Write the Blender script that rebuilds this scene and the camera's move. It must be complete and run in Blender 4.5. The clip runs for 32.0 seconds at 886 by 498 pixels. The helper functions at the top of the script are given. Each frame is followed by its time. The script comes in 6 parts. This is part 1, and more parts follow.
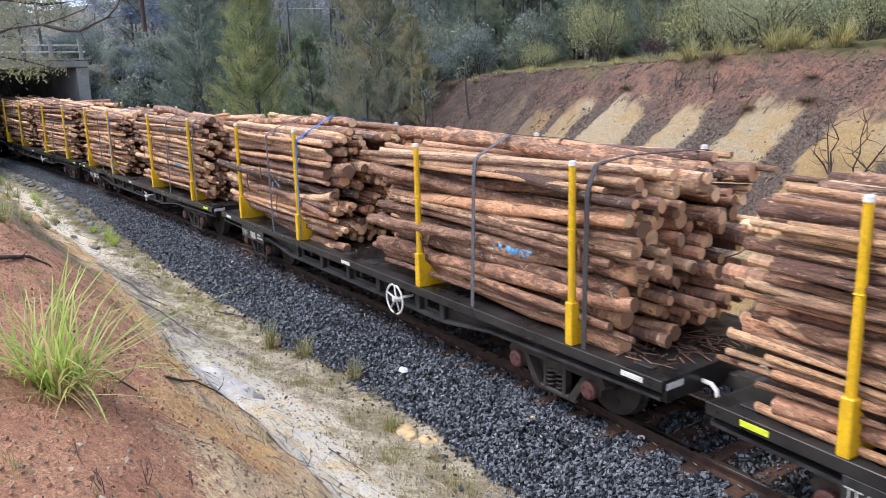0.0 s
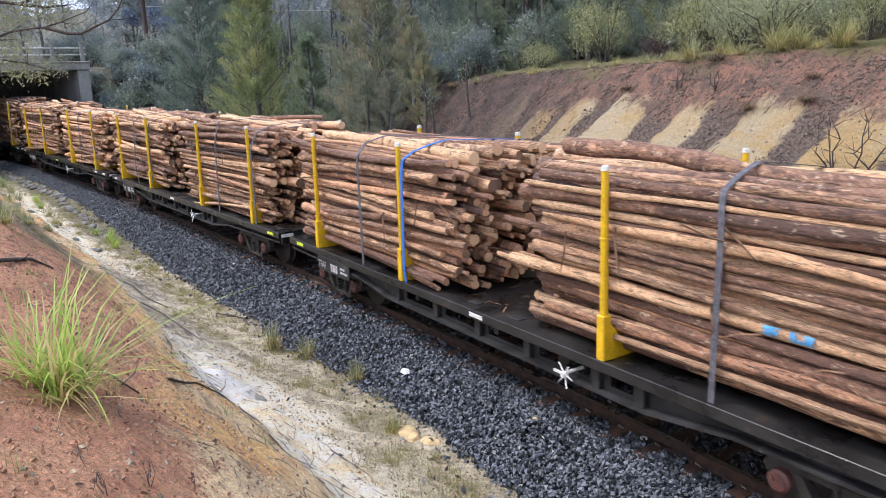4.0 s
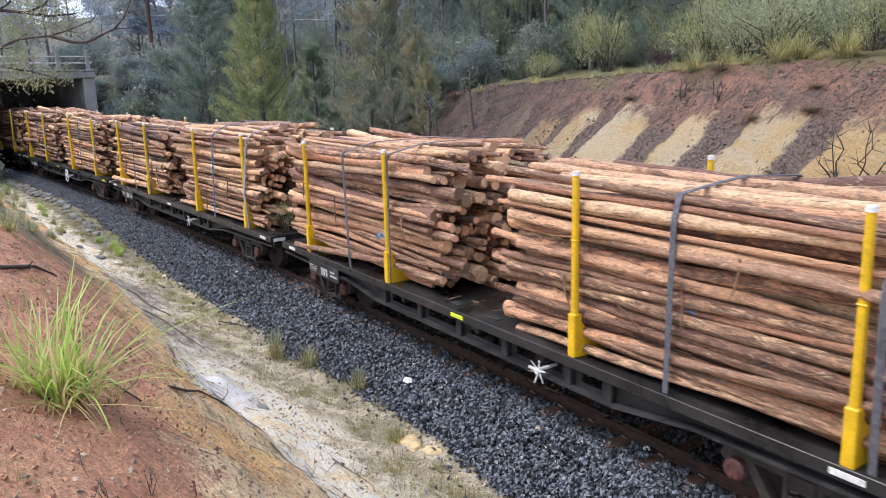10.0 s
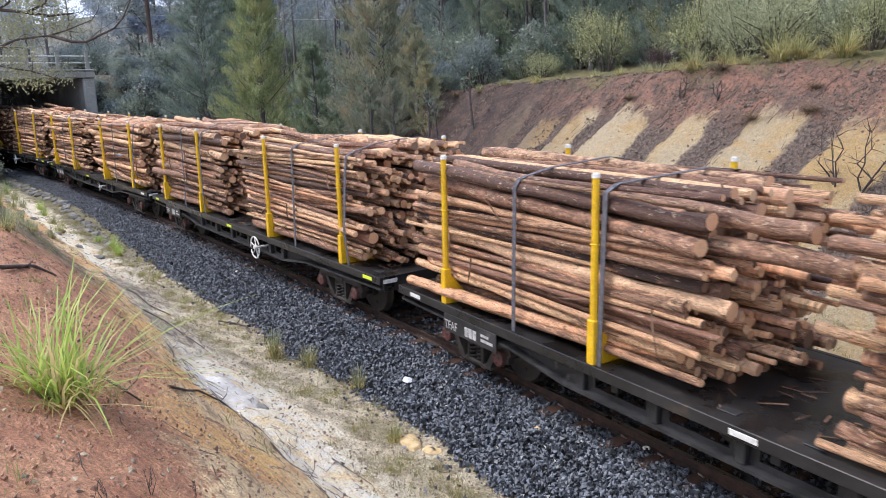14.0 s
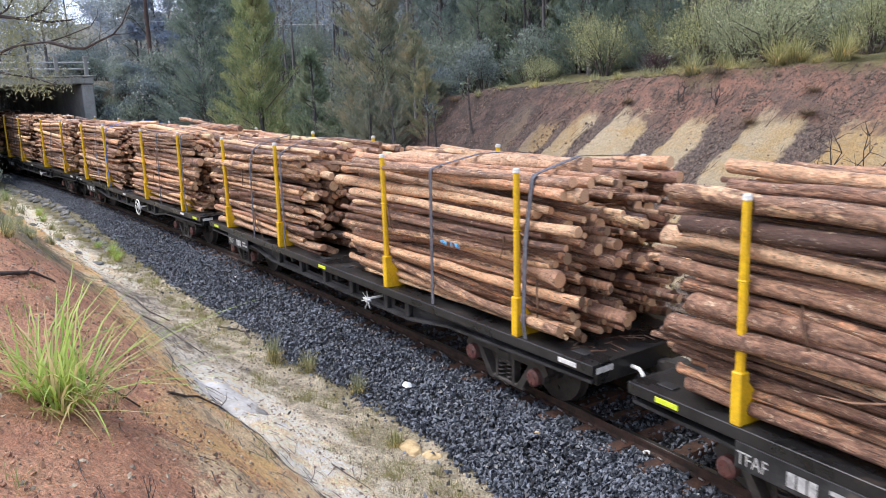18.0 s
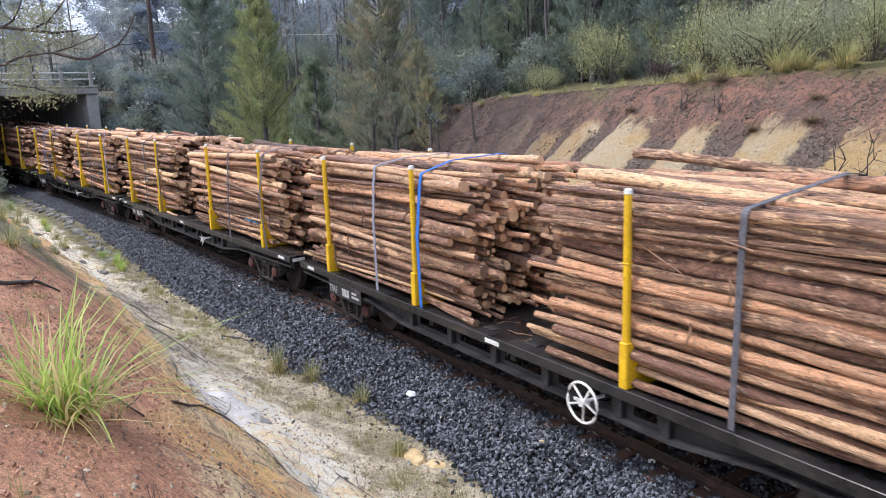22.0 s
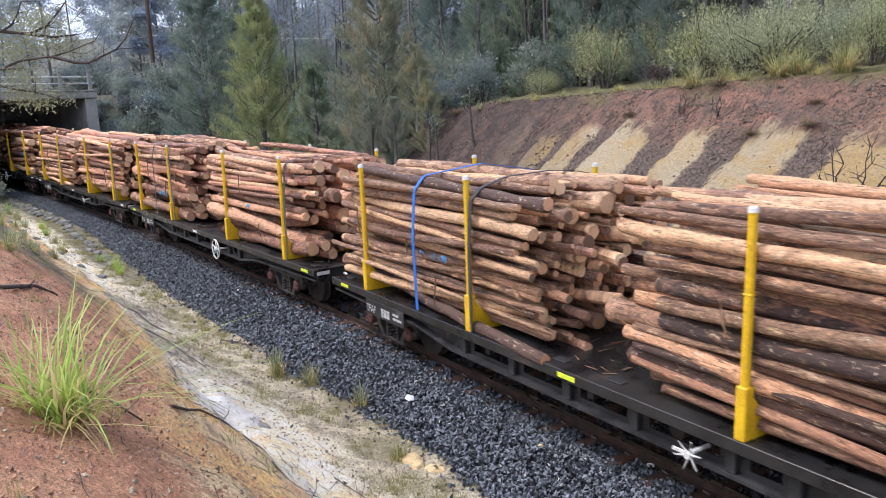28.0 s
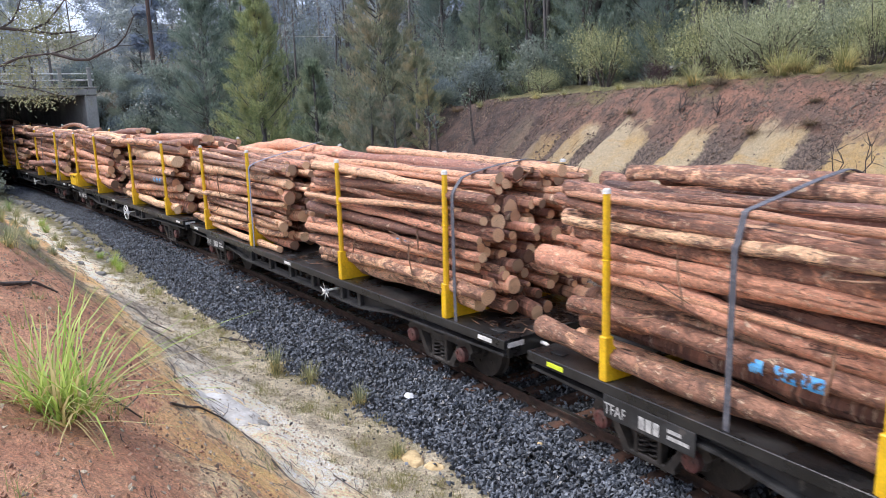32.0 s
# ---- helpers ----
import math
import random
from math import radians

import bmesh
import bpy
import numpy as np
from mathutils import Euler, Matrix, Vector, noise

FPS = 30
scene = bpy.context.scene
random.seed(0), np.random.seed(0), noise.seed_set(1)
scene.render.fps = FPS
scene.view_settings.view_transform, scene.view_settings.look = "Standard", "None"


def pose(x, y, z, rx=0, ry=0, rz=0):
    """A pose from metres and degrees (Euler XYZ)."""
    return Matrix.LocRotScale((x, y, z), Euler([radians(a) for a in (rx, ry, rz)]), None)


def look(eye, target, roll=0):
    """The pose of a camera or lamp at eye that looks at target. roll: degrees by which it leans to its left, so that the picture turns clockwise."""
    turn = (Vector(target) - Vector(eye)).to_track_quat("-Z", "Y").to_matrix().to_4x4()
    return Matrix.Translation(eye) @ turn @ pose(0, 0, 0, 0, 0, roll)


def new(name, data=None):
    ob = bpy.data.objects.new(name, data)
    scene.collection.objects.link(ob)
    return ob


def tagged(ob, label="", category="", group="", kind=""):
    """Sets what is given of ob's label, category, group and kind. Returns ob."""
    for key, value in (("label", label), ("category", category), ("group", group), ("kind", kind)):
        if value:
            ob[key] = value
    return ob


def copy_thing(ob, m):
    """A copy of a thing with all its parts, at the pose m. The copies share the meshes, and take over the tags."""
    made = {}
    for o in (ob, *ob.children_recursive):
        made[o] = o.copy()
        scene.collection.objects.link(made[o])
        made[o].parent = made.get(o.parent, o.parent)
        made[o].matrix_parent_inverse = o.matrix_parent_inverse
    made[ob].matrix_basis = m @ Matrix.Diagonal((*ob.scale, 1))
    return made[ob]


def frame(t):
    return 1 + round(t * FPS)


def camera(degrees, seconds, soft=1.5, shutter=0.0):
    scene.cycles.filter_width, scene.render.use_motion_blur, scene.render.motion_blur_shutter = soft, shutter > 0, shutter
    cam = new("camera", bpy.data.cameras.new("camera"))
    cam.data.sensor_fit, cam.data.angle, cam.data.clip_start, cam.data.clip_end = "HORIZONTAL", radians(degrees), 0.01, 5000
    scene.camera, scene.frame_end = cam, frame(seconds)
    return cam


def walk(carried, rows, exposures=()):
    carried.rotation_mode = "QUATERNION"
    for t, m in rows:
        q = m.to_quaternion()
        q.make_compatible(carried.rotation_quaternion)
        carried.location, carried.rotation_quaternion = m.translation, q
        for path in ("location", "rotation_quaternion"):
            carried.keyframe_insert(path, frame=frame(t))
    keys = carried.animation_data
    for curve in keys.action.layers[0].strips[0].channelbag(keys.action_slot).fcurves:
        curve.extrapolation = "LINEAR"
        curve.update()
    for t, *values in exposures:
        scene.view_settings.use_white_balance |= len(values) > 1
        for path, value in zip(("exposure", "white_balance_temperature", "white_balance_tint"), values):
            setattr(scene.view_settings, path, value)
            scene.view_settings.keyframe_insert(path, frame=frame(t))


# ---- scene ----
EYE = (0.0, -6.810, 4.074)
cam = camera(60.82, 32.0, soft=0.5, shutter=0.2)
walk(cam, [
    (0.0, pose(*EYE, 76.870, 1.554, 58.850)),
    (0.5, pose(*EYE, 76.888, 1.558, 58.847)),
    (1.0, pose(*EYE, 76.919, 1.581, 58.849)),
    (1.5, pose(*EYE, 76.953, 1.633, 58.855)),
    (2.0, pose(*EYE, 76.978, 1.683, 58.860)),
    (2.5, pose(*EYE, 76.988, 1.706, 58.875)),
    (3.0, pose(*EYE, 76.979, 1.724, 58.894)),
    (3.5, pose(*EYE, 76.963, 1.742, 58.901)),
    (5.5, pose(*EYE, 77.030, 1.885, 59.056)),
    (6.0, pose(*EYE, 77.102, 1.919, 59.078)),
    (6.5, pose(*EYE, 77.219, 1.910, 59.114)),
    (7.0, pose(*EYE, 77.342, 1.847, 59.145)),
    (7.5, pose(*EYE, 77.441, 1.780, 59.166)),
    (8.0, pose(*EYE, 77.505, 1.733, 59.174)),
    (8.5, pose(*EYE, 77.545, 1.702, 59.176)),
    (9.0, pose(*EYE, 77.574, 1.664, 59.179)),
    (9.5, pose(*EYE, 77.607, 1.629, 59.185)),
    (10.0, pose(*EYE, 77.640, 1.608, 59.190)),
    (10.5, pose(*EYE, 77.659, 1.600, 59.187)),
    (11.0, pose(*EYE, 77.658, 1.613, 59.168)),
    (11.5, pose(*EYE, 77.640, 1.639, 59.143)),
    (12.0, pose(*EYE, 77.619, 1.664, 59.127)),
    (12.5, pose(*EYE, 77.605, 1.667, 59.126)),
    (13.0, pose(*EYE, 77.600, 1.646, 59.142)),
    (13.5, pose(*EYE, 77.604, 1.618, 59.161)),
    (14.0, pose(*EYE, 77.618, 1.603, 59.164)),
    (14.5, pose(*EYE, 77.634, 1.608, 59.156)),
    (16.5, pose(*EYE, 77.718, 1.716, 59.007)),
    (17.0, pose(*EYE, 77.778, 1.731, 59.007)),
    (17.5, pose(*EYE, 77.878, 1.749, 59.027)),
    (18.0, pose(*EYE, 77.971, 1.789, 59.062)),
    (18.5, pose(*EYE, 78.052, 1.856, 59.091)),
    (19.0, pose(*EYE, 78.130, 1.910, 59.122)),
    (19.5, pose(*EYE, 78.222, 1.961, 59.160)),
    (20.0, pose(*EYE, 78.332, 2.018, 59.197)),
    (20.5, pose(*EYE, 78.446, 2.047, 59.232)),
    (21.0, pose(*EYE, 78.548, 2.050, 59.263)),
    (21.5, pose(*EYE, 78.610, 2.037, 59.286)),
    (22.0, pose(*EYE, 78.620, 2.007, 59.297)),
    (22.5, pose(*EYE, 78.597, 1.979, 59.298)),
    (23.0, pose(*EYE, 78.572, 1.959, 59.299)),
    (23.5, pose(*EYE, 78.572, 1.936, 59.301)),
    (24.0, pose(*EYE, 78.592, 1.909, 59.294)),
    (24.5, pose(*EYE, 78.619, 1.890, 59.273)),
    (25.0, pose(*EYE, 78.647, 1.885, 59.246)),
    (25.5, pose(*EYE, 78.671, 1.882, 59.233)),
    (27.5, pose(*EYE, 78.945, 1.963, 59.208)),
    (28.0, pose(*EYE, 78.919, 1.991, 59.201)),
    (28.5, pose(*EYE, 78.851, 2.008, 59.197)),
    (29.0, pose(*EYE, 78.761, 1.994, 59.201)),
    (29.5, pose(*EYE, 78.714, 1.976, 59.201)),
    (30.0, pose(*EYE, 78.733, 1.950, 59.190)),
    (30.5, pose(*EYE, 78.780, 1.914, 59.184)),
    (31.0, pose(*EYE, 78.812, 1.885, 59.191)),
    (31.5, pose(*EYE, 78.798, 1.859, 59.202)),
    (32.0, pose(*EYE, 78.766, 1.839, 59.208)),
])

# ---------- light ----------
world = bpy.data.worlds.new("overcast_sky")
scene.world = world
world.use_nodes = True
wt = world.node_tree
wt.nodes.clear()
sky = wt.nodes.new("ShaderNodeTexSky")
sky.sky_type, sky.sun_disc = "NISHITA", False
sky.sun_elevation, sky.sun_rotation = radians(48), radians(200)
sky.air_density, sky.dust_density, sky.ozone_density = 1.0, 6.0, 1.0
flat = wt.nodes.new("ShaderNodeRGB")
flat.outputs[0].default_value = (7.6, 8.65, 11.7, 1)
blend = wt.nodes.new("ShaderNodeMixRGB")
blend.inputs[0].default_value = 0.8
wt.links.new(sky.outputs[0], blend.inputs[1])
wt.links.new(flat.outputs[0], blend.inputs[2])
bg = wt.nodes.new("ShaderNodeBackground")
bg.inputs[1].default_value = 0.11
wt.links.new(blend.outputs[0], bg.inputs[0])
wo = wt.nodes.new("ShaderNodeOutputWorld")
wt.links.new(bg.outputs[0], wo.inputs[0])

sun_data = bpy.data.lights.new("sun", "SUN")
sun_data.energy, sun_data.angle, sun_data.color = 2.2, radians(22), (1.0, 0.953, 0.935)
sun = new("sun", sun_data)
sun.matrix_world = look((0, 0, 0), (0.24, 0.49, -1.0))
scene.view_settings.exposure = 0.63

# ---------- the railway's line ----------
# s: metres along the line (the train runs towards +s), n: metres across it, z: over the rail head
_S = np.arange(-400.0, 120.5, 0.5)
_K = np.where(_S > 0, 0.0, np.where(_S > -12, -0.0061, np.where(_S > -110, -0.0034, 0.0)))
_I0 = int(np.searchsorted(_S, 0.0))
_TH = np.concatenate([[0], np.cumsum((_K[1:] + _K[:-1]) * 0.25)])
_TH -= _TH[_I0]
_CX = np.concatenate([[0], np.cumsum(np.cos((_TH[1:] + _TH[:-1]) / 2) * 0.5)])
_CY = np.concatenate([[0], np.cumsum(np.sin((_TH[1:] + _TH[:-1]) / 2) * 0.5)])
_CX -= _CX[_I0]
_CY -= _CY[_I0]


def grade(s):
    q = np.clip(s, -110, 10)
    return 0.00025 * q * q + 0.0044 * q


def line(s, n=0.0, z=0.0):
    a = np.interp(s, _S, _TH)
    return (np.interp(s, _S, _CX) - n * np.sin(a), np.interp(s, _S, _CY) + n * np.cos(a), z + grade(s))


def heading(s):
    return float(np.degrees(np.interp(s, _S, _TH)))


def line_pose(s, n=0.0, z=0.0, turn=0.0):
    x, y, h = line(s, n, z)
    return pose(float(x), float(y), float(h), 0, 0, heading(s) + turn)


NEAR_N = [-400, -60, -30, -12, -8.5, -7.0, -6.3, -5.6, -5.0, -4.4, -3.8, -3.2, -2.6, -2.05, -1.35]
NEAR_Z = [14.0, 8.0, 6.0, 3.4, 2.75, 2.40, 2.06, 1.45, 0.78, 0.26, -0.06, -0.30, -0.46, -0.46, -0.20]


def bank_toe(s):
    return 3.2 + 6.0 * np.clip((-s - 22.0) / 9.0, 0, 1)


def level(s, n):
    """Height of the ground over the rail head."""
    s, n = np.asarray(s, float), np.asarray(n, float)
    near = np.interp(n, NEAR_N, NEAR_Z)
    toe = bank_toe(s)
    top = 3.9 + 0.52 * np.clip((s + 20) / 12, 0, 1.25) - 0.6 * np.clip((-s - 20) / 5, 0, 1)
    rise = np.clip((n - toe) * 0.9, 0, None)
    bank = -0.4 + np.minimum(rise, top + 0.4)
    over = np.clip(n - toe - (top + 0.4) / 0.9, 0, None)
    far = np.where(n < 1.35, -0.2, np.where(n < 2.05, -0.2 - (n - 1.35) * 0.37, bank + np.minimum(over, 160) * 0.10 + np.clip(over - 6, 0, 120) * 0.13))
    z = np.where(n < -1.35, near, far)
    road = np.minimum(np.clip((-s - 37.0) / 7.5, 0, 1), np.clip((s + 72) / 8, 0, 1)) * 5.1
    return np.where((n > 2.75) | (n < -2.75), np.maximum(z, road * np.clip((np.abs(n) - 2.7) / np.clip(3.2 + (s + 44.5) * 0.9, 0.05, 9), 0, 1) - 0.45), z)


def bank_edge(s):
    """Where the red bank breaks off along its washed-out step."""
    return np.interp(s, [-40, -23, -21, -17, -13, -10, -8.8, -8.4, -7.8, -6.5, 0], [-3.5, -4.05, -3.95, -4.15, -4.35, -4.86, -4.88, -4.62, -4.46, -4.45, -4.6])


def red_edge(s):
    """Where the red soil turns to ochre."""
    return np.interp(s, [-40, -23, -17, -12, -8, -6.5, 0], [-4.4, -4.6, -4.75, -5.1, -5.5, -5.85, -6.0])


def verge_edge(s):
    """Where the pale clay turns to the grassy verge."""
    return np.interp(s, [-40, -33, -25, -19.5, -14, -12, -10.7, -9.7, -8.6, -7.4, -6.7, 0], [-2.3, -2.5, -3.06, -3.04, -3.5, -3.45, -3.45, -3.25, -3.26, -3.5, -3.4, -3.4])


def ballast_edge(s):
    """Where the crushed stone ends on the near side."""
    return np.interp(s, [-60, -35, -30, -27, -19.5, -17, -14, -12, -10, -8, -6.5, -5.5, 0], [-1.55, -1.6, -1.74, -1.93, -2.37, -2.38, -2.26, -2.32, -2.18, -2.12, -2.2, -2.05, -2.1])


def lumps(x, y, z=0.0):
    return noise.fractal(Vector((x, y, z)), 0.9, 2.1, 4)


FURROWS = (-20.9, -19.4, -18.0, -16.6, -15.45, -14.2, -12.2, -10.55, -8.55, -6.6, -4.7, 90.0)
FURROW_WIDTH = (0.3, 0.3, 0.28, 0.26, 0.16, 0.22, 0.36, 0.38, 0.36, 0.3, 0.3, 0.3)


def furrow(s, n):
    """0 to 1: how deep in one of the dark furrows down the far cutting."""
    if n < 3.0 or s < -24 or s > 0:
        return 0.0
    w = s + 0.25 * lumps(s * 0.4, n * 0.35, 9.0) - 0.22 * (n - 6.5)
    spread = 1.0 + 0.5 * max(0.0, n - 6.6)
    return max(math.exp(-((w - f) / (q * spread)) ** 2) for f, q in zip(FURROWS, FURROW_WIDTH))


def ground_z(s, n):
    """Height of the finished ground, with its lumps, over the rail head."""
    z = float(level(s, n))
    d = 1.0 if (n < -2.3 or n > 2.3) else 0.12
    amp = 0.05 + 0.05 * min(1.0, max(0.0, (abs(n) - 3) / 3))
    z += d * amp * lumps(s * 0.9, n * 0.9) + d * 0.04 * lumps(s * 3.1, n * 3.1, 5.0) + (d * 0.018 * lumps(s * 9.0, n * 9.0, 2.0) if -9 < n < -2.3 and s > -16 else 0.0)
    if n > 3.2 and s > -24:  # scraped furrows down the cutting
        z -= 0.16 * furrow(s, n) * min(1, (n - 3.2)) * max(0.0, min(1.0, (8.2 - n) / 1.2))
    if -7.0 < n < -3.3:      # the washed-out step at the foot of the red soil, with a ragged lip
        d = n - float(bank_edge(s)) + 0.16 * lumps(s * 1.6, n * 1.1, 4.0)
        lip = min(1.0, max(0.0, 0.5 - d / 0.16)) * max(0.0, min(1.0, (d + 1.5) / 1.2))
        z += (0.05 + 0.07 * abs(lumps(s * 0.8, 3.0))) * lip
        e = d - 0.42 - 0.1 * lumps(s * 1.3, n, 7.0)   # a runnel washed into the clay below it
        z -= 0.05 * math.exp(-(e / 0.10) ** 2) * (1.0 if s > -13 else 0.4)
    return z


def on_ground(s, n, sink=0.0):
    x, y, h = line(s, n, ground_z(s, n) - sink)
    return float(x), float(y), float(h)


# ---------- materials ----------
def linked(nt, sock, value):
    if isinstance(value, bpy.types.NodeSocket):
        nt.links.new(value, sock)
    elif isinstance(value, (tuple, list)) and len(value) == 3 and sock.type == "RGBA":
        sock.default_value = (*value, 1)
    else:
        sock.default_value = value


def nd(nt, kind, out=0, props=None, **ins):
    n = nt.nodes.new("ShaderNode" + kind)
    for k, v in (props or {}).items():
        if k == "operation":
            n.operation = v
        elif k == "blend_type":
            n.blend_type = v
        elif k == "interpolation_type":
            n.interpolation_type = v
        else:
            n.attribute_name = v
    for k, v in ins.items():
        key = int(k[1:]) if k[0] == "i" and k[1:].isdigit() else k.replace("_", " ")
        linked(nt, n.inputs[key], v)
    return n.outputs[out]


def mix(nt, fac, a, b, how="MIX"):
    return nd(nt, "MixRGB", props={"blend_type": how}, i0=fac, i1=a, i2=b)


def ramp(nt, fac, lo, hi, a=0.0, b=1.0):
    return nd(nt, "MapRange", props={"interpolation_type": "SMOOTHSTEP"}, i0=fac, i1=lo, i2=hi, i3=a, i4=b)


def math_node(nt, op, a, b=0.0):
    return nd(nt, "Math", props={"operation": op}, i0=a, i1=b)


def coords(nt, which="Object", scale=(1, 1, 1)):
    c = nt.nodes.new("ShaderNodeTexCoord").outputs[which]
    m = nt.nodes.new("ShaderNodeMapping")
    nt.links.new(c, m.inputs[0])
    m.inputs[3].default_value = scale
    return m.outputs[0]


def noise_tex(nt, vec, scale, detail=4.0, rough=0.6, distort=0.0):
    return nd(nt, "TexNoise", Vector=vec, Scale=scale, Detail=detail, Roughness=rough, Distortion=distort)


def blank(name):
    m = bpy.data.materials.new(name)
    m.use_nodes = True
    nt = m.node_tree
    return m, nt, nt.nodes["Principled BSDF"]


def bump(nt, bsdf, height, strength=0.4, dist=0.02):
    nt.links.new(nd(nt, "Bump", Strength=strength, Distance=dist, Height=height), bsdf.inputs["Normal"])


def surface(name, a, b, scale=6.0, rough=(0.6, 0.9), metal=0.0, grain=40.0, relief=0.3, dist=0.01, stretch=(1, 1, 1), tint=0.0, spots=None, where="Object"):
    """Two-scale mottled material; tint: change from object to object; spots: (colour, threshold, scale)."""
    m, nt, bs = blank(name)
    v = coords(nt, where, stretch)
    big = noise_tex(nt, v, scale, 5.0, 0.65)
    fine = noise_tex(nt, v, grain, 3.0, 0.7)
    col = mix(nt, ramp(nt, big, 0.35, 0.65), a, b)
    col = mix(nt, 0.35, col, nd(nt, "MixRGB", props={"blend_type": "MULTIPLY"}, i0=1.0, i1=col, i2=ramp_color(nt, fine)), "MIX")
    if spots:
        far = noise_tex(nt, v, spots[2], 6.0, 0.7)
        col = mix(nt, ramp(nt, far, spots[1], spots[1] + 0.08), col, spots[0])
    if tint:
        rnd = nd(nt, "ObjectInfo", out=5)
        col = mix(nt, 1.0, col, nd(nt, "CombineXYZ", X=ramp(nt, rnd, 0, 1, 1 - tint, 1 + tint), Y=ramp(nt, rnd, 0, 1, 1 - tint, 1 + tint), Z=ramp(nt, rnd, 0, 1, 1 - tint, 1 + tint)), "MULTIPLY")
    linked(nt, bs.inputs["Base Color"], col)
    linked(nt, bs.inputs["Roughness"], ramp(nt, big, 0.3, 0.7, rough[0], rough[1]))
    bs.inputs["Metallic"].default_value = metal
    if relief:
        bump(nt, bs, fine, relief, dist)
    return m


def ramp_color(nt, fac):
    return nd(nt, "MapRange", i0=fac, i1=0.25, i2=0.75, i3=0.35, i4=1.5)


def bark_material(name, tones, bark_a, bark_b, crack):
    """Round wood, each log in its own tone: peeled wood, strips of bark left on, cracks and knots along its length."""
    m, nt, bs = blank(name)
    rnd = math_node(nt, "FRACT", math_node(nt, "ADD", nd(nt, "ObjectInfo", out=5), nd(nt, "NewGeometry", out=8)))
    rnd2 = math_node(nt, "FRACT", math_node(nt, "MULTIPLY", rnd, 23.7))
    shift = nd(nt, "CombineXYZ", X=math_node(nt, "MULTIPLY", rnd, 370.0), Y=math_node(nt, "MULTIPLY", rnd, 91.0), Z=math_node(nt, "MULTIPLY", rnd, 13.0))
    v0 = nt.nodes.new("ShaderNodeTexCoord").outputs["Object"]
    v = nd(nt, "VectorMath", props={"operation": "ADD"}, i0=v0, i1=shift)

    def mapped(sx, sy):
        mp = nt.nodes.new("ShaderNodeMapping")
        nt.links.new(v, mp.inputs[0])
        mp.inputs[3].default_value = (sx, sy, sy)
        return mp.outputs[0]
    cr = nt.nodes.new("ShaderNodeValToRGB")
    els = cr.color_ramp.elements
    for i, (p, c) in enumerate(tones):
        e = els[i] if i < 2 else els.new(p)
        e.position, e.color = p, (*c, 1)
    nt.links.new(rnd, cr.inputs[0])
    col = cr.outputs[0]
    patch = noise_tex(nt, mapped(2.3, 0.62), 1.0, 7.0, 0.66, 0.9)
    streak = noise_tex(nt, mapped(5.5, 1.25), 1.0, 6.0, 0.72, 0.8)
    fine = noise_tex(nt, mapped(24.0, 3.6), 1.0, 4.0, 0.8)
    line_n = noise_tex(nt, mapped(1.9, 3.0), 1.0, 5.0, 0.7, 0.9)
    bark = mix(nt, ramp(nt, streak, 0.36, 0.64), bark_a, bark_b)
    edge = ramp(nt, rnd2, 0.0, 1.0, 0.38, 0.74)
    on = ramp(nt, math_node(nt, "SUBTRACT", patch, edge), -0.05, 0.05, 0.0, 0.9)
    col = mix(nt, 1.0, col, nd(nt, "MapRange", i0=streak, i1=0.30, i2=0.70, i3=0.56, i4=1.30), "MULTIPLY")
    col = mix(nt, on, col, bark)
    fleck = noise_tex(nt, mapped(8.0, 1.5), 1.0, 5.0, 0.72, 0.7)
    col = mix(nt, ramp(nt, fleck, 0.58, 0.65, 0.0, 0.7), col, (0.90, 0.70, 0.49))
    col = mix(nt, ramp(nt, fleck, 0.42, 0.34, 0.0, 0.8), col, bark_a)
    col = mix(nt, ramp(nt, line_n, 0.60, 0.64, 0.0, 0.75), col, crack)
    knots = nd(nt, "TexVoronoi", Vector=mapped(1.1, 0.9), Scale=1.0)
    col = mix(nt, ramp(nt, knots, 0.06, 0.15, 0.8, 0.0), col, crack)
    col = mix(nt, 1.0, col, nd(nt, "MapRange", i0=fine, i1=0.30, i2=0.70, i3=0.62, i4=1.34), "MULTIPLY")
    linked(nt, bs.inputs["Base Color"], col)
    linked(nt, bs.inputs["Roughness"], ramp(nt, streak, 0.3, 0.7, 0.45, 0.8))
    bump(nt, bs, math_node(nt, "ADD", math_node(nt, "ADD", streak, math_node(nt, "MULTIPLY", on, 0.35)), math_node(nt, "MULTIPLY", fine, 0.5)), 1.0, 0.05)
    return m


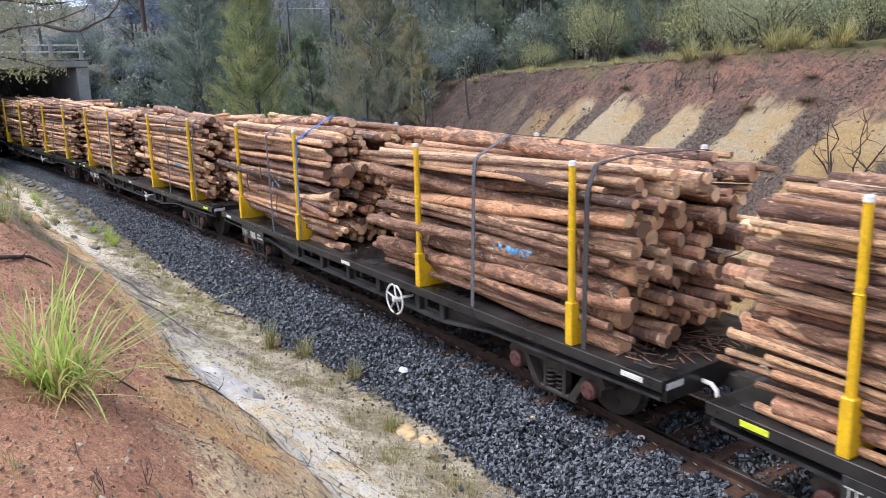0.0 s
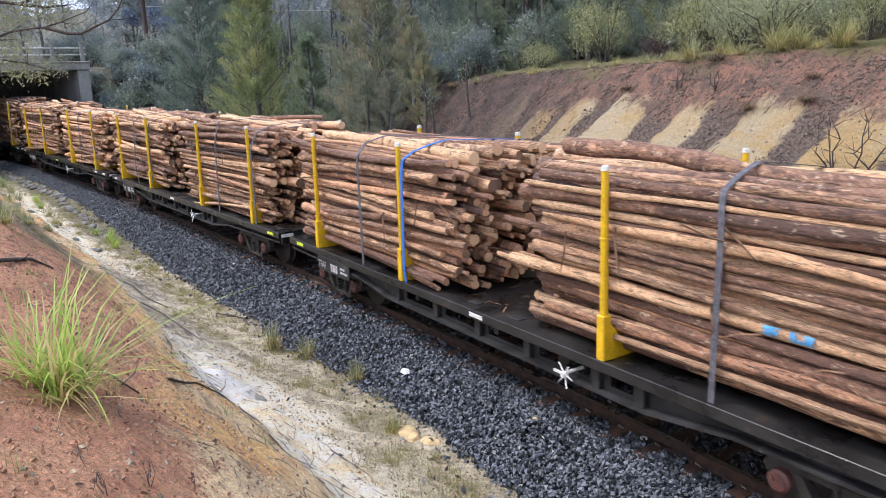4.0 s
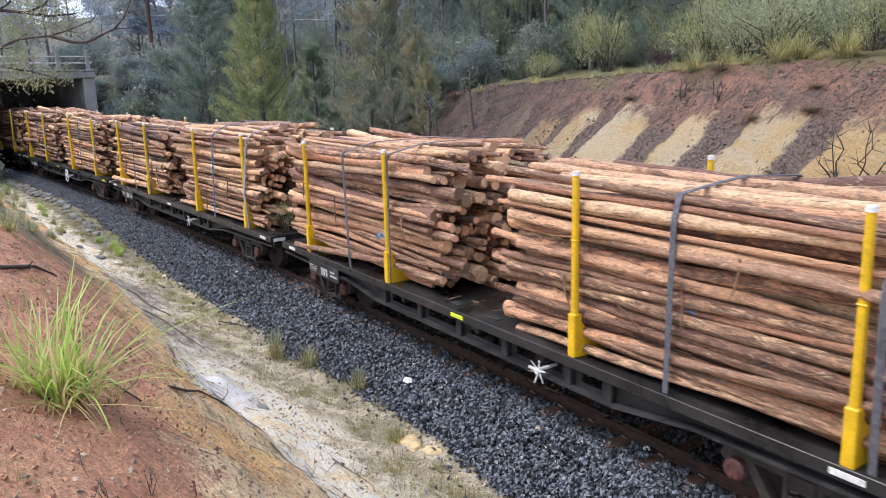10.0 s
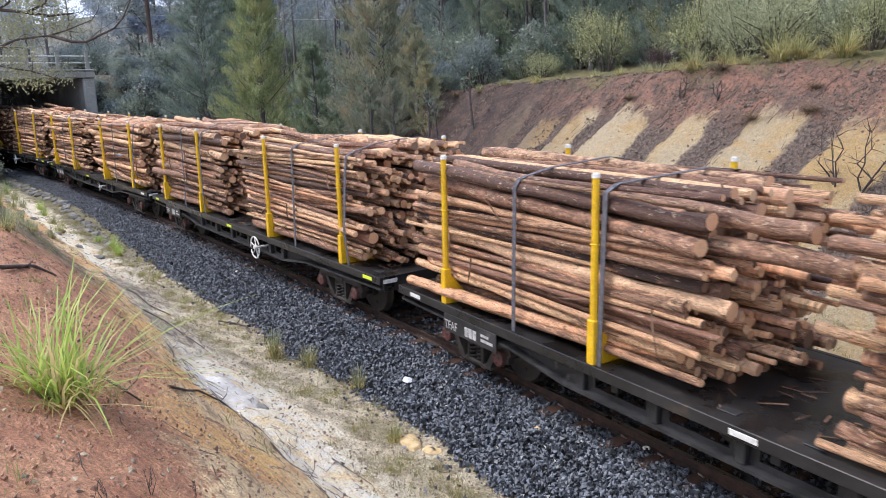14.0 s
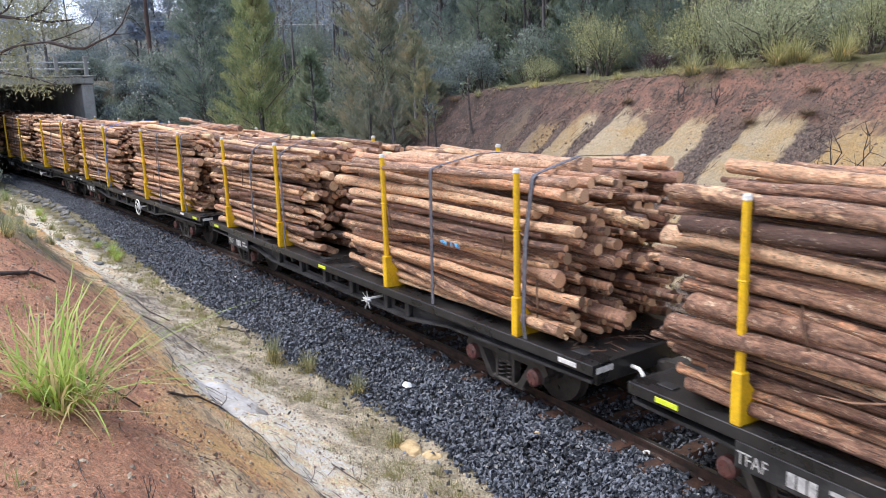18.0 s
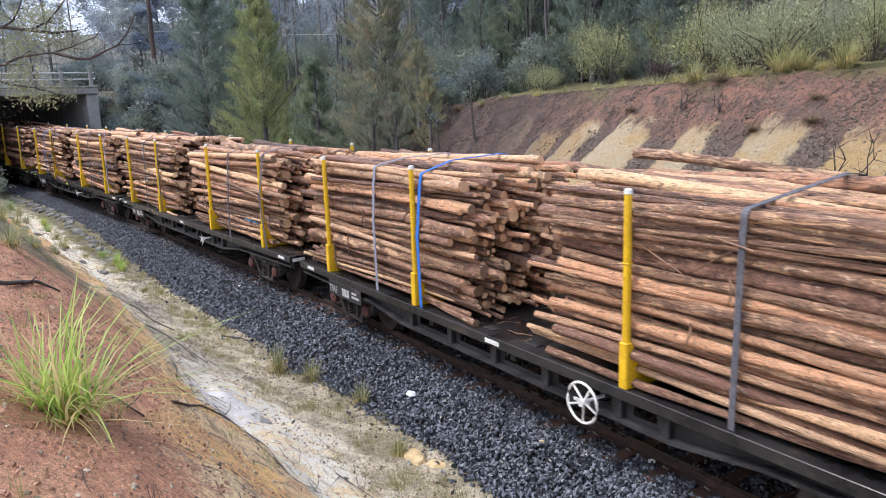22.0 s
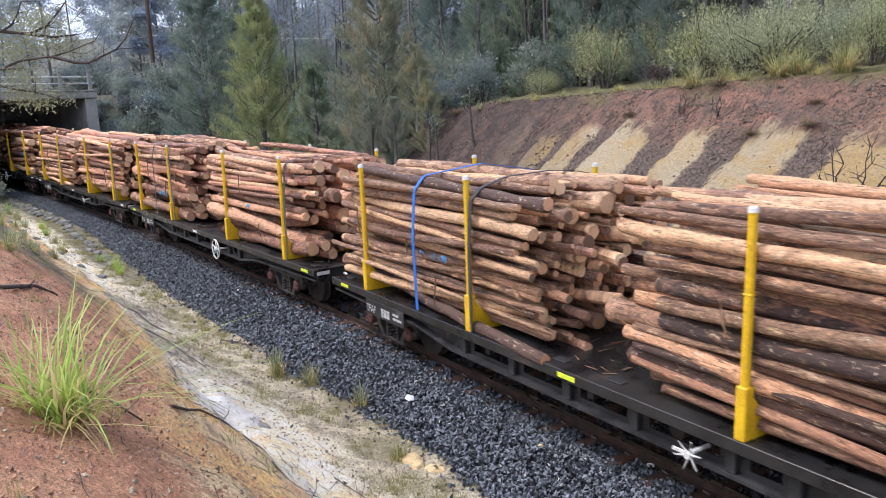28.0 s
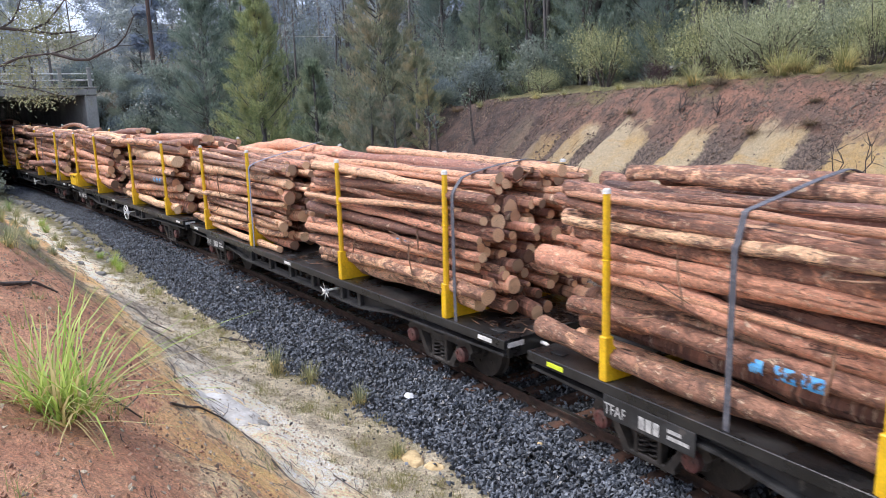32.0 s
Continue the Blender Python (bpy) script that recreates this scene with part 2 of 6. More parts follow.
def cut_material(name):
    m, nt, bs = blank(name)
    rnd = math_node(nt, "FRACT", math_node(nt, "ADD", nd(nt, "ObjectInfo", out=5), nd(nt, "NewGeometry", out=8)))
    v = coords(nt, "Object", (0.0, 1, 1))
    r = nd(nt, "VectorMath", out=1, props={"operation": "LENGTH"}, i0=v)
    ring = math_node(nt, "SINE", math_node(nt, "MULTIPLY", r, 26.0))
    col = mix(nt, rnd, (0.82, 0.56, 0.33), (0.66, 0.36, 0.20))
    col = mix(nt, ramp(nt, math_node(nt, "FRACT", math_node(nt, "MULTIPLY", rnd, 17.0)), 0.50, 0.92, 0, 0.88), col, (0.10, 0.06, 0.043))
    col = mix(nt, ramp(nt, ring, 0.2, 1.0, 0.0, 0.25), col, (0.24, 0.12, 0.06))
    nz = noise_tex(nt, coords(nt, "Object", (1, 3, 3)), 1.3, 5.0, 0.7)
    col = mix(nt, ramp(nt, nz, 0.52, 0.72, 0.0, 0.55), col, (0.30, 0.17, 0.10))
    linked(nt, bs.inputs["Base Color"], col)
    bs.inputs["Roughness"].default_value = 0.75
    bump(nt, bs, nz, 0.3, 0.01)
    return m


def leaf_material(name, a, b, c, shine=0.45):
    """Leaves: each one in its own green, some light passing through."""
    m, nt, bs = blank(name)
    isl = nd(nt, "NewGeometry", out=8)
    col = mix(nt, isl, a, b)
    v = coords(nt, "Object")
    col = mix(nt, ramp(nt, noise_tex(nt, v, 1.1, 3.0), 0.45, 0.68), col, c)
    rnd = nd(nt, "ObjectInfo", out=5)
    col = mix(nt, 1.0, col, nd(nt, "CombineXYZ", X=ramp(nt, rnd, 0, 1, 0.86, 1.14), Y=ramp(nt, rnd, 0, 1, 0.9, 1.1), Z=ramp(nt, rnd, 0, 1, 1.05, 0.95)), "MULTIPLY")
    linked(nt, bs.inputs["Base Color"], col)
    bs.inputs["Roughness"].default_value = shine
    tr = nt.nodes.new("ShaderNodeBsdfTranslucent")
    nt.links.new(col, tr.inputs[0])
    mx = nt.nodes.new("ShaderNodeMixShader")
    mx.inputs[0].default_value = 0.45
    nt.links.new(bs.outputs[0], mx.inputs[1])
    nt.links.new(tr.outputs[0], mx.inputs[2])
    nt.links.new(mx.outputs[0], nt.nodes["Material Output"].inputs[0])
    return m


def ground_material():
    m, nt, bs = blank("soil")
    across = nd(nt, "Attribute", out=2, props={"attribute_name": "across"})
    along = nd(nt, "Attribute", out=2, props={"attribute_name": "along"})
    v = nd(nt, "CombineXYZ", X=along, Y=across, Z=0.0)
    n_big = noise_tex(nt, v, 0.55, 5.0, 0.6)
    n_mid = noise_tex(nt, v, 2.3, 6.0, 0.68)
    n_fine = noise_tex(nt, v, 17.0, 5.0, 0.75)
    lng = nt.nodes.new("ShaderNodeMapping")
    nt.links.new(v, lng.inputs[0])
    lng.inputs[3].default_value = (0.35, 2.6, 1)
    n_run = noise_tex(nt, lng.outputs[0], 1.4, 6.0, 0.7, 0.6)

    def sub(a, k):
        return math_node(nt, "MULTIPLY", math_node(nt, "SUBTRACT", a, 0.5), k)
    wob = math_node(nt, "ADD", sub(n_big, 2.2), sub(n_mid, 1.3))
    a = math_node(nt, "ADD", across, wob)
    spk = noise_tex(nt, v, 42.0, 3.0, 0.8)
    def zone(name, amount):
        return math_node(nt, "ADD", nd(nt, "Attribute", out=2, props={"attribute_name": name}), math_node(nt, "ADD", sub(n_mid, amount), sub(n_fine, amount * 0.5)))
    crumb = noise_tex(nt, v, 8.5, 7.0, 0.78)
    gully = noise_tex(nt, lng.outputs[0], 3.6, 7.0, 0.75, 0.8)
    red = mix(nt, ramp(nt, n_mid, 0.35, 0.65), (0.46, 0.205, 0.12), (0.64, 0.345, 0.205))
    red = mix(nt, ramp(nt, crumb, 0.54, 0.66, 0.0, 0.8), red, (0.22, 0.115, 0.08))
    red = mix(nt, ramp(nt, crumb, 0.40, 0.30, 0.0, 0.7), red, (0.58, 0.36, 0.22))
    red = mix(nt, ramp(nt, n_run, 0.58, 0.70, 0.0, 0.7), red, (0.14, 0.10, 0.07))
    ochre = mix(nt, ramp(nt, n_mid, 0.38, 0.62), (0.82, 0.53, 0.22), (0.62, 0.35, 0.175))
    ochre = mix(nt, ramp(nt, n_big, 0.46, 0.60, 0.0, 0.8), ochre, (0.78, 0.61, 0.38))
    ochre = mix(nt, ramp(nt, gully, 0.55, 0.66, 0.0, 0.7), ochre, (0.22, 0.14, 0.09))
    ochre = mix(nt, ramp(nt, crumb, 0.58, 0.70, 0.0, 0.6), ochre, (0.24, 0.15, 0.09))
    pale = mix(nt, ramp(nt, n_mid, 0.42, 0.66), (0.93, 0.86, 0.72), (0.88, 0.70, 0.44))
    pale = mix(nt, ramp(nt, crumb, 0.58, 0.68, 0.0, 0.6), pale, (0.42, 0.33, 0.22))
    pale = mix(nt, ramp(nt, gully, 0.60, 0.66, 0.0, 0.6), pale, (0.28, 0.21, 0.14))
    drift = mix(nt, ramp(nt, n_mid, 0.4, 0.6), (0.56, 0.49, 0.39), (0.34, 0.29, 0.23))
    drift = mix(nt, ramp(nt, gully, 0.48, 0.60, 0.0, 0.8), drift, (0.11, 0.09, 0.075))
    twiggy = math_node(nt, "MULTIPLY", ramp(nt, math_node(nt, "ADD", along, sub(n_big, 3.0)), -10.5, -13.0), ramp(nt, along, -21.0, -18.5))
    pale = mix(nt, math_node(nt, "MULTIPLY", twiggy, ramp(nt, n_big, 0.40, 0.55, 0.35, 1.0)), pale, drift)
    verge = mix(nt, ramp(nt, n_mid, 0.44, 0.60), (0.74, 0.64, 0.47), (0.44, 0.37, 0.26))
    verge = mix(nt, ramp(nt, n_big, 0.50, 0.60, 0.0, 0.6), verge, (0.28, 0.24, 0.12))
    verge = mix(nt, ramp(nt, crumb, 0.53, 0.63, 0.0, 0.75), verge, (0.17, 0.145, 0.10))
    col = mix(nt, ramp(nt, zone("red", 1.3), -0.12, 0.22), red, ochre)
    edge = zone("bank", 0.7)
    col = mix(nt, ramp(nt, edge, -0.06, 0.07), col, pale)
    overgrown = mix(nt, ramp(nt, crumb, 0.44, 0.60), (0.25, 0.215, 0.135), (0.105, 0.105, 0.055))
    verge = mix(nt, ramp(nt, math_node(nt, "ADD", along, sub(n_big, 6.0)), -19.0, -25.0, 0.0, 0.9), verge, overgrown)
    col = mix(nt, ramp(nt, zone("verge", 1.0), -0.25, 0.25), col, verge)
    ballast_bed = mix(nt, n_fine, (0.018, 0.02, 0.024), (0.06, 0.065, 0.07))
    col = mix(nt, ramp(nt, zone("bed", 0.25), -0.04, 0.10), col, ballast_bed)
    # the far cutting: scraped yellow clay in bands, darker rubble in the furrows, red soil above
    fur = nd(nt, "Attribute", out=2, props={"attribute_name": "furrow"})
    clay = mix(nt, ramp(nt, n_big, 0.42, 0.6), (0.56, 0.45, 0.29), (0.56, 0.38, 0.17))
    clay = mix(nt, ramp(nt, crumb, 0.52, 0.70), clay, (0.36, 0.28, 0.20))
    clay = mix(nt, ramp(nt, n_run, 0.52, 0.66, 0.0, 0.6), clay, (0.56, 0.36, 0.15))
    rubble = mix(nt, ramp(nt, n_fine, 0.4, 0.6), (0.10, 0.075, 0.062), (0.22, 0.16, 0.125))
    litter = noise_tex(nt, v, 6.0, 6.0, 0.8)
    topsoil = mix(nt, ramp(nt, n_mid, 0.38, 0.62), (0.35, 0.178, 0.12), (0.195, 0.128, 0.10))
    face = mix(nt, ramp(nt, math_node(nt, "ADD", fur, sub(n_mid, 1.5)), 0.28, 0.58), clay, rubble)
    up = math_node(nt, "ADD", across, wob)
    topsoil = mix(nt, ramp(nt, litter, 0.50, 0.60, 0.0, 0.8), topsoil, (0.085, 0.066, 0.056))
    topsoil = mix(nt, ramp(nt, crumb, 0.42, 0.34, 0.0, 0.7), topsoil, (0.36, 0.22, 0.16))
    face = mix(nt, ramp(nt, litter, 0.58, 0.68, 0.0, 0.7), face, (0.16, 0.12, 0.095))
    face = mix(nt, ramp(nt, up, 7.0, 7.5), face, topsoil)
    face = mix(nt, ramp(nt, along, -13.5, -18.0), face, mix(nt, ramp(nt, n_mid, 0.4, 0.6), (0.13, 0.078, 0.06), (0.072, 0.053, 0.046)))
    col = mix(nt, ramp(nt, across, 1.9, 2.2), col, verge)
    col = mix(nt, ramp(nt, a, 2.9, 3.3), col, face)
    turf = mix(nt, ramp(nt, n_mid, 0.38, 0.62), (0.115, 0.12, 0.045), (0.24, 0.20, 0.09))
    col = mix(nt, ramp(nt, a, 8.2, 8.8), col, turf)
    floor = mix(nt, ramp(nt, n_mid, 0.4, 0.6), (0.15, 0.12, 0.09), (0.085, 0.09, 0.055))
    col = mix(nt, ramp(nt, across, 10.5, 13.0), col, floor)
    col = mix(nt, math_node(nt, "MULTIPLY", ramp(nt, math_node(nt, "ADD", along, sub(n_big, 5.0)), -21.0, -24.0), ramp(nt, across, 2.4, 3.2)), col, floor)
    grown = mix(nt, ramp(nt, crumb, 0.44, 0.60), (0.22, 0.185, 0.12), (0.10, 0.10, 0.05))
    col = mix(nt, math_node(nt, "MULTIPLY", ramp(nt, math_node(nt, "ADD", along, sub(n_big, 6.0)), -13.0, -17.0), ramp(nt, math_node(nt, "ADD", across, sub(n_mid, 1.2)), -4.3, -4.9)), col, grown)
    col = mix(nt, math_node(nt, "MULTIPLY", ramp(nt, along, -34.0, -38.0), ramp(nt, across, -2.8, -3.4)), col, mix(nt, ramp(nt, n_mid, 0.4, 0.6), floor, turf))
    col = mix(nt, ramp(nt, across, -9.0, -12.0), col, floor)
    col = mix(nt, math_node(nt, "MULTIPLY", ramp(nt, along, -42.0, -44.0), ramp(nt, math_node(nt, "ABSOLUTE", across), 2.4, 2.8)), col, mix(nt, ramp(nt, n_mid, 0.4, 0.6), floor, (0.06, 0.068, 0.045)))
    near_side = ramp(nt, across, 2.2, 3.2, 0.85, 0.5)
    for speck in (n_fine, spk):
        col = mix(nt, near_side, col, mix(nt, 1.0, col, nd(nt, "MapRange", i0=speck, i1=0.27, i2=0.73, i3=0.50, i4=1.72), "MULTIPLY"))
    linked(nt, bs.inputs["Base Color"], col)
    linked(nt, bs.inputs["Roughness"], ramp(nt, n_mid, 0.3, 0.7, 0.7, 0.95))
    bump(nt, bs, math_node(nt, "ADD", math_node(nt, "ADD", n_fine, math_node(nt, "MULTIPLY", spk, 0.4)), math_node(nt, "ADD", math_node(nt, "MULTIPLY", n_mid, 2.0), math_node(nt, "MULTIPLY", crumb, 1.2))), 1.0, 0.08)
    return m


M_SOIL = ground_material()
LOG_TONES = [(0.0, (0.97, 0.67, 0.38)), (0.17, (0.84, 0.435, 0.25)), (0.34, (0.95, 0.61, 0.355)), (0.50, (0.60, 0.30, 0.185)), (0.66, (0.94, 0.62, 0.375)), (0.84, (0.38, 0.195, 0.135)), (1.0, (0.075, 0.05, 0.045))]
M_LOG = bark_material("peeled_log", LOG_TONES, (0.135, 0.07, 0.05), (0.46, 0.255, 0.165), (0.035, 0.02, 0.016))
RED_TONES = [(0.0, (0.94, 0.60, 0.365)), (0.18, (0.85, 0.42, 0.255)), (0.36, (0.68, 0.31, 0.20)), (0.53, (0.94, 0.56, 0.34)), (0.70, (0.80, 0.39, 0.24)), (0.86, (0.52, 0.24, 0.17)), (1.0, (0.12, 0.074, 0.065))]
M_LOG_RED = bark_material("red_barked_log", RED_TONES, (0.115, 0.057, 0.043), (0.40, 0.195, 0.13), (0.04, 0.023, 0.018))
M_CUT = cut_material("cut_end")
M_STEEL = surface("black_steel", (0.016, 0.0165, 0.018), (0.044, 0.044, 0.046), 3.0, (0.42, 0.7), 0.0, 30.0, 0.2, spots=((0.085, 0.077, 0.072), 0.60, 3.4))
M_STEEL.node_tree.nodes["Principled BSDF"].inputs["Specular IOR Level"].default_value = 0.35
M_DECK = surface("wet_deck_steel", (0.010, 0.010, 0.011), (0.03, 0.029, 0.029), 1.2, (0.18, 0.5), 0.0, 25.0, 0.2, spots=((0.055, 0.043, 0.036), 0.60, 1.6))
M_DECK.node_tree.nodes["Principled BSDF"].inputs["Specular IOR Level"].default_value = 0.4
M_BOGIE = surface("greasy_bogie_steel", (0.022, 0.02, 0.019), (0.06, 0.052, 0.047), 5.0, (0.55, 0.8), 0.0, 40.0, 0.3)
M_CAP = surface("red_oxide_cap", (0.13, 0.045, 0.04), (0.075, 0.04, 0.035), 9.0, (0.5, 0.8))
M_YELLOW = surface("yellow_paint", (0.80, 0.50, 0.015), (0.68, 0.40, 0.012), 5.0, (0.35, 0.55), 0.0, 30.0, 0.1, spots=((0.16, 0.10, 0.05), 0.66, 6.0))
M_CAPWHITE = surface("pale_stake_tip", (0.62, 0.62, 0.58), (0.45, 0.44, 0.40), 12.0, (0.5, 0.7))
M_WHITE = surface("white_paint", (0.80, 0.80, 0.78), (0.62, 0.62, 0.60), 14.0, (0.45, 0.65))
M_STENCIL = surface("worn_stencil_paint", (0.58, 0.58, 0.57), (0.30, 0.30, 0.30), 9.0, (0.55, 0.8), spots=((0.06, 0.06, 0.06), 0.60, 16.0))
M_TAGYEL = surface("yellow_reflector", (0.72, 0.86, 0.05), (0.62, 0.74, 0.05), 9.0, (0.25, 0.4))
M_RUST = surface("rusty_steel", (0.075, 0.04, 0.029), (0.04, 0.027, 0.022), 7.0, (0.7, 0.9), 0.0, 60.0, 0.4)
M_SLEEPER = surface("rusty_sleeper", (0.10, 0.046, 0.028), (0.055, 0.032, 0.024), 9.0, (0.75, 0.95), 0.0, 50.0, 0.5, tint=0.25)
M_RAILHEAD = surface("worn_rail_head", (0.42, 0.41, 0.40), (0.30, 0.28, 0.26), 3.0, (0.22, 0.4), 1.0, 30.0, 0.05)
M_CLIP = surface("galvanised_clip", (0.5, 0.5, 0.48), (0.3, 0.28, 0.25), 20.0, (0.35, 0.5), 0.8)
M_STRAPS = [surface("webbing_%s" % k, a, b, 20.0, (0.6, 0.85), 0.0, 120.0, 0.3, 0.003) for k, a, b in (
    ("grey", (0.13, 0.13, 0.15), (0.07, 0.07, 0.085)), ("black", (0.03, 0.03, 0.035), (0.055, 0.055, 0.06)), ("blue", (0.02, 0.13, 0.52), (0.03, 0.18, 0.6)), ("pale", (0.30, 0.32, 0.40), (0.2, 0.22, 0.29)), ("faded_blue", (0.09, 0.145, 0.30), (0.07, 0.11, 0.22)))]
M_BLUEPAINT = surface("blue_spray_paint", (0.06, 0.30, 0.62), (0.15, 0.42, 0.70), 14.0, (0.5, 0.7))
_nt = M_BLUEPAINT.node_tree      # the spray has worn through in places
_gap = _nt.nodes.new("ShaderNodeMixShader")
linked(_nt, _gap.inputs[0], ramp(_nt, noise_tex(_nt, coords(_nt), 11.0, 5.0, 0.7), 0.46, 0.52))
_nt.links.new(_nt.nodes["Principled BSDF"].outputs[0], _gap.inputs[2])
_nt.links.new(_nt.nodes.new("ShaderNodeBsdfTransparent").outputs[0], _gap.inputs[1])
_nt.links.new(_gap.outputs[0], _nt.nodes["Material Output"].inputs[0])
M_CONCRETE = surface("weathered_concrete", (0.30, 0.30, 0.28), (0.20, 0.20, 0.185), 0.9, (0.75, 0.95), 0.0, 18.0, 0.35, spots=((0.10, 0.10, 0.09), 0.6, 1.3))
M_TRUNK = surface("dark_bark", (0.075, 0.068, 0.066), (0.15, 0.14, 0.138), 2.0, (0.8, 0.95), 0.0, 14.0, 0.6, 0.03, (1, 1, 0.25))
M_GUM = surface("grey_gum_bark", (0.25, 0.23, 0.215), (0.11, 0.098, 0.09), 1.2, (0.75, 0.95), 0.0, 9.0, 0.5, 0.03, (1, 1, 0.2))
M_TWIG = surface("dead_wood", (0.10, 0.08, 0.07), (0.05, 0.04, 0.035), 9.0, (0.8, 0.95))
# grey-green gum leaf, pushed bluer and paler: distance haze put into the colour
M_LEAF_GUM_HAZE = leaf_material("hazed_gum_leaves", (0.25, 0.295, 0.315), (0.42, 0.47, 0.50), (0.34, 0.385, 0.41))
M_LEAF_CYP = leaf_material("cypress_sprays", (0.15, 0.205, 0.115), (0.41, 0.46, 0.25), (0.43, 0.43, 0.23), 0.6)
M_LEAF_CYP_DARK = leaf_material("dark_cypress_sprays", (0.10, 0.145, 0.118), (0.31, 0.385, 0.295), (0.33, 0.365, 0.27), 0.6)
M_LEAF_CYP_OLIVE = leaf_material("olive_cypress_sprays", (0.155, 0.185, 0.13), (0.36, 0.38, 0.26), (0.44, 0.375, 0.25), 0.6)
# shrub green, greyed and blued in part to carry the wood's haze
M_LEAF_DARK = leaf_material("hazed_understorey_leaves", (0.12, 0.16, 0.145), (0.33, 0.38, 0.34), (0.22, 0.255, 0.235))
M_LEAF_BUSH = leaf_material("grey_green_leaves", (0.11, 0.14, 0.08), (0.68, 0.70, 0.44), (0.36, 0.39, 0.23))
M_LEAF_MAROON = leaf_material("maroon_leaves", (0.06, 0.03, 0.035), (0.12, 0.06, 0.065), (0.09, 0.05, 0.05))
M_LEAF_NEAR = leaf_material("wattle_leaves", (0.22, 0.25, 0.17), (0.42, 0.42, 0.26), (0.31, 0.33, 0.22), 0.75)
M_BLADE = leaf_material("tussock_blades", (0.20, 0.34, 0.06), (0.50, 0.60, 0.20), (0.34, 0.47, 0.11), 0.5)
M_DRYBLADE = leaf_material("dry_blades", (0.55, 0.44, 0.20), (0.68, 0.56, 0.30), (0.46, 0.38, 0.17), 0.6)
M_LITTERBLADE = leaf_material("withered_blades", (0.12, 0.085, 0.055), (0.26, 0.19, 0.11), (0.18, 0.13, 0.08), 0.8)
M_TUSSOCK = leaf_material("olive_tussock_blades", (0.13, 0.155, 0.06), (0.56, 0.54, 0.30), (0.27, 0.28, 0.12), 0.6)
M_SPRIG = leaf_material("fine_verge_grass", (0.17, 0.19, 0.06), (0.34, 0.29, 0.13), (0.22, 0.20, 0.08), 0.7)


def stone_material(name, a, b, rough=(0.45, 0.8), few=1.0):
    m, nt, bs = blank(name)
    isl = nd(nt, "NewGeometry", out=8)
    col = mix(nt, math_node(nt, "POWER", isl, few), a, b)
    v = coords(nt, "Object")
    col = mix(nt, 0.5, col, mix(nt, 1.0, col, ramp_color(nt, noise_tex(nt, v, 45.0, 3.0)), "MULTIPLY"))
    linked(nt, bs.inputs["Base Color"], col)
    linked(nt, bs.inputs["Roughness"], ramp(nt, isl, 0, 1, rough[0], rough[1]))
    return m


M_BALLAST = stone_material("blue_metal_ballast", (0.012, 0.0145, 0.019), (0.20, 0.222, 0.26), (0.3, 0.7), 1.45)
M_PEBBLE = stone_material("loose_stones", (0.16, 0.12, 0.09), (0.42, 0.34, 0.24), (0.7, 0.95))
M_CLOD = stone_material("red_clods", (0.17, 0.08, 0.05), (0.46, 0.26, 0.16), (0.8, 0.95))
M_RUBBLE = stone_material("earth_rubble", (0.10, 0.075, 0.06), (0.28, 0.20, 0.15), (0.8, 0.95))
M_ROCK = surface("grey_fieldstone", (0.22, 0.215, 0.20), (0.10, 0.098, 0.09), 4.0, (0.7, 0.9), tint=0.2)
M_CLAYROCK = surface("yellow_clay_rock", (0.62, 0.47, 0.26), (0.40, 0.29, 0.15), 9.0, (0.8, 0.95))
M_SLAB = surface("pale_clay_slab", (0.52, 0.51, 0.49), (0.38, 0.36, 0.33), 3.0, (0.5, 0.85), 0.0, 30.0, 0.4)
M_LITTER = surface("crumpled_white_plastic", (0.75, 0.77, 0.80), (0.55, 0.58, 0.62), 20.0, (0.3, 0.5))
M_BARKCHIP = surface("bark_strips", (0.16, 0.09, 0.06), (0.27, 0.16, 0.10), 9.0, (0.8, 0.95), tint=0.3)


# ---------- mesh helpers ----------
def mesh_np(name, verts, faces, mats=(), slots=None, smooth=False):
    """verts (n,3); faces: array (m,k)."""
    verts = np.asarray(verts, np.float32)
    faces = np.asarray(faces, np.int32)
    me = bpy.data.meshes.new(name)
    k = faces.shape[1]
    me.vertices.add(len(verts))
    me.vertices.foreach_set("co", verts.ravel())
    me.loops.add(faces.size)
    me.loops.foreach_set("vertex_index", faces.ravel())
    me.polygons.add(len(faces))
    me.polygons.foreach_set("loop_start", np.arange(0, faces.size, k, dtype=np.int32))
    for m in mats:
        me.materials.append(m)
    if slots is not None:
        me.polygons.foreach_set("material_index", np.asarray(slots, np.int32))
    me.polygons.foreach_set("use_smooth", np.full(len(faces), smooth))
    me.update()
    me.validate()
    return me


def part(name, bm, material, parent, label="", at=None):
    if isinstance(bm, bpy.types.Mesh):
        me = bm
    else:
        me = bpy.data.meshes.new(name)
        bm.to_mesh(me)
        bm.free()
        for m in (material if isinstance(material, (list, tuple)) else [material]):
            me.materials.append(m)
    ob = new(name, me)
    if parent is not None:
        ob.parent = parent
    if at is not None:
        ob.matrix_basis = at
    if label:
        tagged(ob, label)
    return ob


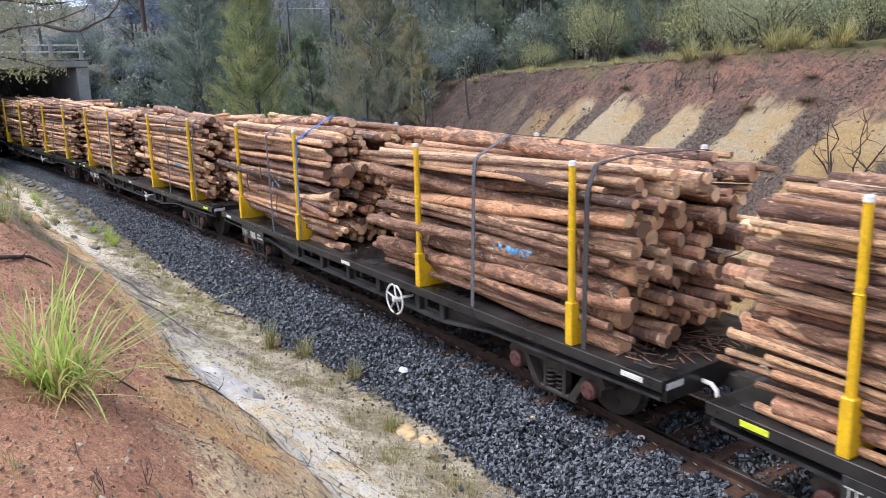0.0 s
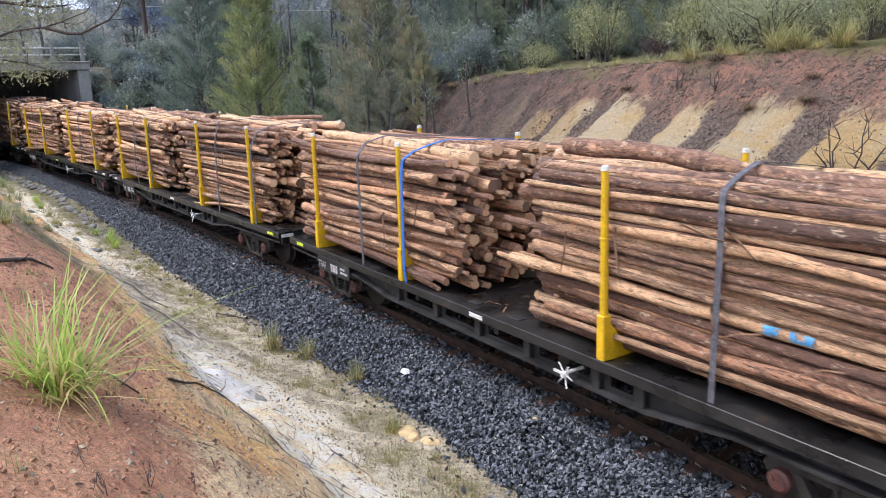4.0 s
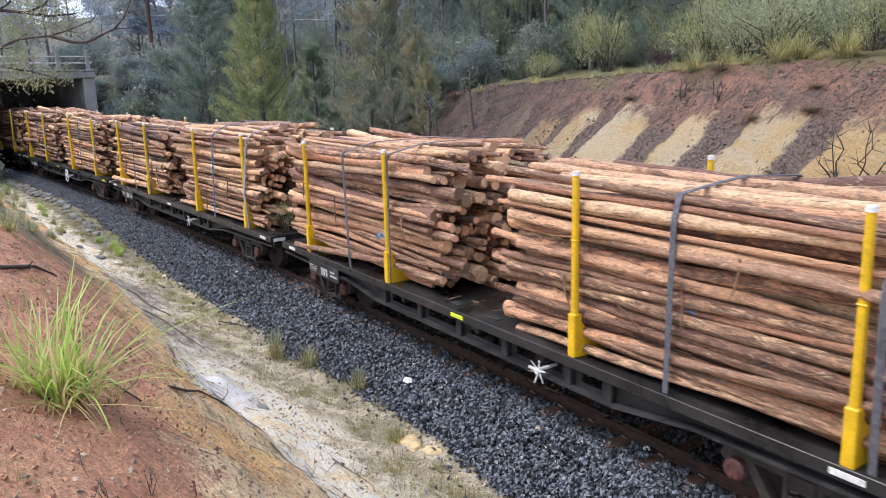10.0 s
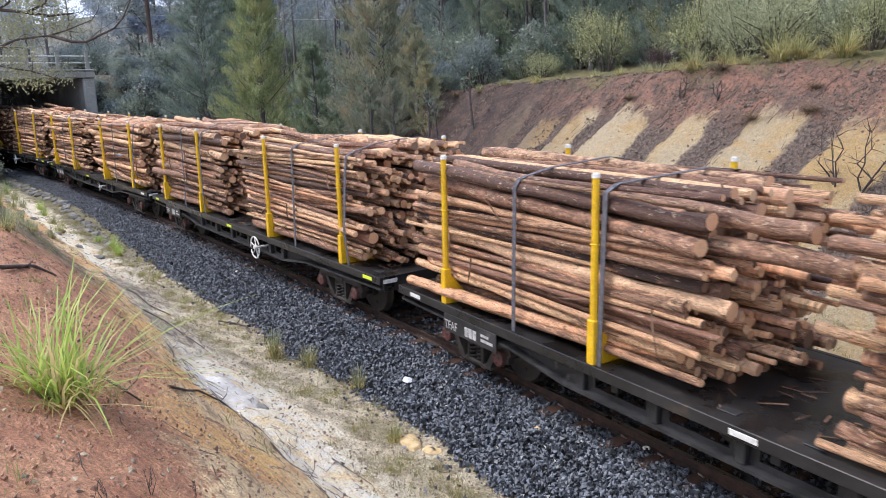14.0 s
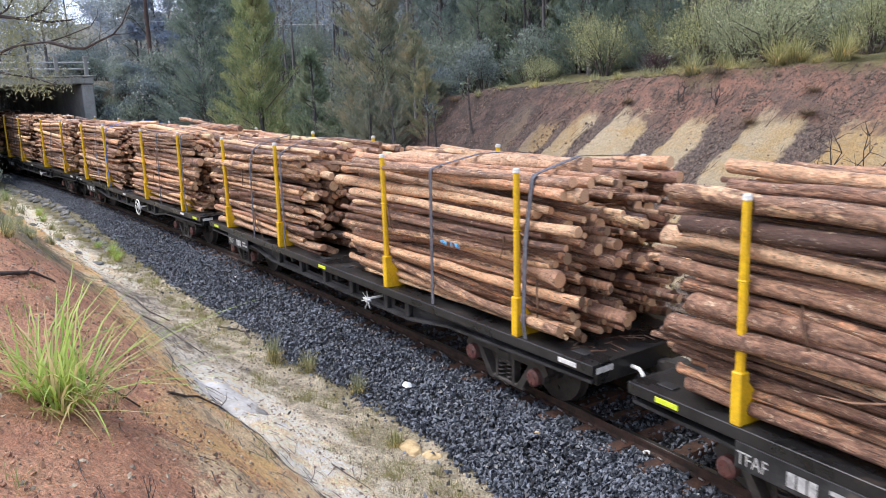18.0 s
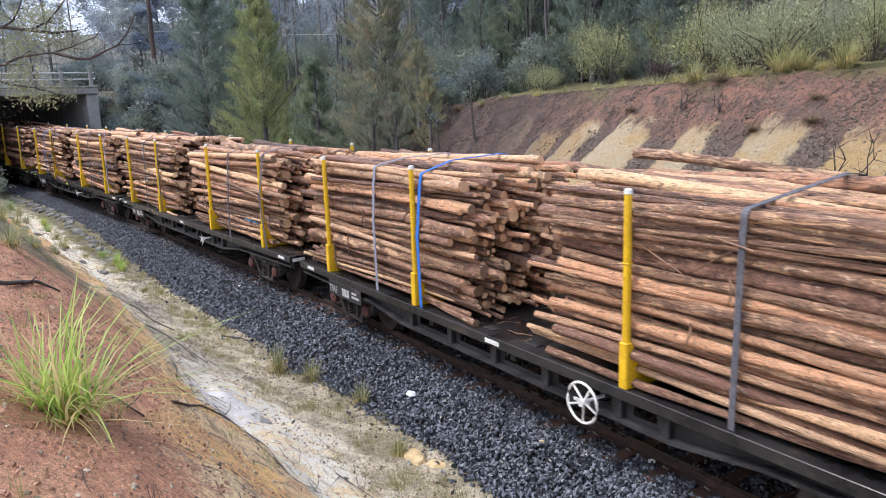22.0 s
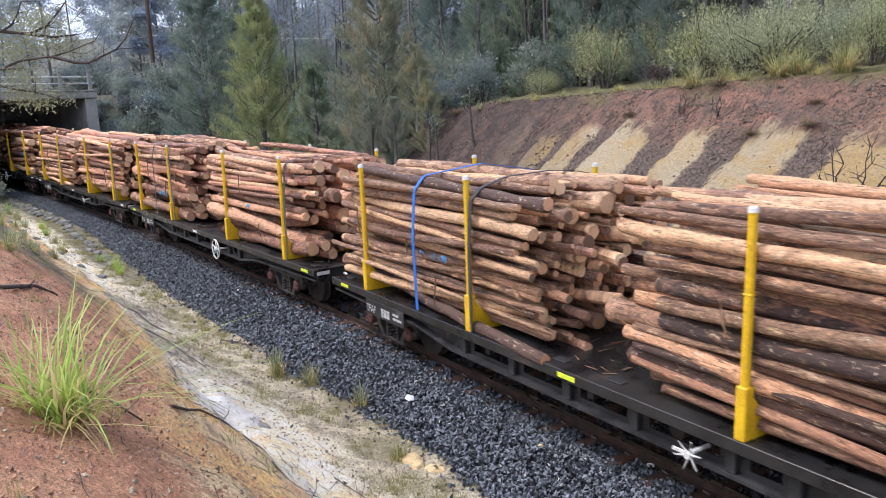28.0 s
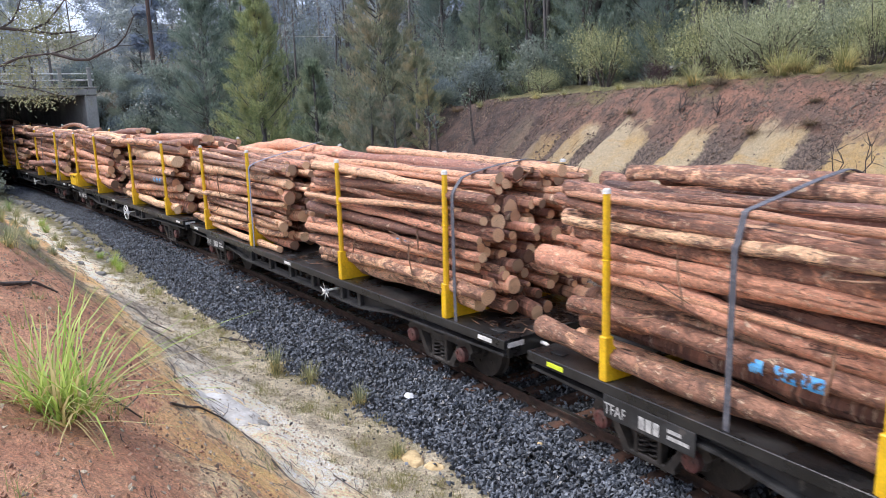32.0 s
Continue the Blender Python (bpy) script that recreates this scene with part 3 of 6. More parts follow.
def box(bm, x0, x1, y0, y1, z0, z1, bev=0.0, mi=0, m=None):
    r = bmesh.ops.create_cube(bm, size=1)
    vs = r["verts"]
    for v in vs:
        v.co = Vector(((x0 + x1) / 2 + v.co.x * (x1 - x0), (y0 + y1) / 2 + v.co.y * (y1 - y0), (z0 + z1) / 2 + v.co.z * (z1 - z0)))
    fs = list({f for v in vs for f in v.link_faces})
    for f in fs:
        f.material_index = mi
    if bev:
        es = list({e for v in vs for e in v.link_edges})
        out = bmesh.ops.bevel(bm, geom=es, offset=bev, segments=1, affect="EDGES", material=mi)
        vs = list({v for f in out["faces"] for v in f.verts} | {v for v in vs if v.is_valid})
    if m is not None:
        bmesh.ops.transform(bm, matrix=m, verts=[v for v in vs if v.is_valid])
    return vs


def prism(bm, pts, y0, y1, mi=0):
    """A plate with an outline in x and z, between y0 and y1."""
    a = [bm.verts.new((x, y0, z)) for x, z in pts]
    b = [bm.verts.new((x, y1, z)) for x, z in pts]
    fs = [bm.faces.new(a), bm.faces.new(list(reversed(b)))]
    n = len(pts)
    for i in range(n):
        fs.append(bm.faces.new((a[i], b[i], b[(i + 1) % n], a[(i + 1) % n])))
    for f in fs:
        f.material_index = mi
    bmesh.ops.recalc_face_normals(bm, faces=fs)


def tube(bm, pts, radii, sides=8, cap=True, mi=0, smooth=True):
    pts = [Vector(q) for q in pts]
    rings = []
    ref = Vector((0, 0, 1))
    for i, q in enumerate(pts):
        d = (pts[min(i + 1, len(pts) - 1)] - pts[max(i - 1, 0)]).normalized()
        if abs(d.dot(ref)) > 0.95:
            ref = Vector((1, 0, 0))
        u = d.cross(ref).normalized()
        w = d.cross(u)
        r = radii[i] if isinstance(radii, (list, tuple)) else radii
        rings.append([bm.verts.new(q + (u * math.cos(2 * math.pi * k / sides) + w * math.sin(2 * math.pi * k / sides)) * r) for k in range(sides)])
    for a, b in zip(rings, rings[1:]):
        for k in range(sides):
            f = bm.faces.new((a[k], a[(k + 1) % sides], b[(k + 1) % sides], b[k]))
            f.smooth, f.material_index = smooth, mi
    if cap:
        for ring in (rings[0], rings[-1]):
            f = bm.faces.new(ring)
            f.material_index = mi


def disc(bm, r, y0, y1, sides=20, at=(0, 0, 0), mi=0):
    """A cylinder along y."""
    tube(bm, [(at[0], at[1] + y0, at[2]), (at[0], at[1] + y1, at[2])], r, sides, True, mi, False)


def empty(name, m=None):
    e = new(name)
    e.empty_display_size = 0.3
    if m is not None:
        e.matrix_world = m
    return e


# ---------- ground ----------
def build_ground():
    s = np.concatenate([[-390, -300, -220, -170, -140], np.arange(-120, -46, 3.0), np.arange(-46, -24, 0.5), np.arange(-24, -13, 0.2), np.arange(-13, -2.5, 0.1), np.arange(-2.5, 12, 0.8), [16, 24, 40, 70, 110]])
    n = np.concatenate([[-380, -250, -150, -90, -60, -40, -28, -20, -15], np.arange(-12, -7.6, 0.5), np.arange(-7.6, -2.0, 0.075), np.arange(-2.0, 3.0, 0.35), np.arange(3.0, 9.2, 0.15), np.arange(9.2, 16, 0.6), np.arange(16, 40, 3.0), [45, 60, 80, 120, 180, 260, 380]])
    vs, al, ac, fu = [], [], [], []
    zones = {"bank": [], "red": [], "verge": [], "bed": []}
    for a in s:
        for b in n:
            x, y, z = line(a, b, ground_z(float(a), float(b)))
            vs.append((x, y, z))
            al.append(a)
            ac.append(b)
            fu.append(furrow(float(a), float(b)))
            for key, edge in (("bank", bank_edge), ("red", red_edge), ("verge", verge_edge), ("bed", ballast_edge)):
                zones[key].append(b - float(edge(a)))
    ns, nn = len(s), len(n)
    i, j = np.meshgrid(np.arange(ns - 1), np.arange(nn - 1), indexing="ij")
    q = (i * nn + j).ravel()
    me = mesh_np("ground", vs, np.stack([q, q + nn, q + nn + 1, q + 1], 1), [M_SOIL], smooth=True)
    for name, vals in (("along", al), ("across", ac), ("furrow", fu), *zones.items()):
        at = me.attributes.new(name, "FLOAT", "POINT")
        at.data.foreach_set("value", np.asarray(vals, np.float32))
    g = new("ground", me)
    tagged(g, "red soil and pale clay cutting sides along the railway", "ground", kind="structure")


build_ground()


def stones(name, count, place, size, material, label, cat):
    """Loose crushed stones as one sheet of separate little rocks."""
    rng = np.random.default_rng(11)
    base = np.array([(1, 0, 0), (-1, 0, 0), (0, 1, 0), (0, -1, 0), (0, 0, 1), (0, 0, -1), ], float)
    tri = np.array([(0, 2, 4), (2, 1, 4), (1, 3, 4), (3, 0, 4), (2, 0, 5), (1, 2, 5), (3, 1, 5), (0, 3, 5)])
    pos = place(rng, count)
    k = len(pos)
    sc = rng.uniform(size[0], size[1], (k, 1, 1)) * rng.uniform(0.6, 1.25, (k, 1, 3))
    v = (base[None] + rng.normal(0, 0.28, (k, 6, 3))) * sc
    q = rng.normal(size=(k, 4))
    q /= np.linalg.norm(q, axis=1, keepdims=True)
    w, x, y, z = q.T
    R = np.stack([np.stack([1 - 2 * (y * y + z * z), 2 * (x * y - z * w), 2 * (x * z + y * w)], -1), np.stack([2 * (x * y + z * w), 1 - 2 * (x * x + z * z), 2 * (y * z - x * w)], -1), np.stack([2 * (x * z - y * w), 2 * (y * z + x * w), 1 - 2 * (x * x + y * y)], -1)], 1)
    v = np.einsum("kij,kvj->kvi", R, v) + pos[:, None]
    f = (tri[None] + (np.arange(k) * 6)[:, None, None]).reshape(-1, 3)
    ob = new(name, mesh_np(name, v.reshape(-1, 3), f, [material]))
    return tagged(ob, label, cat, kind="stuff")


def ballast_place(rng, count):
    u = rng.random(count)
    s = -2.0 - 46.0 * u ** 1.7
    u = rng.random(count)
    lip = ballast_edge(s) - 0.03 + rng.normal(0, 0.03, count) + 0.05 * np.sin(s * 2.1) + 0.04 * np.sin(s * 5.3)
    n = np.where(rng.random(count) < 0.76, lip + (-0.45 - lip) * u, rng.uniform(-0.45, 2.2, count))
    stray = rng.random(count) < 0.006
    n = np.where(stray, lip - rng.exponential(0.18, count), n)
    off = np.abs((s + 1.05 + 0.283) % 0.566 - 0.283)     # keep the sleeper ends and rail feet bare
    keep = ~((n < -0.56) & (n > -0.86) & (off < 0.10 + 0.03 * np.sin(s * 7.0))) & ~((np.abs(np.abs(n) - 0.567) < 0.10))
    s, n, count = s[keep], n[keep], int(keep.sum())
    z = level(s, n) + rng.uniform(-0.03, 0.045, count) + np.where(np.abs(n) < 1.5, 0.05, 0.02)
    x, y, h = line(s, n, z)
    return np.stack([x, y, h], 1)


stones("ballast", 108000, ballast_place, (0.018, 0.036), M_BALLAST, "blue-grey crushed stone ballast under the track", "ballast")


# ---------- track ----------
def build_track():
    track = empty("railway_track")
    tagged(track, "narrow gauge track with rusty rails and steel sleepers", "railway track", kind="structure")
    prof = [(-0.062, -0.145), (0.062, -0.145), (0.058, -0.125), (0.010, -0.11), (0.010, -0.045), (0.034, -0.035), (0.034, -0.004), (0.026, 0.0), (-0.026, 0.0), (-0.034, -0.004), (-0.034, -0.035), (-0.010, -0.045), (-0.010, -0.11), (-0.058, -0.125)]
    ss = np.concatenate([np.arange(-100, -46, 3.0), np.arange(-46, 14, 1.0)])
    for side in (-1, 1):
        v, f, slot = [], [], []
        for s in ss:
            for a, b in prof:
                v.append(line(s, side * 0.567 + a, b))
        k = len(prof)
        for i in range(len(ss) - 1):
            for j in range(k):
                f.append((i * k + j, (i + 1) * k + j, (i + 1) * k + (j + 1) % k, i * k + (j + 1) % k))
                slot.append(1 if j in (6, 7, 8) else 0)
        part("rail", mesh_np("rail", v, f, [M_RUST, M_RAILHEAD], slot), None, track)
    bm = bmesh.new()
    prism(bm, [(-0.13, -0.19), (0.13, -0.19), (0.09, -0.118), (-0.09, -0.118)], -0.99, 0.99)
    sl = bpy.data.meshes.new("sleeper")
    bm.to_mesh(sl)
    bm.free()
    sl.materials.append(M_SLEEPER)
    bm = bmesh.new()
    for sg in (-1, 1):
        tube(bm, [(-0.03, sg * 0.07, -0.125), (-0.03, sg * 0.10, -0.09), (0.03, sg * 0.11, -0.09), (0.03, sg * 0.08, -0.12)], 0.011, 5)
    cl = bpy.data.meshes.new("rail_clip")
    bm.to_mesh(cl)
    bm.free()
    cl.materials.append(M_CLIP)
    s = -1.05
    while s > -52:
        ob = part("sleeper", sl, None, track, at=line_pose(s, 0, random.uniform(-0.006, 0.006), random.uniform(-1.2, 1.2)))
        if s > -26:
            for side in (-0.567, 0.567):
                part("rail_clip", cl, None, track, at=line_pose(s, side))
        s -= 0.566
    bm = bmesh.new()
    tube(bm, [(0.035 * math.cos(a), 0.035 * math.sin(a), 0.0) for a in [i * math.pi / 5 for i in range(9)]], 0.012, 6)
    part("survey_tag", bm, M_WHITE, track, "white ring-shaped tag on the rail foot", at=line_pose(-5.75, -0.70, -0.075))


build_track()

# ---------- train ----------
PITCH = 13.934
DECK = 0.96
STAKES = (5.285, 2.08, -2.22, -5.29)


def run(t):
    """Where the middle of the first full wagon is on the line at t seconds."""
    return -5.37e-05 * t ** 3 + 0.0112 * t * t + 4.4003 * t - 6.4757 - 5.304


def wagon_pose(mid):
    """Both bogies keep to the line."""
    a, b = Vector([float(q) for q in line(mid + 4.82)]), Vector([float(q) for q in line(mid - 4.82)])
    d = a - b
    return Matrix.Translation((a + b) / 2) @ Euler((0, -math.atan2(d.z, math.hypot(d.x, d.y)), math.atan2(d.y, d.x))).to_matrix().to_4x4()


SLACK = {1: -0.06, 7: -0.10, 9: 0.08, 10: -0.08}


def behind(idx):
    """How far wagon idx runs behind the first, with the play in its couplers."""
    return idx * PITCH - SLACK.get(idx, 0.0)


def text_mesh(words, size):
    cu = bpy.data.curves.new("lettering", "FONT")
    cu.body, cu.size, cu.extrude = words, size, 0.001
    tmp = bpy.data.objects.new("lettering", cu)
    me = bpy.data.meshes.new_from_object(tmp)
    bpy.data.objects.remove(tmp)
    me.materials.clear()
    me.materials.append(M_STENCIL)
    return me


TEXT = text_mesh("TFAF", 0.215)


def bars_mesh(rows):
    bm = bmesh.new()
    for x0, x1, z0, z1 in rows:
        box(bm, x0, x1, z0, z1, 0.0, 0.002)
    me = bpy.data.meshes.new("lettering_bar")
    bm.to_mesh(me)
    bm.free()
    me.materials.append(M_STENCIL)
    return me


BARS = [bars_mesh([q]) for q in ((-0.13, -0.05, 0, 0.14), (-0.03, 0.05, 0, 0.14), (0.07, 0.15, 0, 0.14), (0.26, 0.44, 0.10, 0.14), (0.26, 0.54, 0.03, 0.07))]


def stake_meshes():
    bm = bmesh.new()
    box(bm, -0.058, 0.058, -0.06, 0.06, 0.0, 0.52, 0.012)
    prism_y = [(0.055, 0.015), (0.56, 0.015), (0.56, 0.07), (0.30, 0.14), (0.055, 0.42)]
    for sx in (-0.045, 0.045):  # gusset plates pointing over the deck
        a = [bm.verts.new((sx - 0.006, y, z)) for y, z in prism_y]
        b = [bm.verts.new((sx + 0.006, y, z)) for y, z in prism_y]
        fs = [bm.faces.new(a), bm.faces.new(list(reversed(b)))]
        for i in range(5):
            fs.append(bm.faces.new((a[i], b[i], b[(i + 1) % 5], a[(i + 1) % 5])))
        bmesh.ops.recalc_face_normals(bm, faces=fs)
    box(bm, -0.05, 0.05, 0.05, 0.58, 0.0, 0.025)
    foot = bpy.data.meshes.new("socket")
    bm.to_mesh(foot)
    bm.free()
    foot.materials.append(M_YELLOW)
    bm = bmesh.new()
    tube(bm, [(0, 0, 0.45), (0.0, 0, 1.2), (0, 0, 2.10)], [0.046, 0.044, 0.040], 8, True, 0, False)
    for z in np.arange(0.62, 2.0, 0.2):
        disc(bm, 0.010, -0.052, -0.038, 6, (0.0, 0, float(z)))
    box(bm, -0.045, 0.045, -0.045, 0.045, 1.36, 1.38, 0.008)
    post = bpy.data.meshes.new("post")
    bm.to_mesh(post)
    bm.free()
    post.materials.append(M_YELLOW)
    bm = bmesh.new()
    tube(bm, [(0, 0, 2.095), (0, 0, 2.13), (0, 0, 2.15)], [0.046, 0.046, 0.032], 10)
    tip = bpy.data.meshes.new("tip")
    bm.to_mesh(tip)
    bm.free()
    tip.materials.append(M_CAPWHITE)
    return foot, post, tip


FOOT, POST, TIP = stake_meshes()


def bogie_mesh():
    bm = bmesh.new()
    for sg in (-1, 1):
        y0, y1 = sg * 0.88, sg * 1.00
        lo, hi = min(y0, y1), max(y0, y1)
        # cast side frame: arched top chord, dropped middle, with two windows
        prism(bm, [(-0.86, 0.50), (-0.80, 0.60), (-0.36, 0.66), (0.36, 0.66), (0.80, 0.60), (0.86, 0.50), (0.80, 0.44), (0.52, 0.52), (-0.52, 0.52), (-0.80, 0.44)], lo, hi)
        for e in (-1, 1):
            prism(bm, [(e * 0.50, 0.54), (e * 0.60, 0.52), (e * 0.36, 0.16), (e * 0.24, 0.16)], lo, hi)
            box(bm, e * 0.65 - 0.13, e * 0.65 + 0.13, lo - 0.005, hi + 0.005, 0.33, 0.50, 0.02)
            box(bm, e * 0.17 - 0.03, e * 0.17 + 0.03, lo, hi, 0.17, 0.56, 0.01)
        box(bm, -0.38, 0.38, lo, hi, 0.12, 0.19, 0.02)
        box(bm, -0.13, 0.13, lo - 0.02, hi + 0.02, 0.46, 0.60, 0.02)
    box(bm, -0.16, 0.16, -1.0, 1.0, 0.40, 0.62, 0.03)
    box(bm, -0.25, 0.25, -0.25, 0.25, 0.60, 0.74, 0.03)
    me = bpy.data.meshes.new("bogie")
    bm.to_mesh(me)
    bm.free()
    me.materials.append(M_BOGIE)
    return me


def spring_mesh():
    bm = bmesh.new()
    for dx in (-0.085, 0.085):
        pts = [(dx + 0.062 * math.cos(a), 0.062 * math.sin(a), 0.19 + 0.27 * a / (9 * math.pi)) for a in [i * math.pi / 5 for i in range(46)]]
        tube(bm, pts, 0.015, 5)
    me = bpy.data.meshes.new("coil_spring")
    bm.to_mesh(me)
    bm.free()
    me.materials.append(M_BOGIE)
    return me


def wheelset_mesh():
    bm = bmesh.new()
    disc(bm, 0.065, -0.96, 0.96, 10)
    for sg in (-1, 1):
        y = sg * 0.567
        tube(bm, [(0, y - sg * 0.075, 0), (0, y - sg * 0.07, 0), (0, y - sg * 0.04, 0), (0, y + sg * 0.055, 0), (0, y + sg * 0.06, 0)], [0.40, 0.445, 0.42, 0.415, 0.36], 28, True, 0, False)
        for k in range(5):
            a = 2 * math.pi * k / 5
            disc(bm, 0.03, y + sg * 0.058, y + sg * 0.072, 8, (0.24 * math.cos(a), 0, 0.24 * math.sin(a)))
        disc(bm, 0.11, y + sg * 0.05, y + sg * 0.14, 12)
    me = bpy.data.meshes.new("wheelset")
    bm.to_mesh(me)
    bm.free()
    me.materials.append(M_BOGIE)
    return me


def cap_mesh():
    bm = bmesh.new()
    tube(bm, [(0, 0, 0), (0, -0.09, 0), (0, -0.11, 0)], [0.115, 0.115, 0.085], 14, True, 0, False)
    for k in range(3):
        a = 2 * math.pi * k / 3 + 0.4
        disc(bm, 0.017, -0.125, -0.105, 6, (0.06 * math.cos(a), 0, 0.06 * math.sin(a)))
    me = bpy.data.meshes.new("axle_cap")
    bm.to_mesh(me)
    bm.free()
    me.materials.append(M_CAP)
    return me


BOGIE, SPRING, WHEELS, AXCAP = bogie_mesh(), spring_mesh(), wheelset_mesh(), cap_mesh()


def mesh_of(name, material, fill):
    bm = bmesh.new()
    fill(bm)
    me = bpy.data.meshes.new(name)
    bm.to_mesh(me)
    bm.free()
    for m in (material if isinstance(material, list) else [material]):
        me.materials.append(m)
    return me


def fill_deck(bm):
    box(bm, -6.65, 6.65, -1.14, 1.14, 0.925, 0.955)
    for sg in (-1, 1):
        box(bm, -6.65, 6.65, sg * 1.18 - 0.04, sg * 1.18 + 0.04, 0.83, DECK, 0.008)
    for x in (-6.62, 6.62):
        box(bm, x - 0.03, x + 0.03, -1.14, 1.14, 0.70, DECK - 0.002, 0.008)


def fill_hatches(bm):
    box(bm, -0.11, 0.11, -0.06, 0.06, 0.956, 0.972, 0.006)


SILL = [(-6.60, 0.83), (-6.60, 0.74), (-3.75, 0.70), (-2.7, 0.56), (2.7, 0.56), (3.75, 0.70), (6.60, 0.74), (6.60, 0.83)]
RIBS = (-2.45, -1.35, -0.3, 0.75, 1.95)


def fill_web(bm, sg):
    """A plate with a long opening under the deck edge between each pair of ribs."""
    xs = [-2.7] + [x for r, q in zip(RIBS, RIBS[1:] + (2.6,)) for x in (r + 0.16, q - 0.16)] + [2.7]
    zs = [0.56, 0.635, 0.785, 0.83]
    grid = [[bm.verts.new((x, sg * 1.06 - 0.012, z)) for z in zs] for x in xs]
    for i in range(len(xs) - 1):
        for j in range(3):
            if not (j == 1 and i % 2 == 1):
                bm.faces.new((grid[i][j], grid[i + 1][j], grid[i + 1][j + 1], grid[i][j + 1]))
    for e, col in ((-1, grid[0]), (1, grid[-1])):
        out = [bm.verts.new((e * x, sg * 1.06 - 0.012, z)) for x, z in ((3.75, 0.70), (6.6, 0.74), (6.6, 0.83))]
        bm.faces.new([col[0]] + out + [col[3], col[2], col[1]])
    got = bmesh.ops.extrude_face_region(bm, geom=bm.faces[:])
    bmesh.ops.translate(bm, verts=[v for v in got["geom"] if isinstance(v, bmesh.types.BMVert)], vec=(0, 0.024, 0))
    bmesh.ops.recalc_face_normals(bm, faces=bm.faces[:])


def fill_flange(bm, sg):
    low = [(x, z - 0.018) for x, z in SILL[1:7]]
    high = [(x, z + 0.018) for x, z in SILL[1:7]]
    rows = [[bm.verts.new((x, sg * 1.10 + y, z)) for x, z in pts] for y, pts in ((-0.085, low), (0.085, low), (0.085, high), (-0.085, high))]
    for k in range(4):
        a, b = rows[k], rows[(k + 1) % 4]
        for i in range(5):
            bm.faces.new((a[i], a[i + 1], b[i + 1], b[i]))
    for i in (0, 5):
        bm.faces.new([r[i] for r in rows])
    bmesh.ops.recalc_face_normals(bm, faces=bm.faces[:])


def fill_rib(bm):
    box(bm, -0.06, 0.06, -0.045, 0.045, 0.0, 0.255, 0.012)


def fill_coupler(bm):
    box(bm, -0.10, 0.30, -0.09, 0.09, -0.09, 0.09, 0.02)
    prism(bm, [(0.28, -0.13), (0.30, 0.13), (0.44, 0.13), (0.52, 0.06), (0.52, -0.10), (0.44, -0.13)], -0.14, 0.12)


def fill_drawgear(bm):
    box(bm, -6.55, 6.55, -0.20, 0.20, 0.55, 0.90, 0.015)
    for x in (-4.0, -2.0, 0.0, 2.0, 4.0):
        box(bm, x - 0.05, x + 0.05, -1.05, 1.05, 0.66, 0.92)


def fill_tanks(bm):
    disc(bm, 0.16, -0.5, 0.35, 14, (-0.9, 0, 0.52))
    disc(bm, 0.10, -0.3, 0.3, 12, (1.0, -0.45, 0.55))
    tube(bm, [(-4.5, -0.55, 0.62), (4.5, -0.55, 0.62)], 0.022, 6)


def fill_hose(bm):
    tube(bm, [(0.0, 0.0, 0.0), (0.16, -0.03, 0.01), (0.24, -0.05, -0.03), (0.27, -0.06, -0.12), (0.26, -0.06, -0.34)], 0.026, 8)


def fill_airhose(bm):
    tube(bm, [(0.0, 0.0, 0.0), (0.22, 0.02, -0.10), (0.42, 0.06, -0.26), (0.62, 0.10, -0.18)], 0.028, 8)


def fill_wheel(bm):
    ring = [(0.235 * math.cos(a), 0.0, 0.235 * math.sin(a)) for a in [i * math.pi / 12 for i in range(25)]]
    tube(bm, ring, 0.017, 7, False)
    for k in range(5):
        a = 2 * math.pi * k / 5 + 0.3
        tube(bm, [(0.03 * math.cos(a), 0.02, 0.03 * math.sin(a)), (0.23 * math.cos(a), 0.0, 0.23 * math.sin(a))], 0.015, 6)
    disc(bm, 0.042, -0.03, 0.05, 12)


def fill_star(bm):
    for k in range(3):
        a = math.pi * k / 3 + 0.25
        c, d = math.cos(a), math.sin(a)
        tube(bm, [(-0.16 * c, -0.02, -0.16 * d), (0.0, 0.015, 0.0), (0.16 * c, -0.02, 0.16 * d)], [0.008, 0.013, 0.008], 6)
    disc(bm, 0.034, -0.03, 0.04, 10)


def fill_spindle(bm):
    disc(bm, 0.022, 0.0, 0.30, 8)
    box(bm, -0.24, 0.0, 0.05, 0.075, -0.06, -0.03)


W_DECK = mesh_of("deck", M_DECK, fill_deck)
W_HATCH = mesh_of("lashing_plates", M_STEEL, fill_hatches)
W_WEB = {sg: mesh_of("side_sill", M_STEEL, lambda bm, sg=sg: fill_web(bm, sg)) for sg in (-1, 1)}
W_FLANGE = {sg: mesh_of("sill_flange", M_STEEL, lambda bm, sg=sg: fill_flange(bm, sg)) for sg in (-1, 1)}
W_RIB = mesh_of("rib", M_STEEL, fill_rib)
W_COUPLER = mesh_of("coupler", M_BOGIE, fill_coupler)
W_GEAR = mesh_of("underframe", M_STEEL, fill_drawgear)
W_TANK = mesh_of("brake_gear", M_BOGIE, fill_tanks)
W_HOSE = mesh_of("cock_handle", M_WHITE, fill_hose)
W_AIR = mesh_of("air_hose", M_BOGIE, fill_airhose)
W_WHEEL = mesh_of("brake_wheel", M_WHITE, fill_wheel)
W_STAR = mesh_of("brake_handle", M_WHITE, fill_star)
W_SPIN = mesh_of("brake_spindle", M_WHITE, fill_spindle)
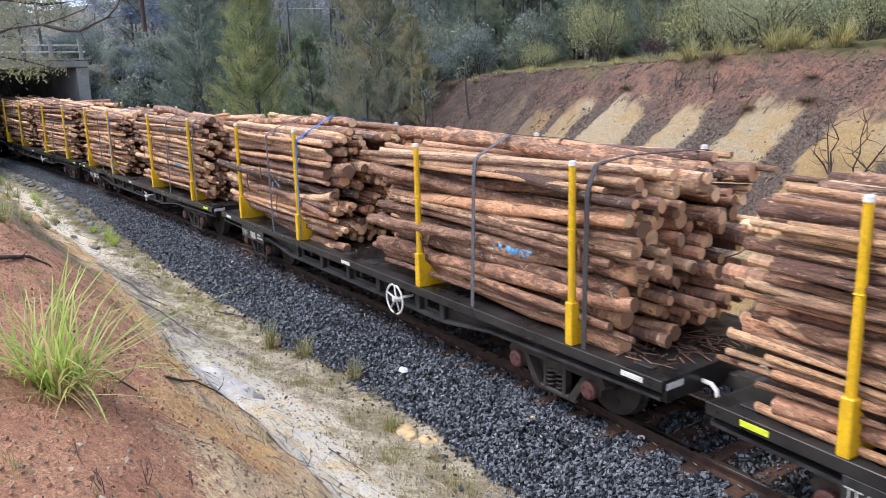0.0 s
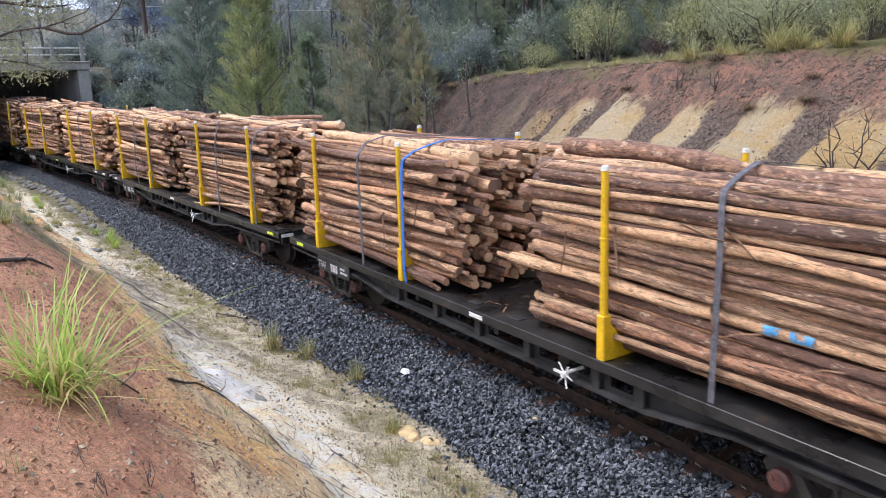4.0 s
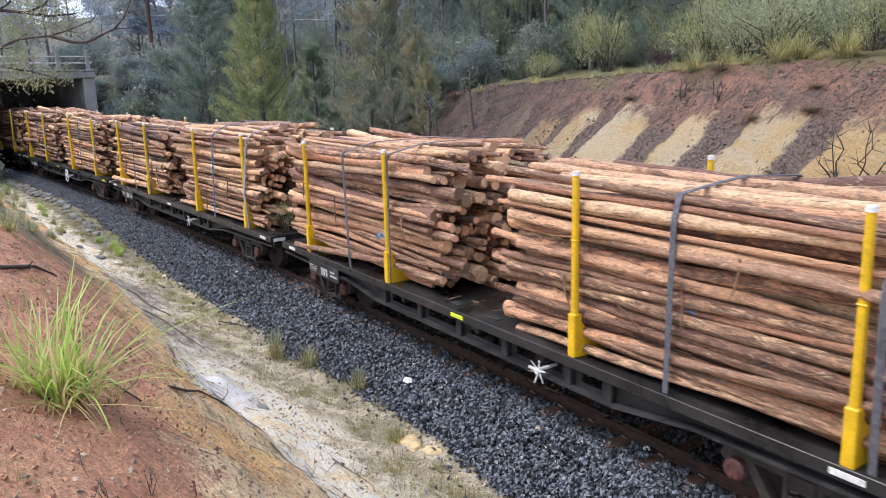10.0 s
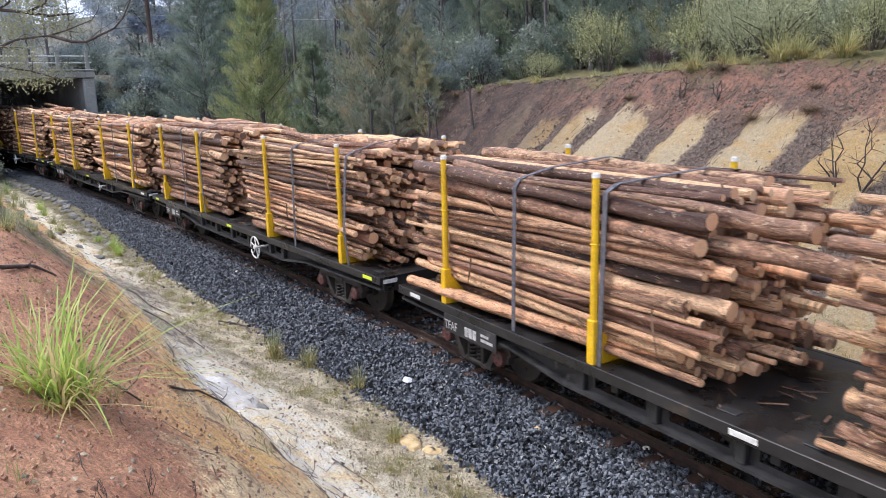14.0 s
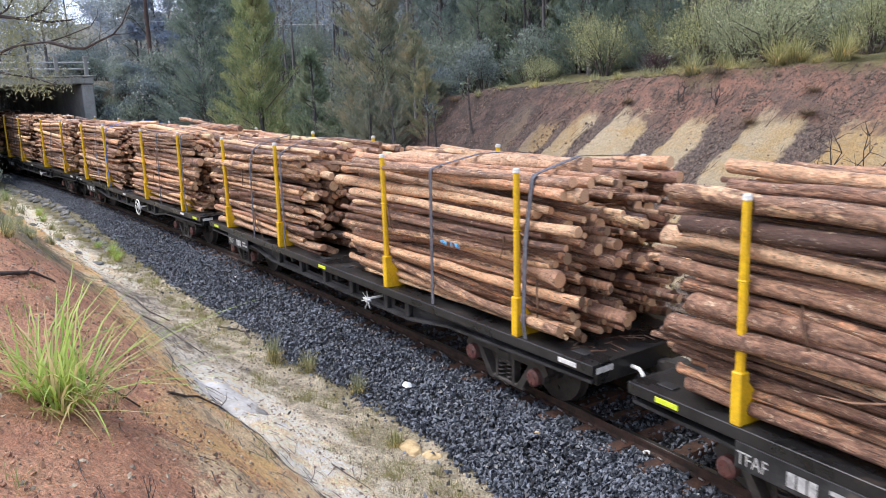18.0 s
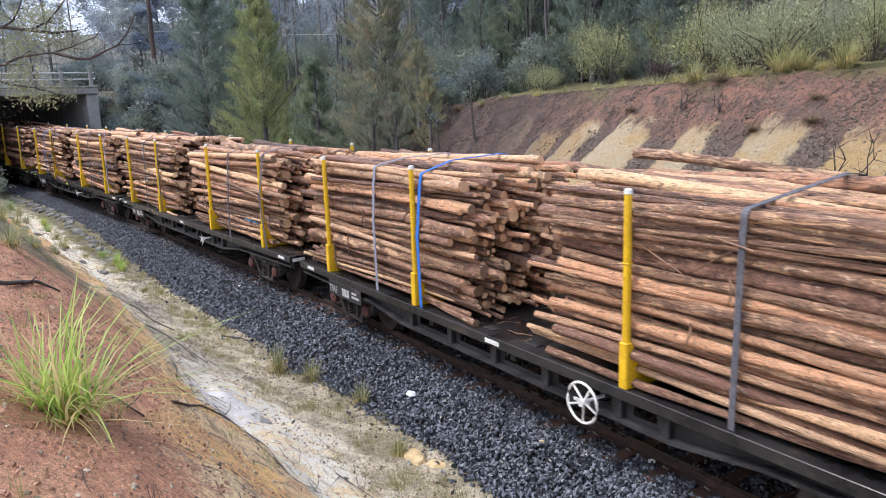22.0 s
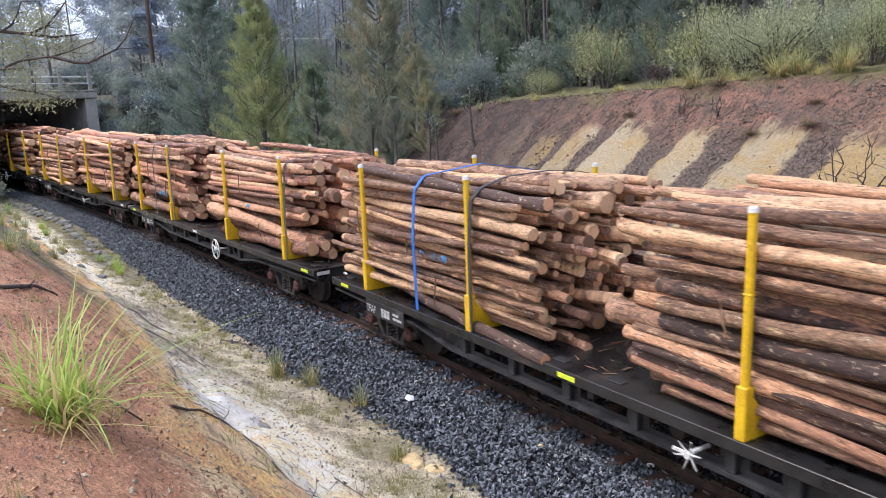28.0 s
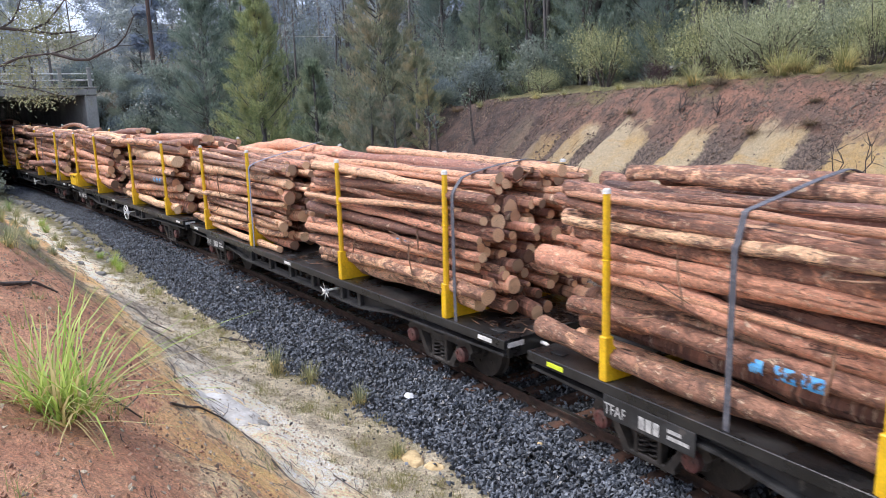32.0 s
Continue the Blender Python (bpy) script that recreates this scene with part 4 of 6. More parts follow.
W_BOLSTER = mesh_of("bolster", M_YELLOW, lambda bm: box(bm, -0.05, 0.05, -0.80, 0.80, 0.0, 0.07, 0.008))
W_TAG = {k: mesh_of("reflector", m, lambda bm: box(bm, -0.15, 0.15, -0.004, 0.004, -0.03, 0.03, 0.002)) for k, m in (("w", M_WHITE), ("y", M_TAGYEL))}
W_ENDTAG = mesh_of("end_reflector", M_WHITE, lambda bm: box(bm, -0.004, 0.004, -0.14, 0.14, -0.035, 0.035, 0.002))
W_PANEL = mesh_of("name_panel", M_STEEL, lambda bm: box(bm, -0.64, 0.64, -0.008, 0.008, -0.13, 0.13, 0.004))

KEYED = []      # things and where they ride: (thing, distance behind the first wagon, place on the wagon)
WHEEL_PARTS = {}


def build_wagon(idx, brake, tags):
    wag = empty("flat_wagon")
    tagged(wag, "black steel flat wagon with yellow stakes, %s" % ("white brake wheel" if brake == "wheel" else "white brake handle"), "rail wagon", "log train wagons")
    part("deck", W_DECK, None, wag, "wet black deck plate")
    for x in (-6.3, -0.55, 0.35, 6.25):
        part("lashing_plate", W_HATCH, None, wag, at=pose(x, -0.98, 0))
    part("underframe", W_GEAR, None, wag)
    part("brake_gear", W_TANK, None, wag)
    for sg in (-1, 1):
        web = part("side_sill", W_WEB[sg], None, wag)
        part("sill_flange", W_FLANGE[sg], None, web)
        for x in RIBS + (2.6,):
            part("rib", W_RIB, None, web, at=pose(x, sg * 1.11, 0.575))
        for x in STAKES:
            st = part("stake", POST, None, wag, "yellow painted load stake", at=pose(x, sg * 1.16, DECK + 0.0, random.uniform(-0.5, 0.5), random.uniform(-0.6, 0.6), 0 if sg < 0 else 180))
            part("socket", FOOT, None, st)
            part("tip", TIP, None, st, "pale stake tip")
    for x in STAKES:
        part("bolster", W_BOLSTER, None, wag, "yellow bolster across the deck", at=pose(x, 0, DECK - 0.004))
    for e in (1, -1):
        bo = part("bogie", BOGIE, None, wag, "grease-stained cast steel bogie", at=pose(e * 4.82, 0, 0))
        for sg in (-1, 1):
            part("coil_spring", SPRING, None, bo, at=pose(0, sg * 0.94, 0))
        for ax in (0.65, -0.65):
            ws = part("wheelset", WHEELS, None, bo, at=pose(ax, 0, 0.415))
            WHEEL_PARTS.setdefault(ax, []).append(ws)
            for sg in (-1, 1):
                part("axle_cap", AXCAP, None, bo, "dull red axle end cap", at=pose(ax, sg * 0.985, 0.415, 0, 0, 0 if sg < 0 else 180))
        part("coupler", W_COUPLER, None, wag, at=pose(e * 6.5, 0, 0.68, 0, 0, 0 if e > 0 else 180))
        part("air_hose", W_AIR, None, wag, at=pose(e * 6.6, -0.3 * e, 0.66, 0, 0, 0 if e > 0 else 180))
    part("cock_handle", W_HOSE, None, wag, "white bent pipe", at=pose(6.62, -0.55, 0.80))
    if brake == "wheel":
        b = part("brake_wheel", W_WHEEL, None, wag, "white five-spoked brake wheel", at=pose(1.6, -1.34, 0.68, 0, 15 * idx, 0))
    else:
        b = part("brake_handle", W_STAR, None, wag, "white star-shaped brake handle", at=pose(1.6, -1.30, 0.66, 0, 20 * idx, 0))
    part("brake_spindle", W_SPIN, None, wag, at=pose(1.6, -1.30, 0.68))
    for x, k in tags:
        part("reflector", W_TAG[k], None, wag, "white reflector" if k == "w" else "yellow-green reflector", at=pose(x, -1.226, 0.895))
    part("end_reflector", W_ENDTAG, None, wag, "white end plate", at=pose(6.656, -1.02, 0.88))
    pan = part("name_panel", W_PANEL, None, wag, "black panel with white stencilled lettering", at=pose(-4.62, -1.225, 0.705))
    part("lettering", TEXT, None, pan, "white letters TFAF", at=pose(-0.62, -0.011, -0.08, 90) @ Matrix.Diagonal((0.70, 0.86, 1, 1)))
    for me in BARS:
        part("lettering_bar", me, None, pan, at=pose(0.03, -0.010, -0.085, 90))
    KEYED.append((wag, behind(idx), Matrix.Identity(4)))
    return wag


# ---------- log loads ----------
def log_mesh(rng, k):
    sides, xs = 10, [-2.7, -2.68, -2.15, -1.6, -1.05, -0.5, 0.05, 0.6, 1.15, 1.7, 2.2, 2.68, 2.7]
    knee = np.cumsum(rng.normal(0, 0.22, (len(xs), 2)), 0) * 0.75
    knee -= knee.mean(0)
    taper = rng.uniform(0.74, 0.98)
    bend = rng.normal(0, 0.8, 2)
    ph = rng.uniform(0, 6.28, 2)
    vs = []
    for x in xs:
        u = (x + 2.7) / 5.4
        r = (1 + (taper - 1) * u) * (0.95 if abs(x) > 2.69 else 1.0) * rng.uniform(0.88, 1.11)
        kk = knee[xs.index(x)]
        cy, cz = kk[0] + bend[0] * math.sin(math.pi * u + ph[0] * 0.2), kk[1] + bend[1] * math.sin(2.2 * u + ph[1])
        for i in range(sides):
            a = 2 * math.pi * i / sides
            rr = r * (1 + 0.05 * math.sin(2 * a + ph[0]) + rng.uniform(-0.085, 0.085))
            vs.append((x, cy + rr * math.cos(a), cz + rr * math.sin(a)))
    bm = bmesh.new()
    vv = [bm.verts.new(v) for v in vs]
    for j in range(len(xs) - 1):
        for i in range(sides):
            f = bm.faces.new((vv[j * sides + i], vv[j * sides + (i + 1) % sides], vv[(j + 1) * sides + (i + 1) % sides], vv[(j + 1) * sides + i]))
            f.smooth = True
    for ring, flip in ((vv[:sides], False), (vv[-sides:], True)):
        f = bm.faces.new(ring if flip else list(reversed(ring)))
        f.material_index = 1
    bmesh.ops.recalc_face_normals(bm, faces=bm.faces[:])
    me = bpy.data.meshes.new("log")
    bm.to_mesh(me)
    bm.free()
    me.materials.append(M_LOG)
    me.materials.append(M_CUT)
    return me


_lr = np.random.default_rng(5)
LOGS = [log_mesh(_lr, k) for k in range(26)]
RED_LOGS = []
for me in LOGS:
    dup = me.copy()
    dup.materials[0] = M_LOG_RED
    RED_LOGS.append(dup)
LOG_V = []
for me in LOGS:
    co = np.empty(len(me.vertices) * 3, np.float32)
    me.vertices.foreach_get("co", co)
    LOG_V.append(co.reshape(-1, 3))


def pack(rng, mean, spread, top, base=1.035, half=1.09, thick=0):
    """Round sections dropped between the stakes until the load is full."""
    got = np.empty((0, 3))
    miss = 0
    while miss < 7 and len(got) < 420:
        r = float(np.clip(rng.lognormal(math.log(mean), spread), mean * 0.6, mean * 2.1))
        if len(got) < thick:
            r = float(rng.uniform(0.115, 0.15))
        ys = np.linspace(-half + r, half - r, 61) + rng.uniform(-0.01, 0.01)
        z = np.full(61, base + r)
        if len(got):
            dy = ys[:, None] - got[None, :, 0]
            rr = r + got[None, :, 2]
            h = np.where(np.abs(dy) < rr, got[None, :, 1] + np.sqrt(np.clip(rr * rr - dy * dy, 0, None)), -9)
            z = np.maximum(z, h.max(1))
        lim = top - 0.20 * (ys / half) ** 2
        i = int(np.argmin(z + rng.uniform(0, 0.03, 61)))
        if z[i] + r > lim[i]:
            miss += 1
            continue
        got = np.vstack([got, (ys[i], z[i], r)])
    return got


def crest(got):
    got = np.asarray(got)
    ys = np.linspace(-1.09, 1.09, 23)
    d = ys[:, None] - got[None, :, 0]
    r = got[None, :, 2]
    z = np.where(np.abs(d) < r, got[None, :, 1] + np.sqrt(np.clip(r * r - d * d, 0, None)), 0).max(1)
    hull = []
    for q in zip(ys, z):
        while len(hull) > 1 and (hull[-1][0] - hull[-2][0]) * (q[1] - hull[-2][1]) - (hull[-1][1] - hull[-2][1]) * (q[0] - hull[-2][0]) >= 0:
            hull.pop()
        hull.append(q)
    return hull


def strap_mesh(name, lines, x, material, lean):
    """Flat webbing from deck edge to deck edge over the load."""
    got = np.array([(np.interp(x, c[:, 0], c[:, 1]), np.interp(x, c[:, 0], c[:, 2]), r * 1.06) for c, r in lines if c[0, 0] < x < c[-1, 0]])
    ang = np.linspace(0, 2 * math.pi, 14, endpoint=False)
    pts = sorted({(round(float(y + (r + 0.006) * math.cos(a)), 4), round(float(z + (r + 0.006) * math.sin(a)), 4)) for y, z, r in got for a in ang if z > 1.0} | {(-1.17, 0.93), (1.17, 0.93)})

    def chain(side):
        hull = []
        for q in side:
            while len(hull) > 1 and (hull[-1][0] - hull[-2][0]) * (q[1] - hull[-2][1]) - (hull[-1][1] - hull[-2][1]) * (q[0] - hull[-2][0]) <= 0:
                hull.pop()
            hull.append(q)
        return hull
    ring = chain(pts)[:-1] + chain(pts[::-1])[:-1]
    k = ring.index((1.17, 0.93))
    path = ring[k:] + ring[:k]
    path = path[:path.index((-1.17, 0.93)) + 1][::-1]
    bm = bmesh.new()
    rows = []
    for i, (y, z) in enumerate(path):
        p0, p1 = path[max(0, i - 1)], path[min(len(path) - 1, i + 1)]
        d = Vector((p1[0] - p0[0], p1[1] - p0[1])).normalized()
        nx, nz = -d.y * 0.004, d.x * 0.004
        u = (i / (len(path) - 1) - 0.5) * lean
        rows.append([bm.verts.new((x + u + a, y + b * nx, z + b * nz)) for a, b in ((-0.034, -1), (0.034, -1), (0.034, 1), (-0.034, 1))])
    for a, b in zip(rows, rows[1:]):
        for k in range(4):
            bm.faces.new((a[k], a[(k + 1) % 4], b[(k + 1) % 4], b[k]))
    bm.faces.new(rows[0])
    bm.faces.new(rows[-1])
    bmesh.ops.recalc_face_normals(bm, faces=bm.faces[:])
    me = bpy.data.meshes.new(name)
    bm.to_mesh(me)
    bm.free()
    me.materials.append(material)
    return me


STRAP = dict(grey=M_STRAPS[0], black=M_STRAPS[1], blue=M_STRAPS[2], pale=M_STRAPS[3], faded=M_STRAPS[4])


def build_load(idx, rear, mean, spread, top, straps, seed, near=True, paint=True, words="stack of peeled pine logs strapped between yellow stakes"):
    rng = np.random.default_rng(seed)
    mid = -3.62 if rear else 3.32
    load = empty("log_stack")
    tagged(load, words, "log stack", "log loads on the train")
    got = pack(rng, mean, spread, top, thick={10: 22, 11: 8}.get(idx, 0))
    hull = crest(got)
    inner_v = []
    paint_on = []
    lines = []
    for y, z, r in got:
        k = int(rng.integers(len(LOGS)))
        dx = rng.normal(0, 0.36) if rng.random() < 0.3 and y > -0.8 and z > 1.2 else rng.normal(0, 0.17)
        lf = rng.uniform(0.90, 1.04)
        turn = 0 if rng.random() < 0.5 else 180
        wild = 2.0 if rng.random() < 0.18 else 1.0
        tilt = (rng.normal(0, 0.95) * wild, rng.normal(0, 0.95) * wild)
        shown = y < (-0.55 if near else -0.72) or z + r > np.interp(y, [h[0] for h in hull], [h[1] for h in hull]) - (0.32 if near else 0.22) or near and rng.random() < 0.2
        mat = pose(dx, y, z, float(rng.uniform(0, 360)), tilt[0], turn + tilt[1]) @ Matrix.Diagonal((lf, r * 0.95, r * 0.95, 1))
        m = np.array(mat)
        axis = LOG_V[k].reshape(-1, 10, 3).mean(1) @ m[:3, :3].T + m[:3, 3]
        lines.append((axis[np.argsort(axis[:, 0])], r))
        if shown:
            part("log", (RED_LOGS if idx > 9 else LOGS)[k], None, load, at=mat)
        else:
            inner_v.append(LOG_V[k] @ m[:3, :3].T + m[:3, 3])
        if y < -0.9 and 1.25 < z < 2.0:
            paint_on.append((y, z, r))
    if inner_v:
        sides, rings = 10, 13
        q, sl = [], []
        for b in range(len(inner_v)):
            o = b * sides * rings
            for j in range(rings - 1):
                for i in range(sides):
                    q.append((o + j * sides + i, o + j * sides + (i + 1) % sides, o + (j + 1) * sides + (i + 1) % sides, o + (j + 1) * sides + i))
                    sl.append(0)
            for e in (0, (rings - 1) * sides):
                for i in range(1, sides - 2, 2):
                    q.append((o + e, o + e + i, o + e + i + 1, o + e + i + 2))
                    sl.append(1)
        core = part("inner_log", mesh_np("inner_log", np.concatenate(inner_v), q, [M_LOG_RED if idx > 9 else M_LOG, M_CUT], sl), None, load)
        tagged(core, kind="stuff")
    wx = [STAKES[2] if rear else STAKES[0], mid + 0.05]
    for (x, name) in zip(wx, straps):
        if name:
            off = 0.16 if x != wx[1] else 0.0
            part("strap", strap_mesh("strap", lines, x - mid + off, STRAP[name], float(rng.uniform(-0.25, 0.25))), None, load, "%s webbing strap" % ({"black": "dark", "faded": "faded blue"}.get(name, name)))
    if paint and paint_on:
        y, z, r = paint_on[int(rng.integers(len(paint_on)))]
        bm = bmesh.new()
        x0 = float(rng.uniform(-0.2, 1.0))
        for j in range(int(rng.integers(1, 4))):
            xa, xb = x0 + j * 0.26, x0 + j * 0.26 + rng.uniform(0.12, 0.24)
            ring = [math.pi + a for a in np.linspace(-0.5, 0.6, 5)]
            rows = [[bm.verts.new((xx, y + (r * 1.06 + 0.004) * math.cos(a), z + (r * 1.06 + 0.004) * math.sin(a))) for a in ring] for xx in (xa, xb)]
            for i in range(4):
                bm.faces.new((rows[0][i], rows[0][i + 1], rows[1][i + 1], rows[1][i]))
        part("paint_mark", bm, M_BLUEPAINT, load, "sprayed blue paint mark")
    for j in range(3 if near else 0):   # ribbons of bark hanging down the side
        p0 = np.array([rng.uniform(-2.2, 2.3), -1.13, rng.uniform(1.5, 2.6)])
        drop = rng.uniform(0.25, 0.6)
        bm = bmesh.new()
        pts = [p0 + np.array([0.10 * math.sin(2.1 * u + j) * u, -0.03 * math.sin(3.0 * u), -drop * u]) for u in (0.0, 0.25, 0.5, 0.75, 1.0)]
        tube(bm, [tuple(q) for q in pts], [0.012, 0.016, 0.014, 0.012, 0.005], 4)
        part("bark_ribbon", bm, M_BARKCHIP, load, "ribbon of bark hanging down the logs")
    for j in range(7 if near else 0):   # crooked sticks and bark strips caught in the load
        bm = bmesh.new()
        side = rng.random() < 0.45
        y, z, r = got[int(rng.integers(len(got)))]
        if side:
            p = np.array([rng.uniform(-2.4, 2.4), -1.125, rng.uniform(1.2, 2.7)])
            d = np.array([rng.choice((-1, 1)) * rng.uniform(0.3, 0.7), rng.uniform(-0.02, 0.0), rng.uniform(-0.3, 0.12)])
        else:
            p = np.array([rng.uniform(2.3, 2.6), y, z + r])
            d = np.array([rng.uniform(0.15, 0.45), rng.uniform(-0.2, 0.2), rng.uniform(-0.12, 0.3)])
        tube(bm, [tuple(p), tuple(p + d * 0.5 + rng.normal(0, 0.03, 3)), tuple(p + d)], [0.012, 0.010, 0.005], 5)
        part("splinter", bm, M_BARKCHIP, load, "thin stick caught in the load")
    KEYED.append((load, behind(idx), pose(mid, 0, 0)))
    return load


BRAKE = {0: "wheel", 5: "wheel", 7: "wheel", 10: "wheel", 12: "wheel", 14: "wheel"}
STRAP_OF = {(0, 0): ("black", "grey"), (0, 1): ("blue", "grey"), (1, 1): ("blue", "grey"), (2, 1): ("black", "grey"), (3, 1): ("grey", "grey"), (4, 0): ("pale", "faded"), (6, 0): ("grey", "grey"),
            (7, 1): ("blue", "pale"), (9, 1): ("black", "blue"), (9, 0): ("pale", "grey"), (10, 0): ("grey", None), (11, 0): ("grey", None), (11, 1): ("pale", None), (12, 0): (None, None), (12, 1): (None, None)}
SIZE_OF = {(0, 0): (0.070, 0.33), (0, 1): (0.064, 0.32), (9, 0): (0.076, 0.34), (9, 1): (0.068, 0.32), (10, 0): (0.078, 0.33), (10, 1): (0.078, 0.32), (11, 0): (0.076, 0.34), (11, 1): (0.080, 0.34),
           (12, 0): (0.11, 0.3), (12, 1): (0.11, 0.3), (13, 0): (0.115, 0.3), (13, 1): (0.115, 0.3)}
WORDS = {"thin": "stack of thin peeled pine logs strapped between yellow stakes", "thick": "stack of thick reddish logs held between yellow stakes"}


TAGS = ("wwyywwywywwywwwwww", "ywywwwyywwyywwwwww", "wwwwywyywwywwwwwww")   # white or yellow at the front, the rear and the middle


def build_train():
    rng = random.Random(3)
    for w in range(-1, 17):
        tags = [(6.25, TAGS[0][w + 1]), (-6.1, TAGS[1][w + 1]), (-0.22, TAGS[2][w + 1])] + ([(5.3, "w")] if w in (3, 7) else [])
        build_wagon(w, BRAKE.get(w, "star"), tags)
        for rear in (0, 1):
            mean, spread = SIZE_OF.get((w, rear), (0.056 + 0.004 * math.sin(2.3 * w + rear), 0.36) if w < 12 else (0.14, 0.3))
            build_load(w, rear, mean, spread, 3.20 + 0.06 * math.sin(3.7 * w + 2 * rear), STRAP_OF.get((w, rear), ("grey", "grey")), 100 + 2 * w + rear, near=-1 < w < 12, words=WORDS["thick" if mean > 0.11 else "thin"])


build_train()


# ---------- road bridge over the line ----------
PORTAL = -44.5


def build_bridge():
    br = empty("road_bridge", line_pose(PORTAL, 0, 0))
    tagged(br, "weathered concrete road bridge with white railings over the railway", "bridge")
    bm = bmesh.new()
    box(bm, -22.0, 0.0, -4.4, 3.05, 4.58, 4.95, 0.04)
    part("deck_slab", bm, M_CONCRETE, br)
    for sg, y0 in ((1, 2.42), (-1, -3.02)):
        bm = bmesh.new()
        box(bm, -22.0, -0.08, y0, y0 + 0.6, -0.6, 4.58, 0.05)
        part("abutment", bm, M_CONCRETE, br, "stained concrete abutment wall")
    bm = bmesh.new()
    box(bm, -0.55, 0.06, -9.0, 3.12, 4.951, 5.02, 0.02)
    part("parapet_kerb", bm, M_CONCRETE, br)
    for k in range(9):
        bm = bmesh.new()
        box(bm, -0.08, 0.08, -0.09, 0.09, 0.0, 0.98, 0.02)
        box(bm, -0.10, 0.10, -0.11, 0.11, 0.92, 1.02, 0.02)
        part("railing_post", bm, M_CONCRETE, br, "pale concrete railing post", at=pose(-0.25, -8.8 + k * 1.45, 5.0))
    for z in (5.37, 5.70):
        bm = bmesh.new()
        tube(bm, [(-0.25, -9.0, z), (-0.25, 3.0, z)], 0.035, 8)
        part("railing_bar", bm, M_WHITE, br)


build_bridge()


def build_guard_posts():
    for k in range(1, 9):
        gp = empty("guide_post", line_pose(PORTAL - 1.5 - 0.25 * k, 4.4 + k * 1.15, 0))
        x, y, z = on_ground(PORTAL - 1.5 - 0.25 * k, 4.4 + k * 1.15, 0.1)
        gp.matrix_world = pose(x, y, z)
        tagged(gp, "short white timber roadside post", "guide post", "roadside posts")
        bm = bmesh.new()
        box(bm, -0.07, 0.07, -0.07, 0.07, 0.0, 1.0, 0.02)
        part("post", bm, M_WHITE, gp)
        if k < 8:
            bm = bmesh.new()
            box(bm, -0.02, 0.02, 0.0, 1.2, 0.72, 0.84, 0.01)
            part("rail_board", bm, M_WHITE, gp, at=pose(0.09, 0, 0, 0, 0, heading(PORTAL) + 12))


build_guard_posts()


# ---------- plants ----------
def unit(v):
    return v / np.maximum(np.linalg.norm(v, axis=-1, keepdims=True), 1e-6)


def leaf_verts(rng, base, way, length, width, droop=0.0):
    """Diamond leaves from base along way."""
    k = len(base)
    way = unit(way)
    side = unit(np.cross(way, rng.normal(size=(k, 3))))
    L = rng.uniform(0.7, 1.3, (k, 1)) * length
    w = rng.uniform(0.7, 1.3, (k, 1)) * width
    tip = base + way * L
    tip[:, 2] -= droop * L[:, 0]
    mid = base + way * L * 0.45
    v = np.stack([base, mid + side * w / 2, tip, mid - side * w / 2], 1).reshape(-1, 3)
    f = np.arange(k * 4).reshape(-1, 4)
    return v, f


def crown_mesh(name, chunks, material):
    vs, fs, o = [], [], 0
    for v, f in chunks:
        vs.append(v)
        fs.append(f + o)
        o += len(v)
    return mesh_np(name, np.concatenate(vs), np.concatenate(fs), [material])


def cherry_tree(seed, height, radius, leaves, tilt=0.0, skirt=0.25, material=None):
    """A dense, upswept, feathery evergreen."""
    rng = np.random.default_rng(seed)
    tree = empty("native_cherry_tree")
    bm = bmesh.new()
    tube(bm, [(0, 0, -0.3), (0.05, 0.02, height * 0.3), (0.0, 0.08, height * 0.65), (tilt, 0.0, height * 0.95)], [0.16, 0.12, 0.07, 0.02], 8)
    sprays, ends = [], []
    nb = int(leaves / 75)
    for i in range(nb):
        h = height * (0.02 + 0.96 * rng.random() ** 1.1)
        u = h / height
        env = radius * (min(1.0, (u + skirt) / 0.45) * (1 - u) ** 0.72 + 0.05) * rng.uniform(0.55, 1.22)
        a = rng.uniform(0, 6.283)
        rise = env * rng.uniform(0.45, 1.1)
        p0 = np.array([tilt * u, 0, h - rise * 0.6])
        p1 = p0 + np.array([math.cos(a) * env, math.sin(a) * env, rise])
        n = 130
        tt = rng.uniform(0.25, 1.0, (n, 1)) ** 0.6
        b = p0 + (p1 - p0) * tt + rng.normal(0, 0.055, (n, 3)) * (0.6 + radius * 0.35)
        d = unit(p1 - p0) * 0.8 + rng.normal(0, 0.35, (n, 3)) + np.array([0, 0, 0.55])
        sprays.append(leaf_verts(rng, b, d, 0.17, 0.034, 0.12))
        if i % 4 == 0:
            tube(bm, [tuple(p0), tuple((p0 + p1) / 2 + np.array([0, 0, -0.05])), tuple(p1)], [0.028, 0.016, 0.006], 4, False)
    part("trunk", bm, M_TRUNK, tree)
    part("crown", crown_mesh("crown", sprays, material or M_LEAF_CYP), None, tree)
    return tree


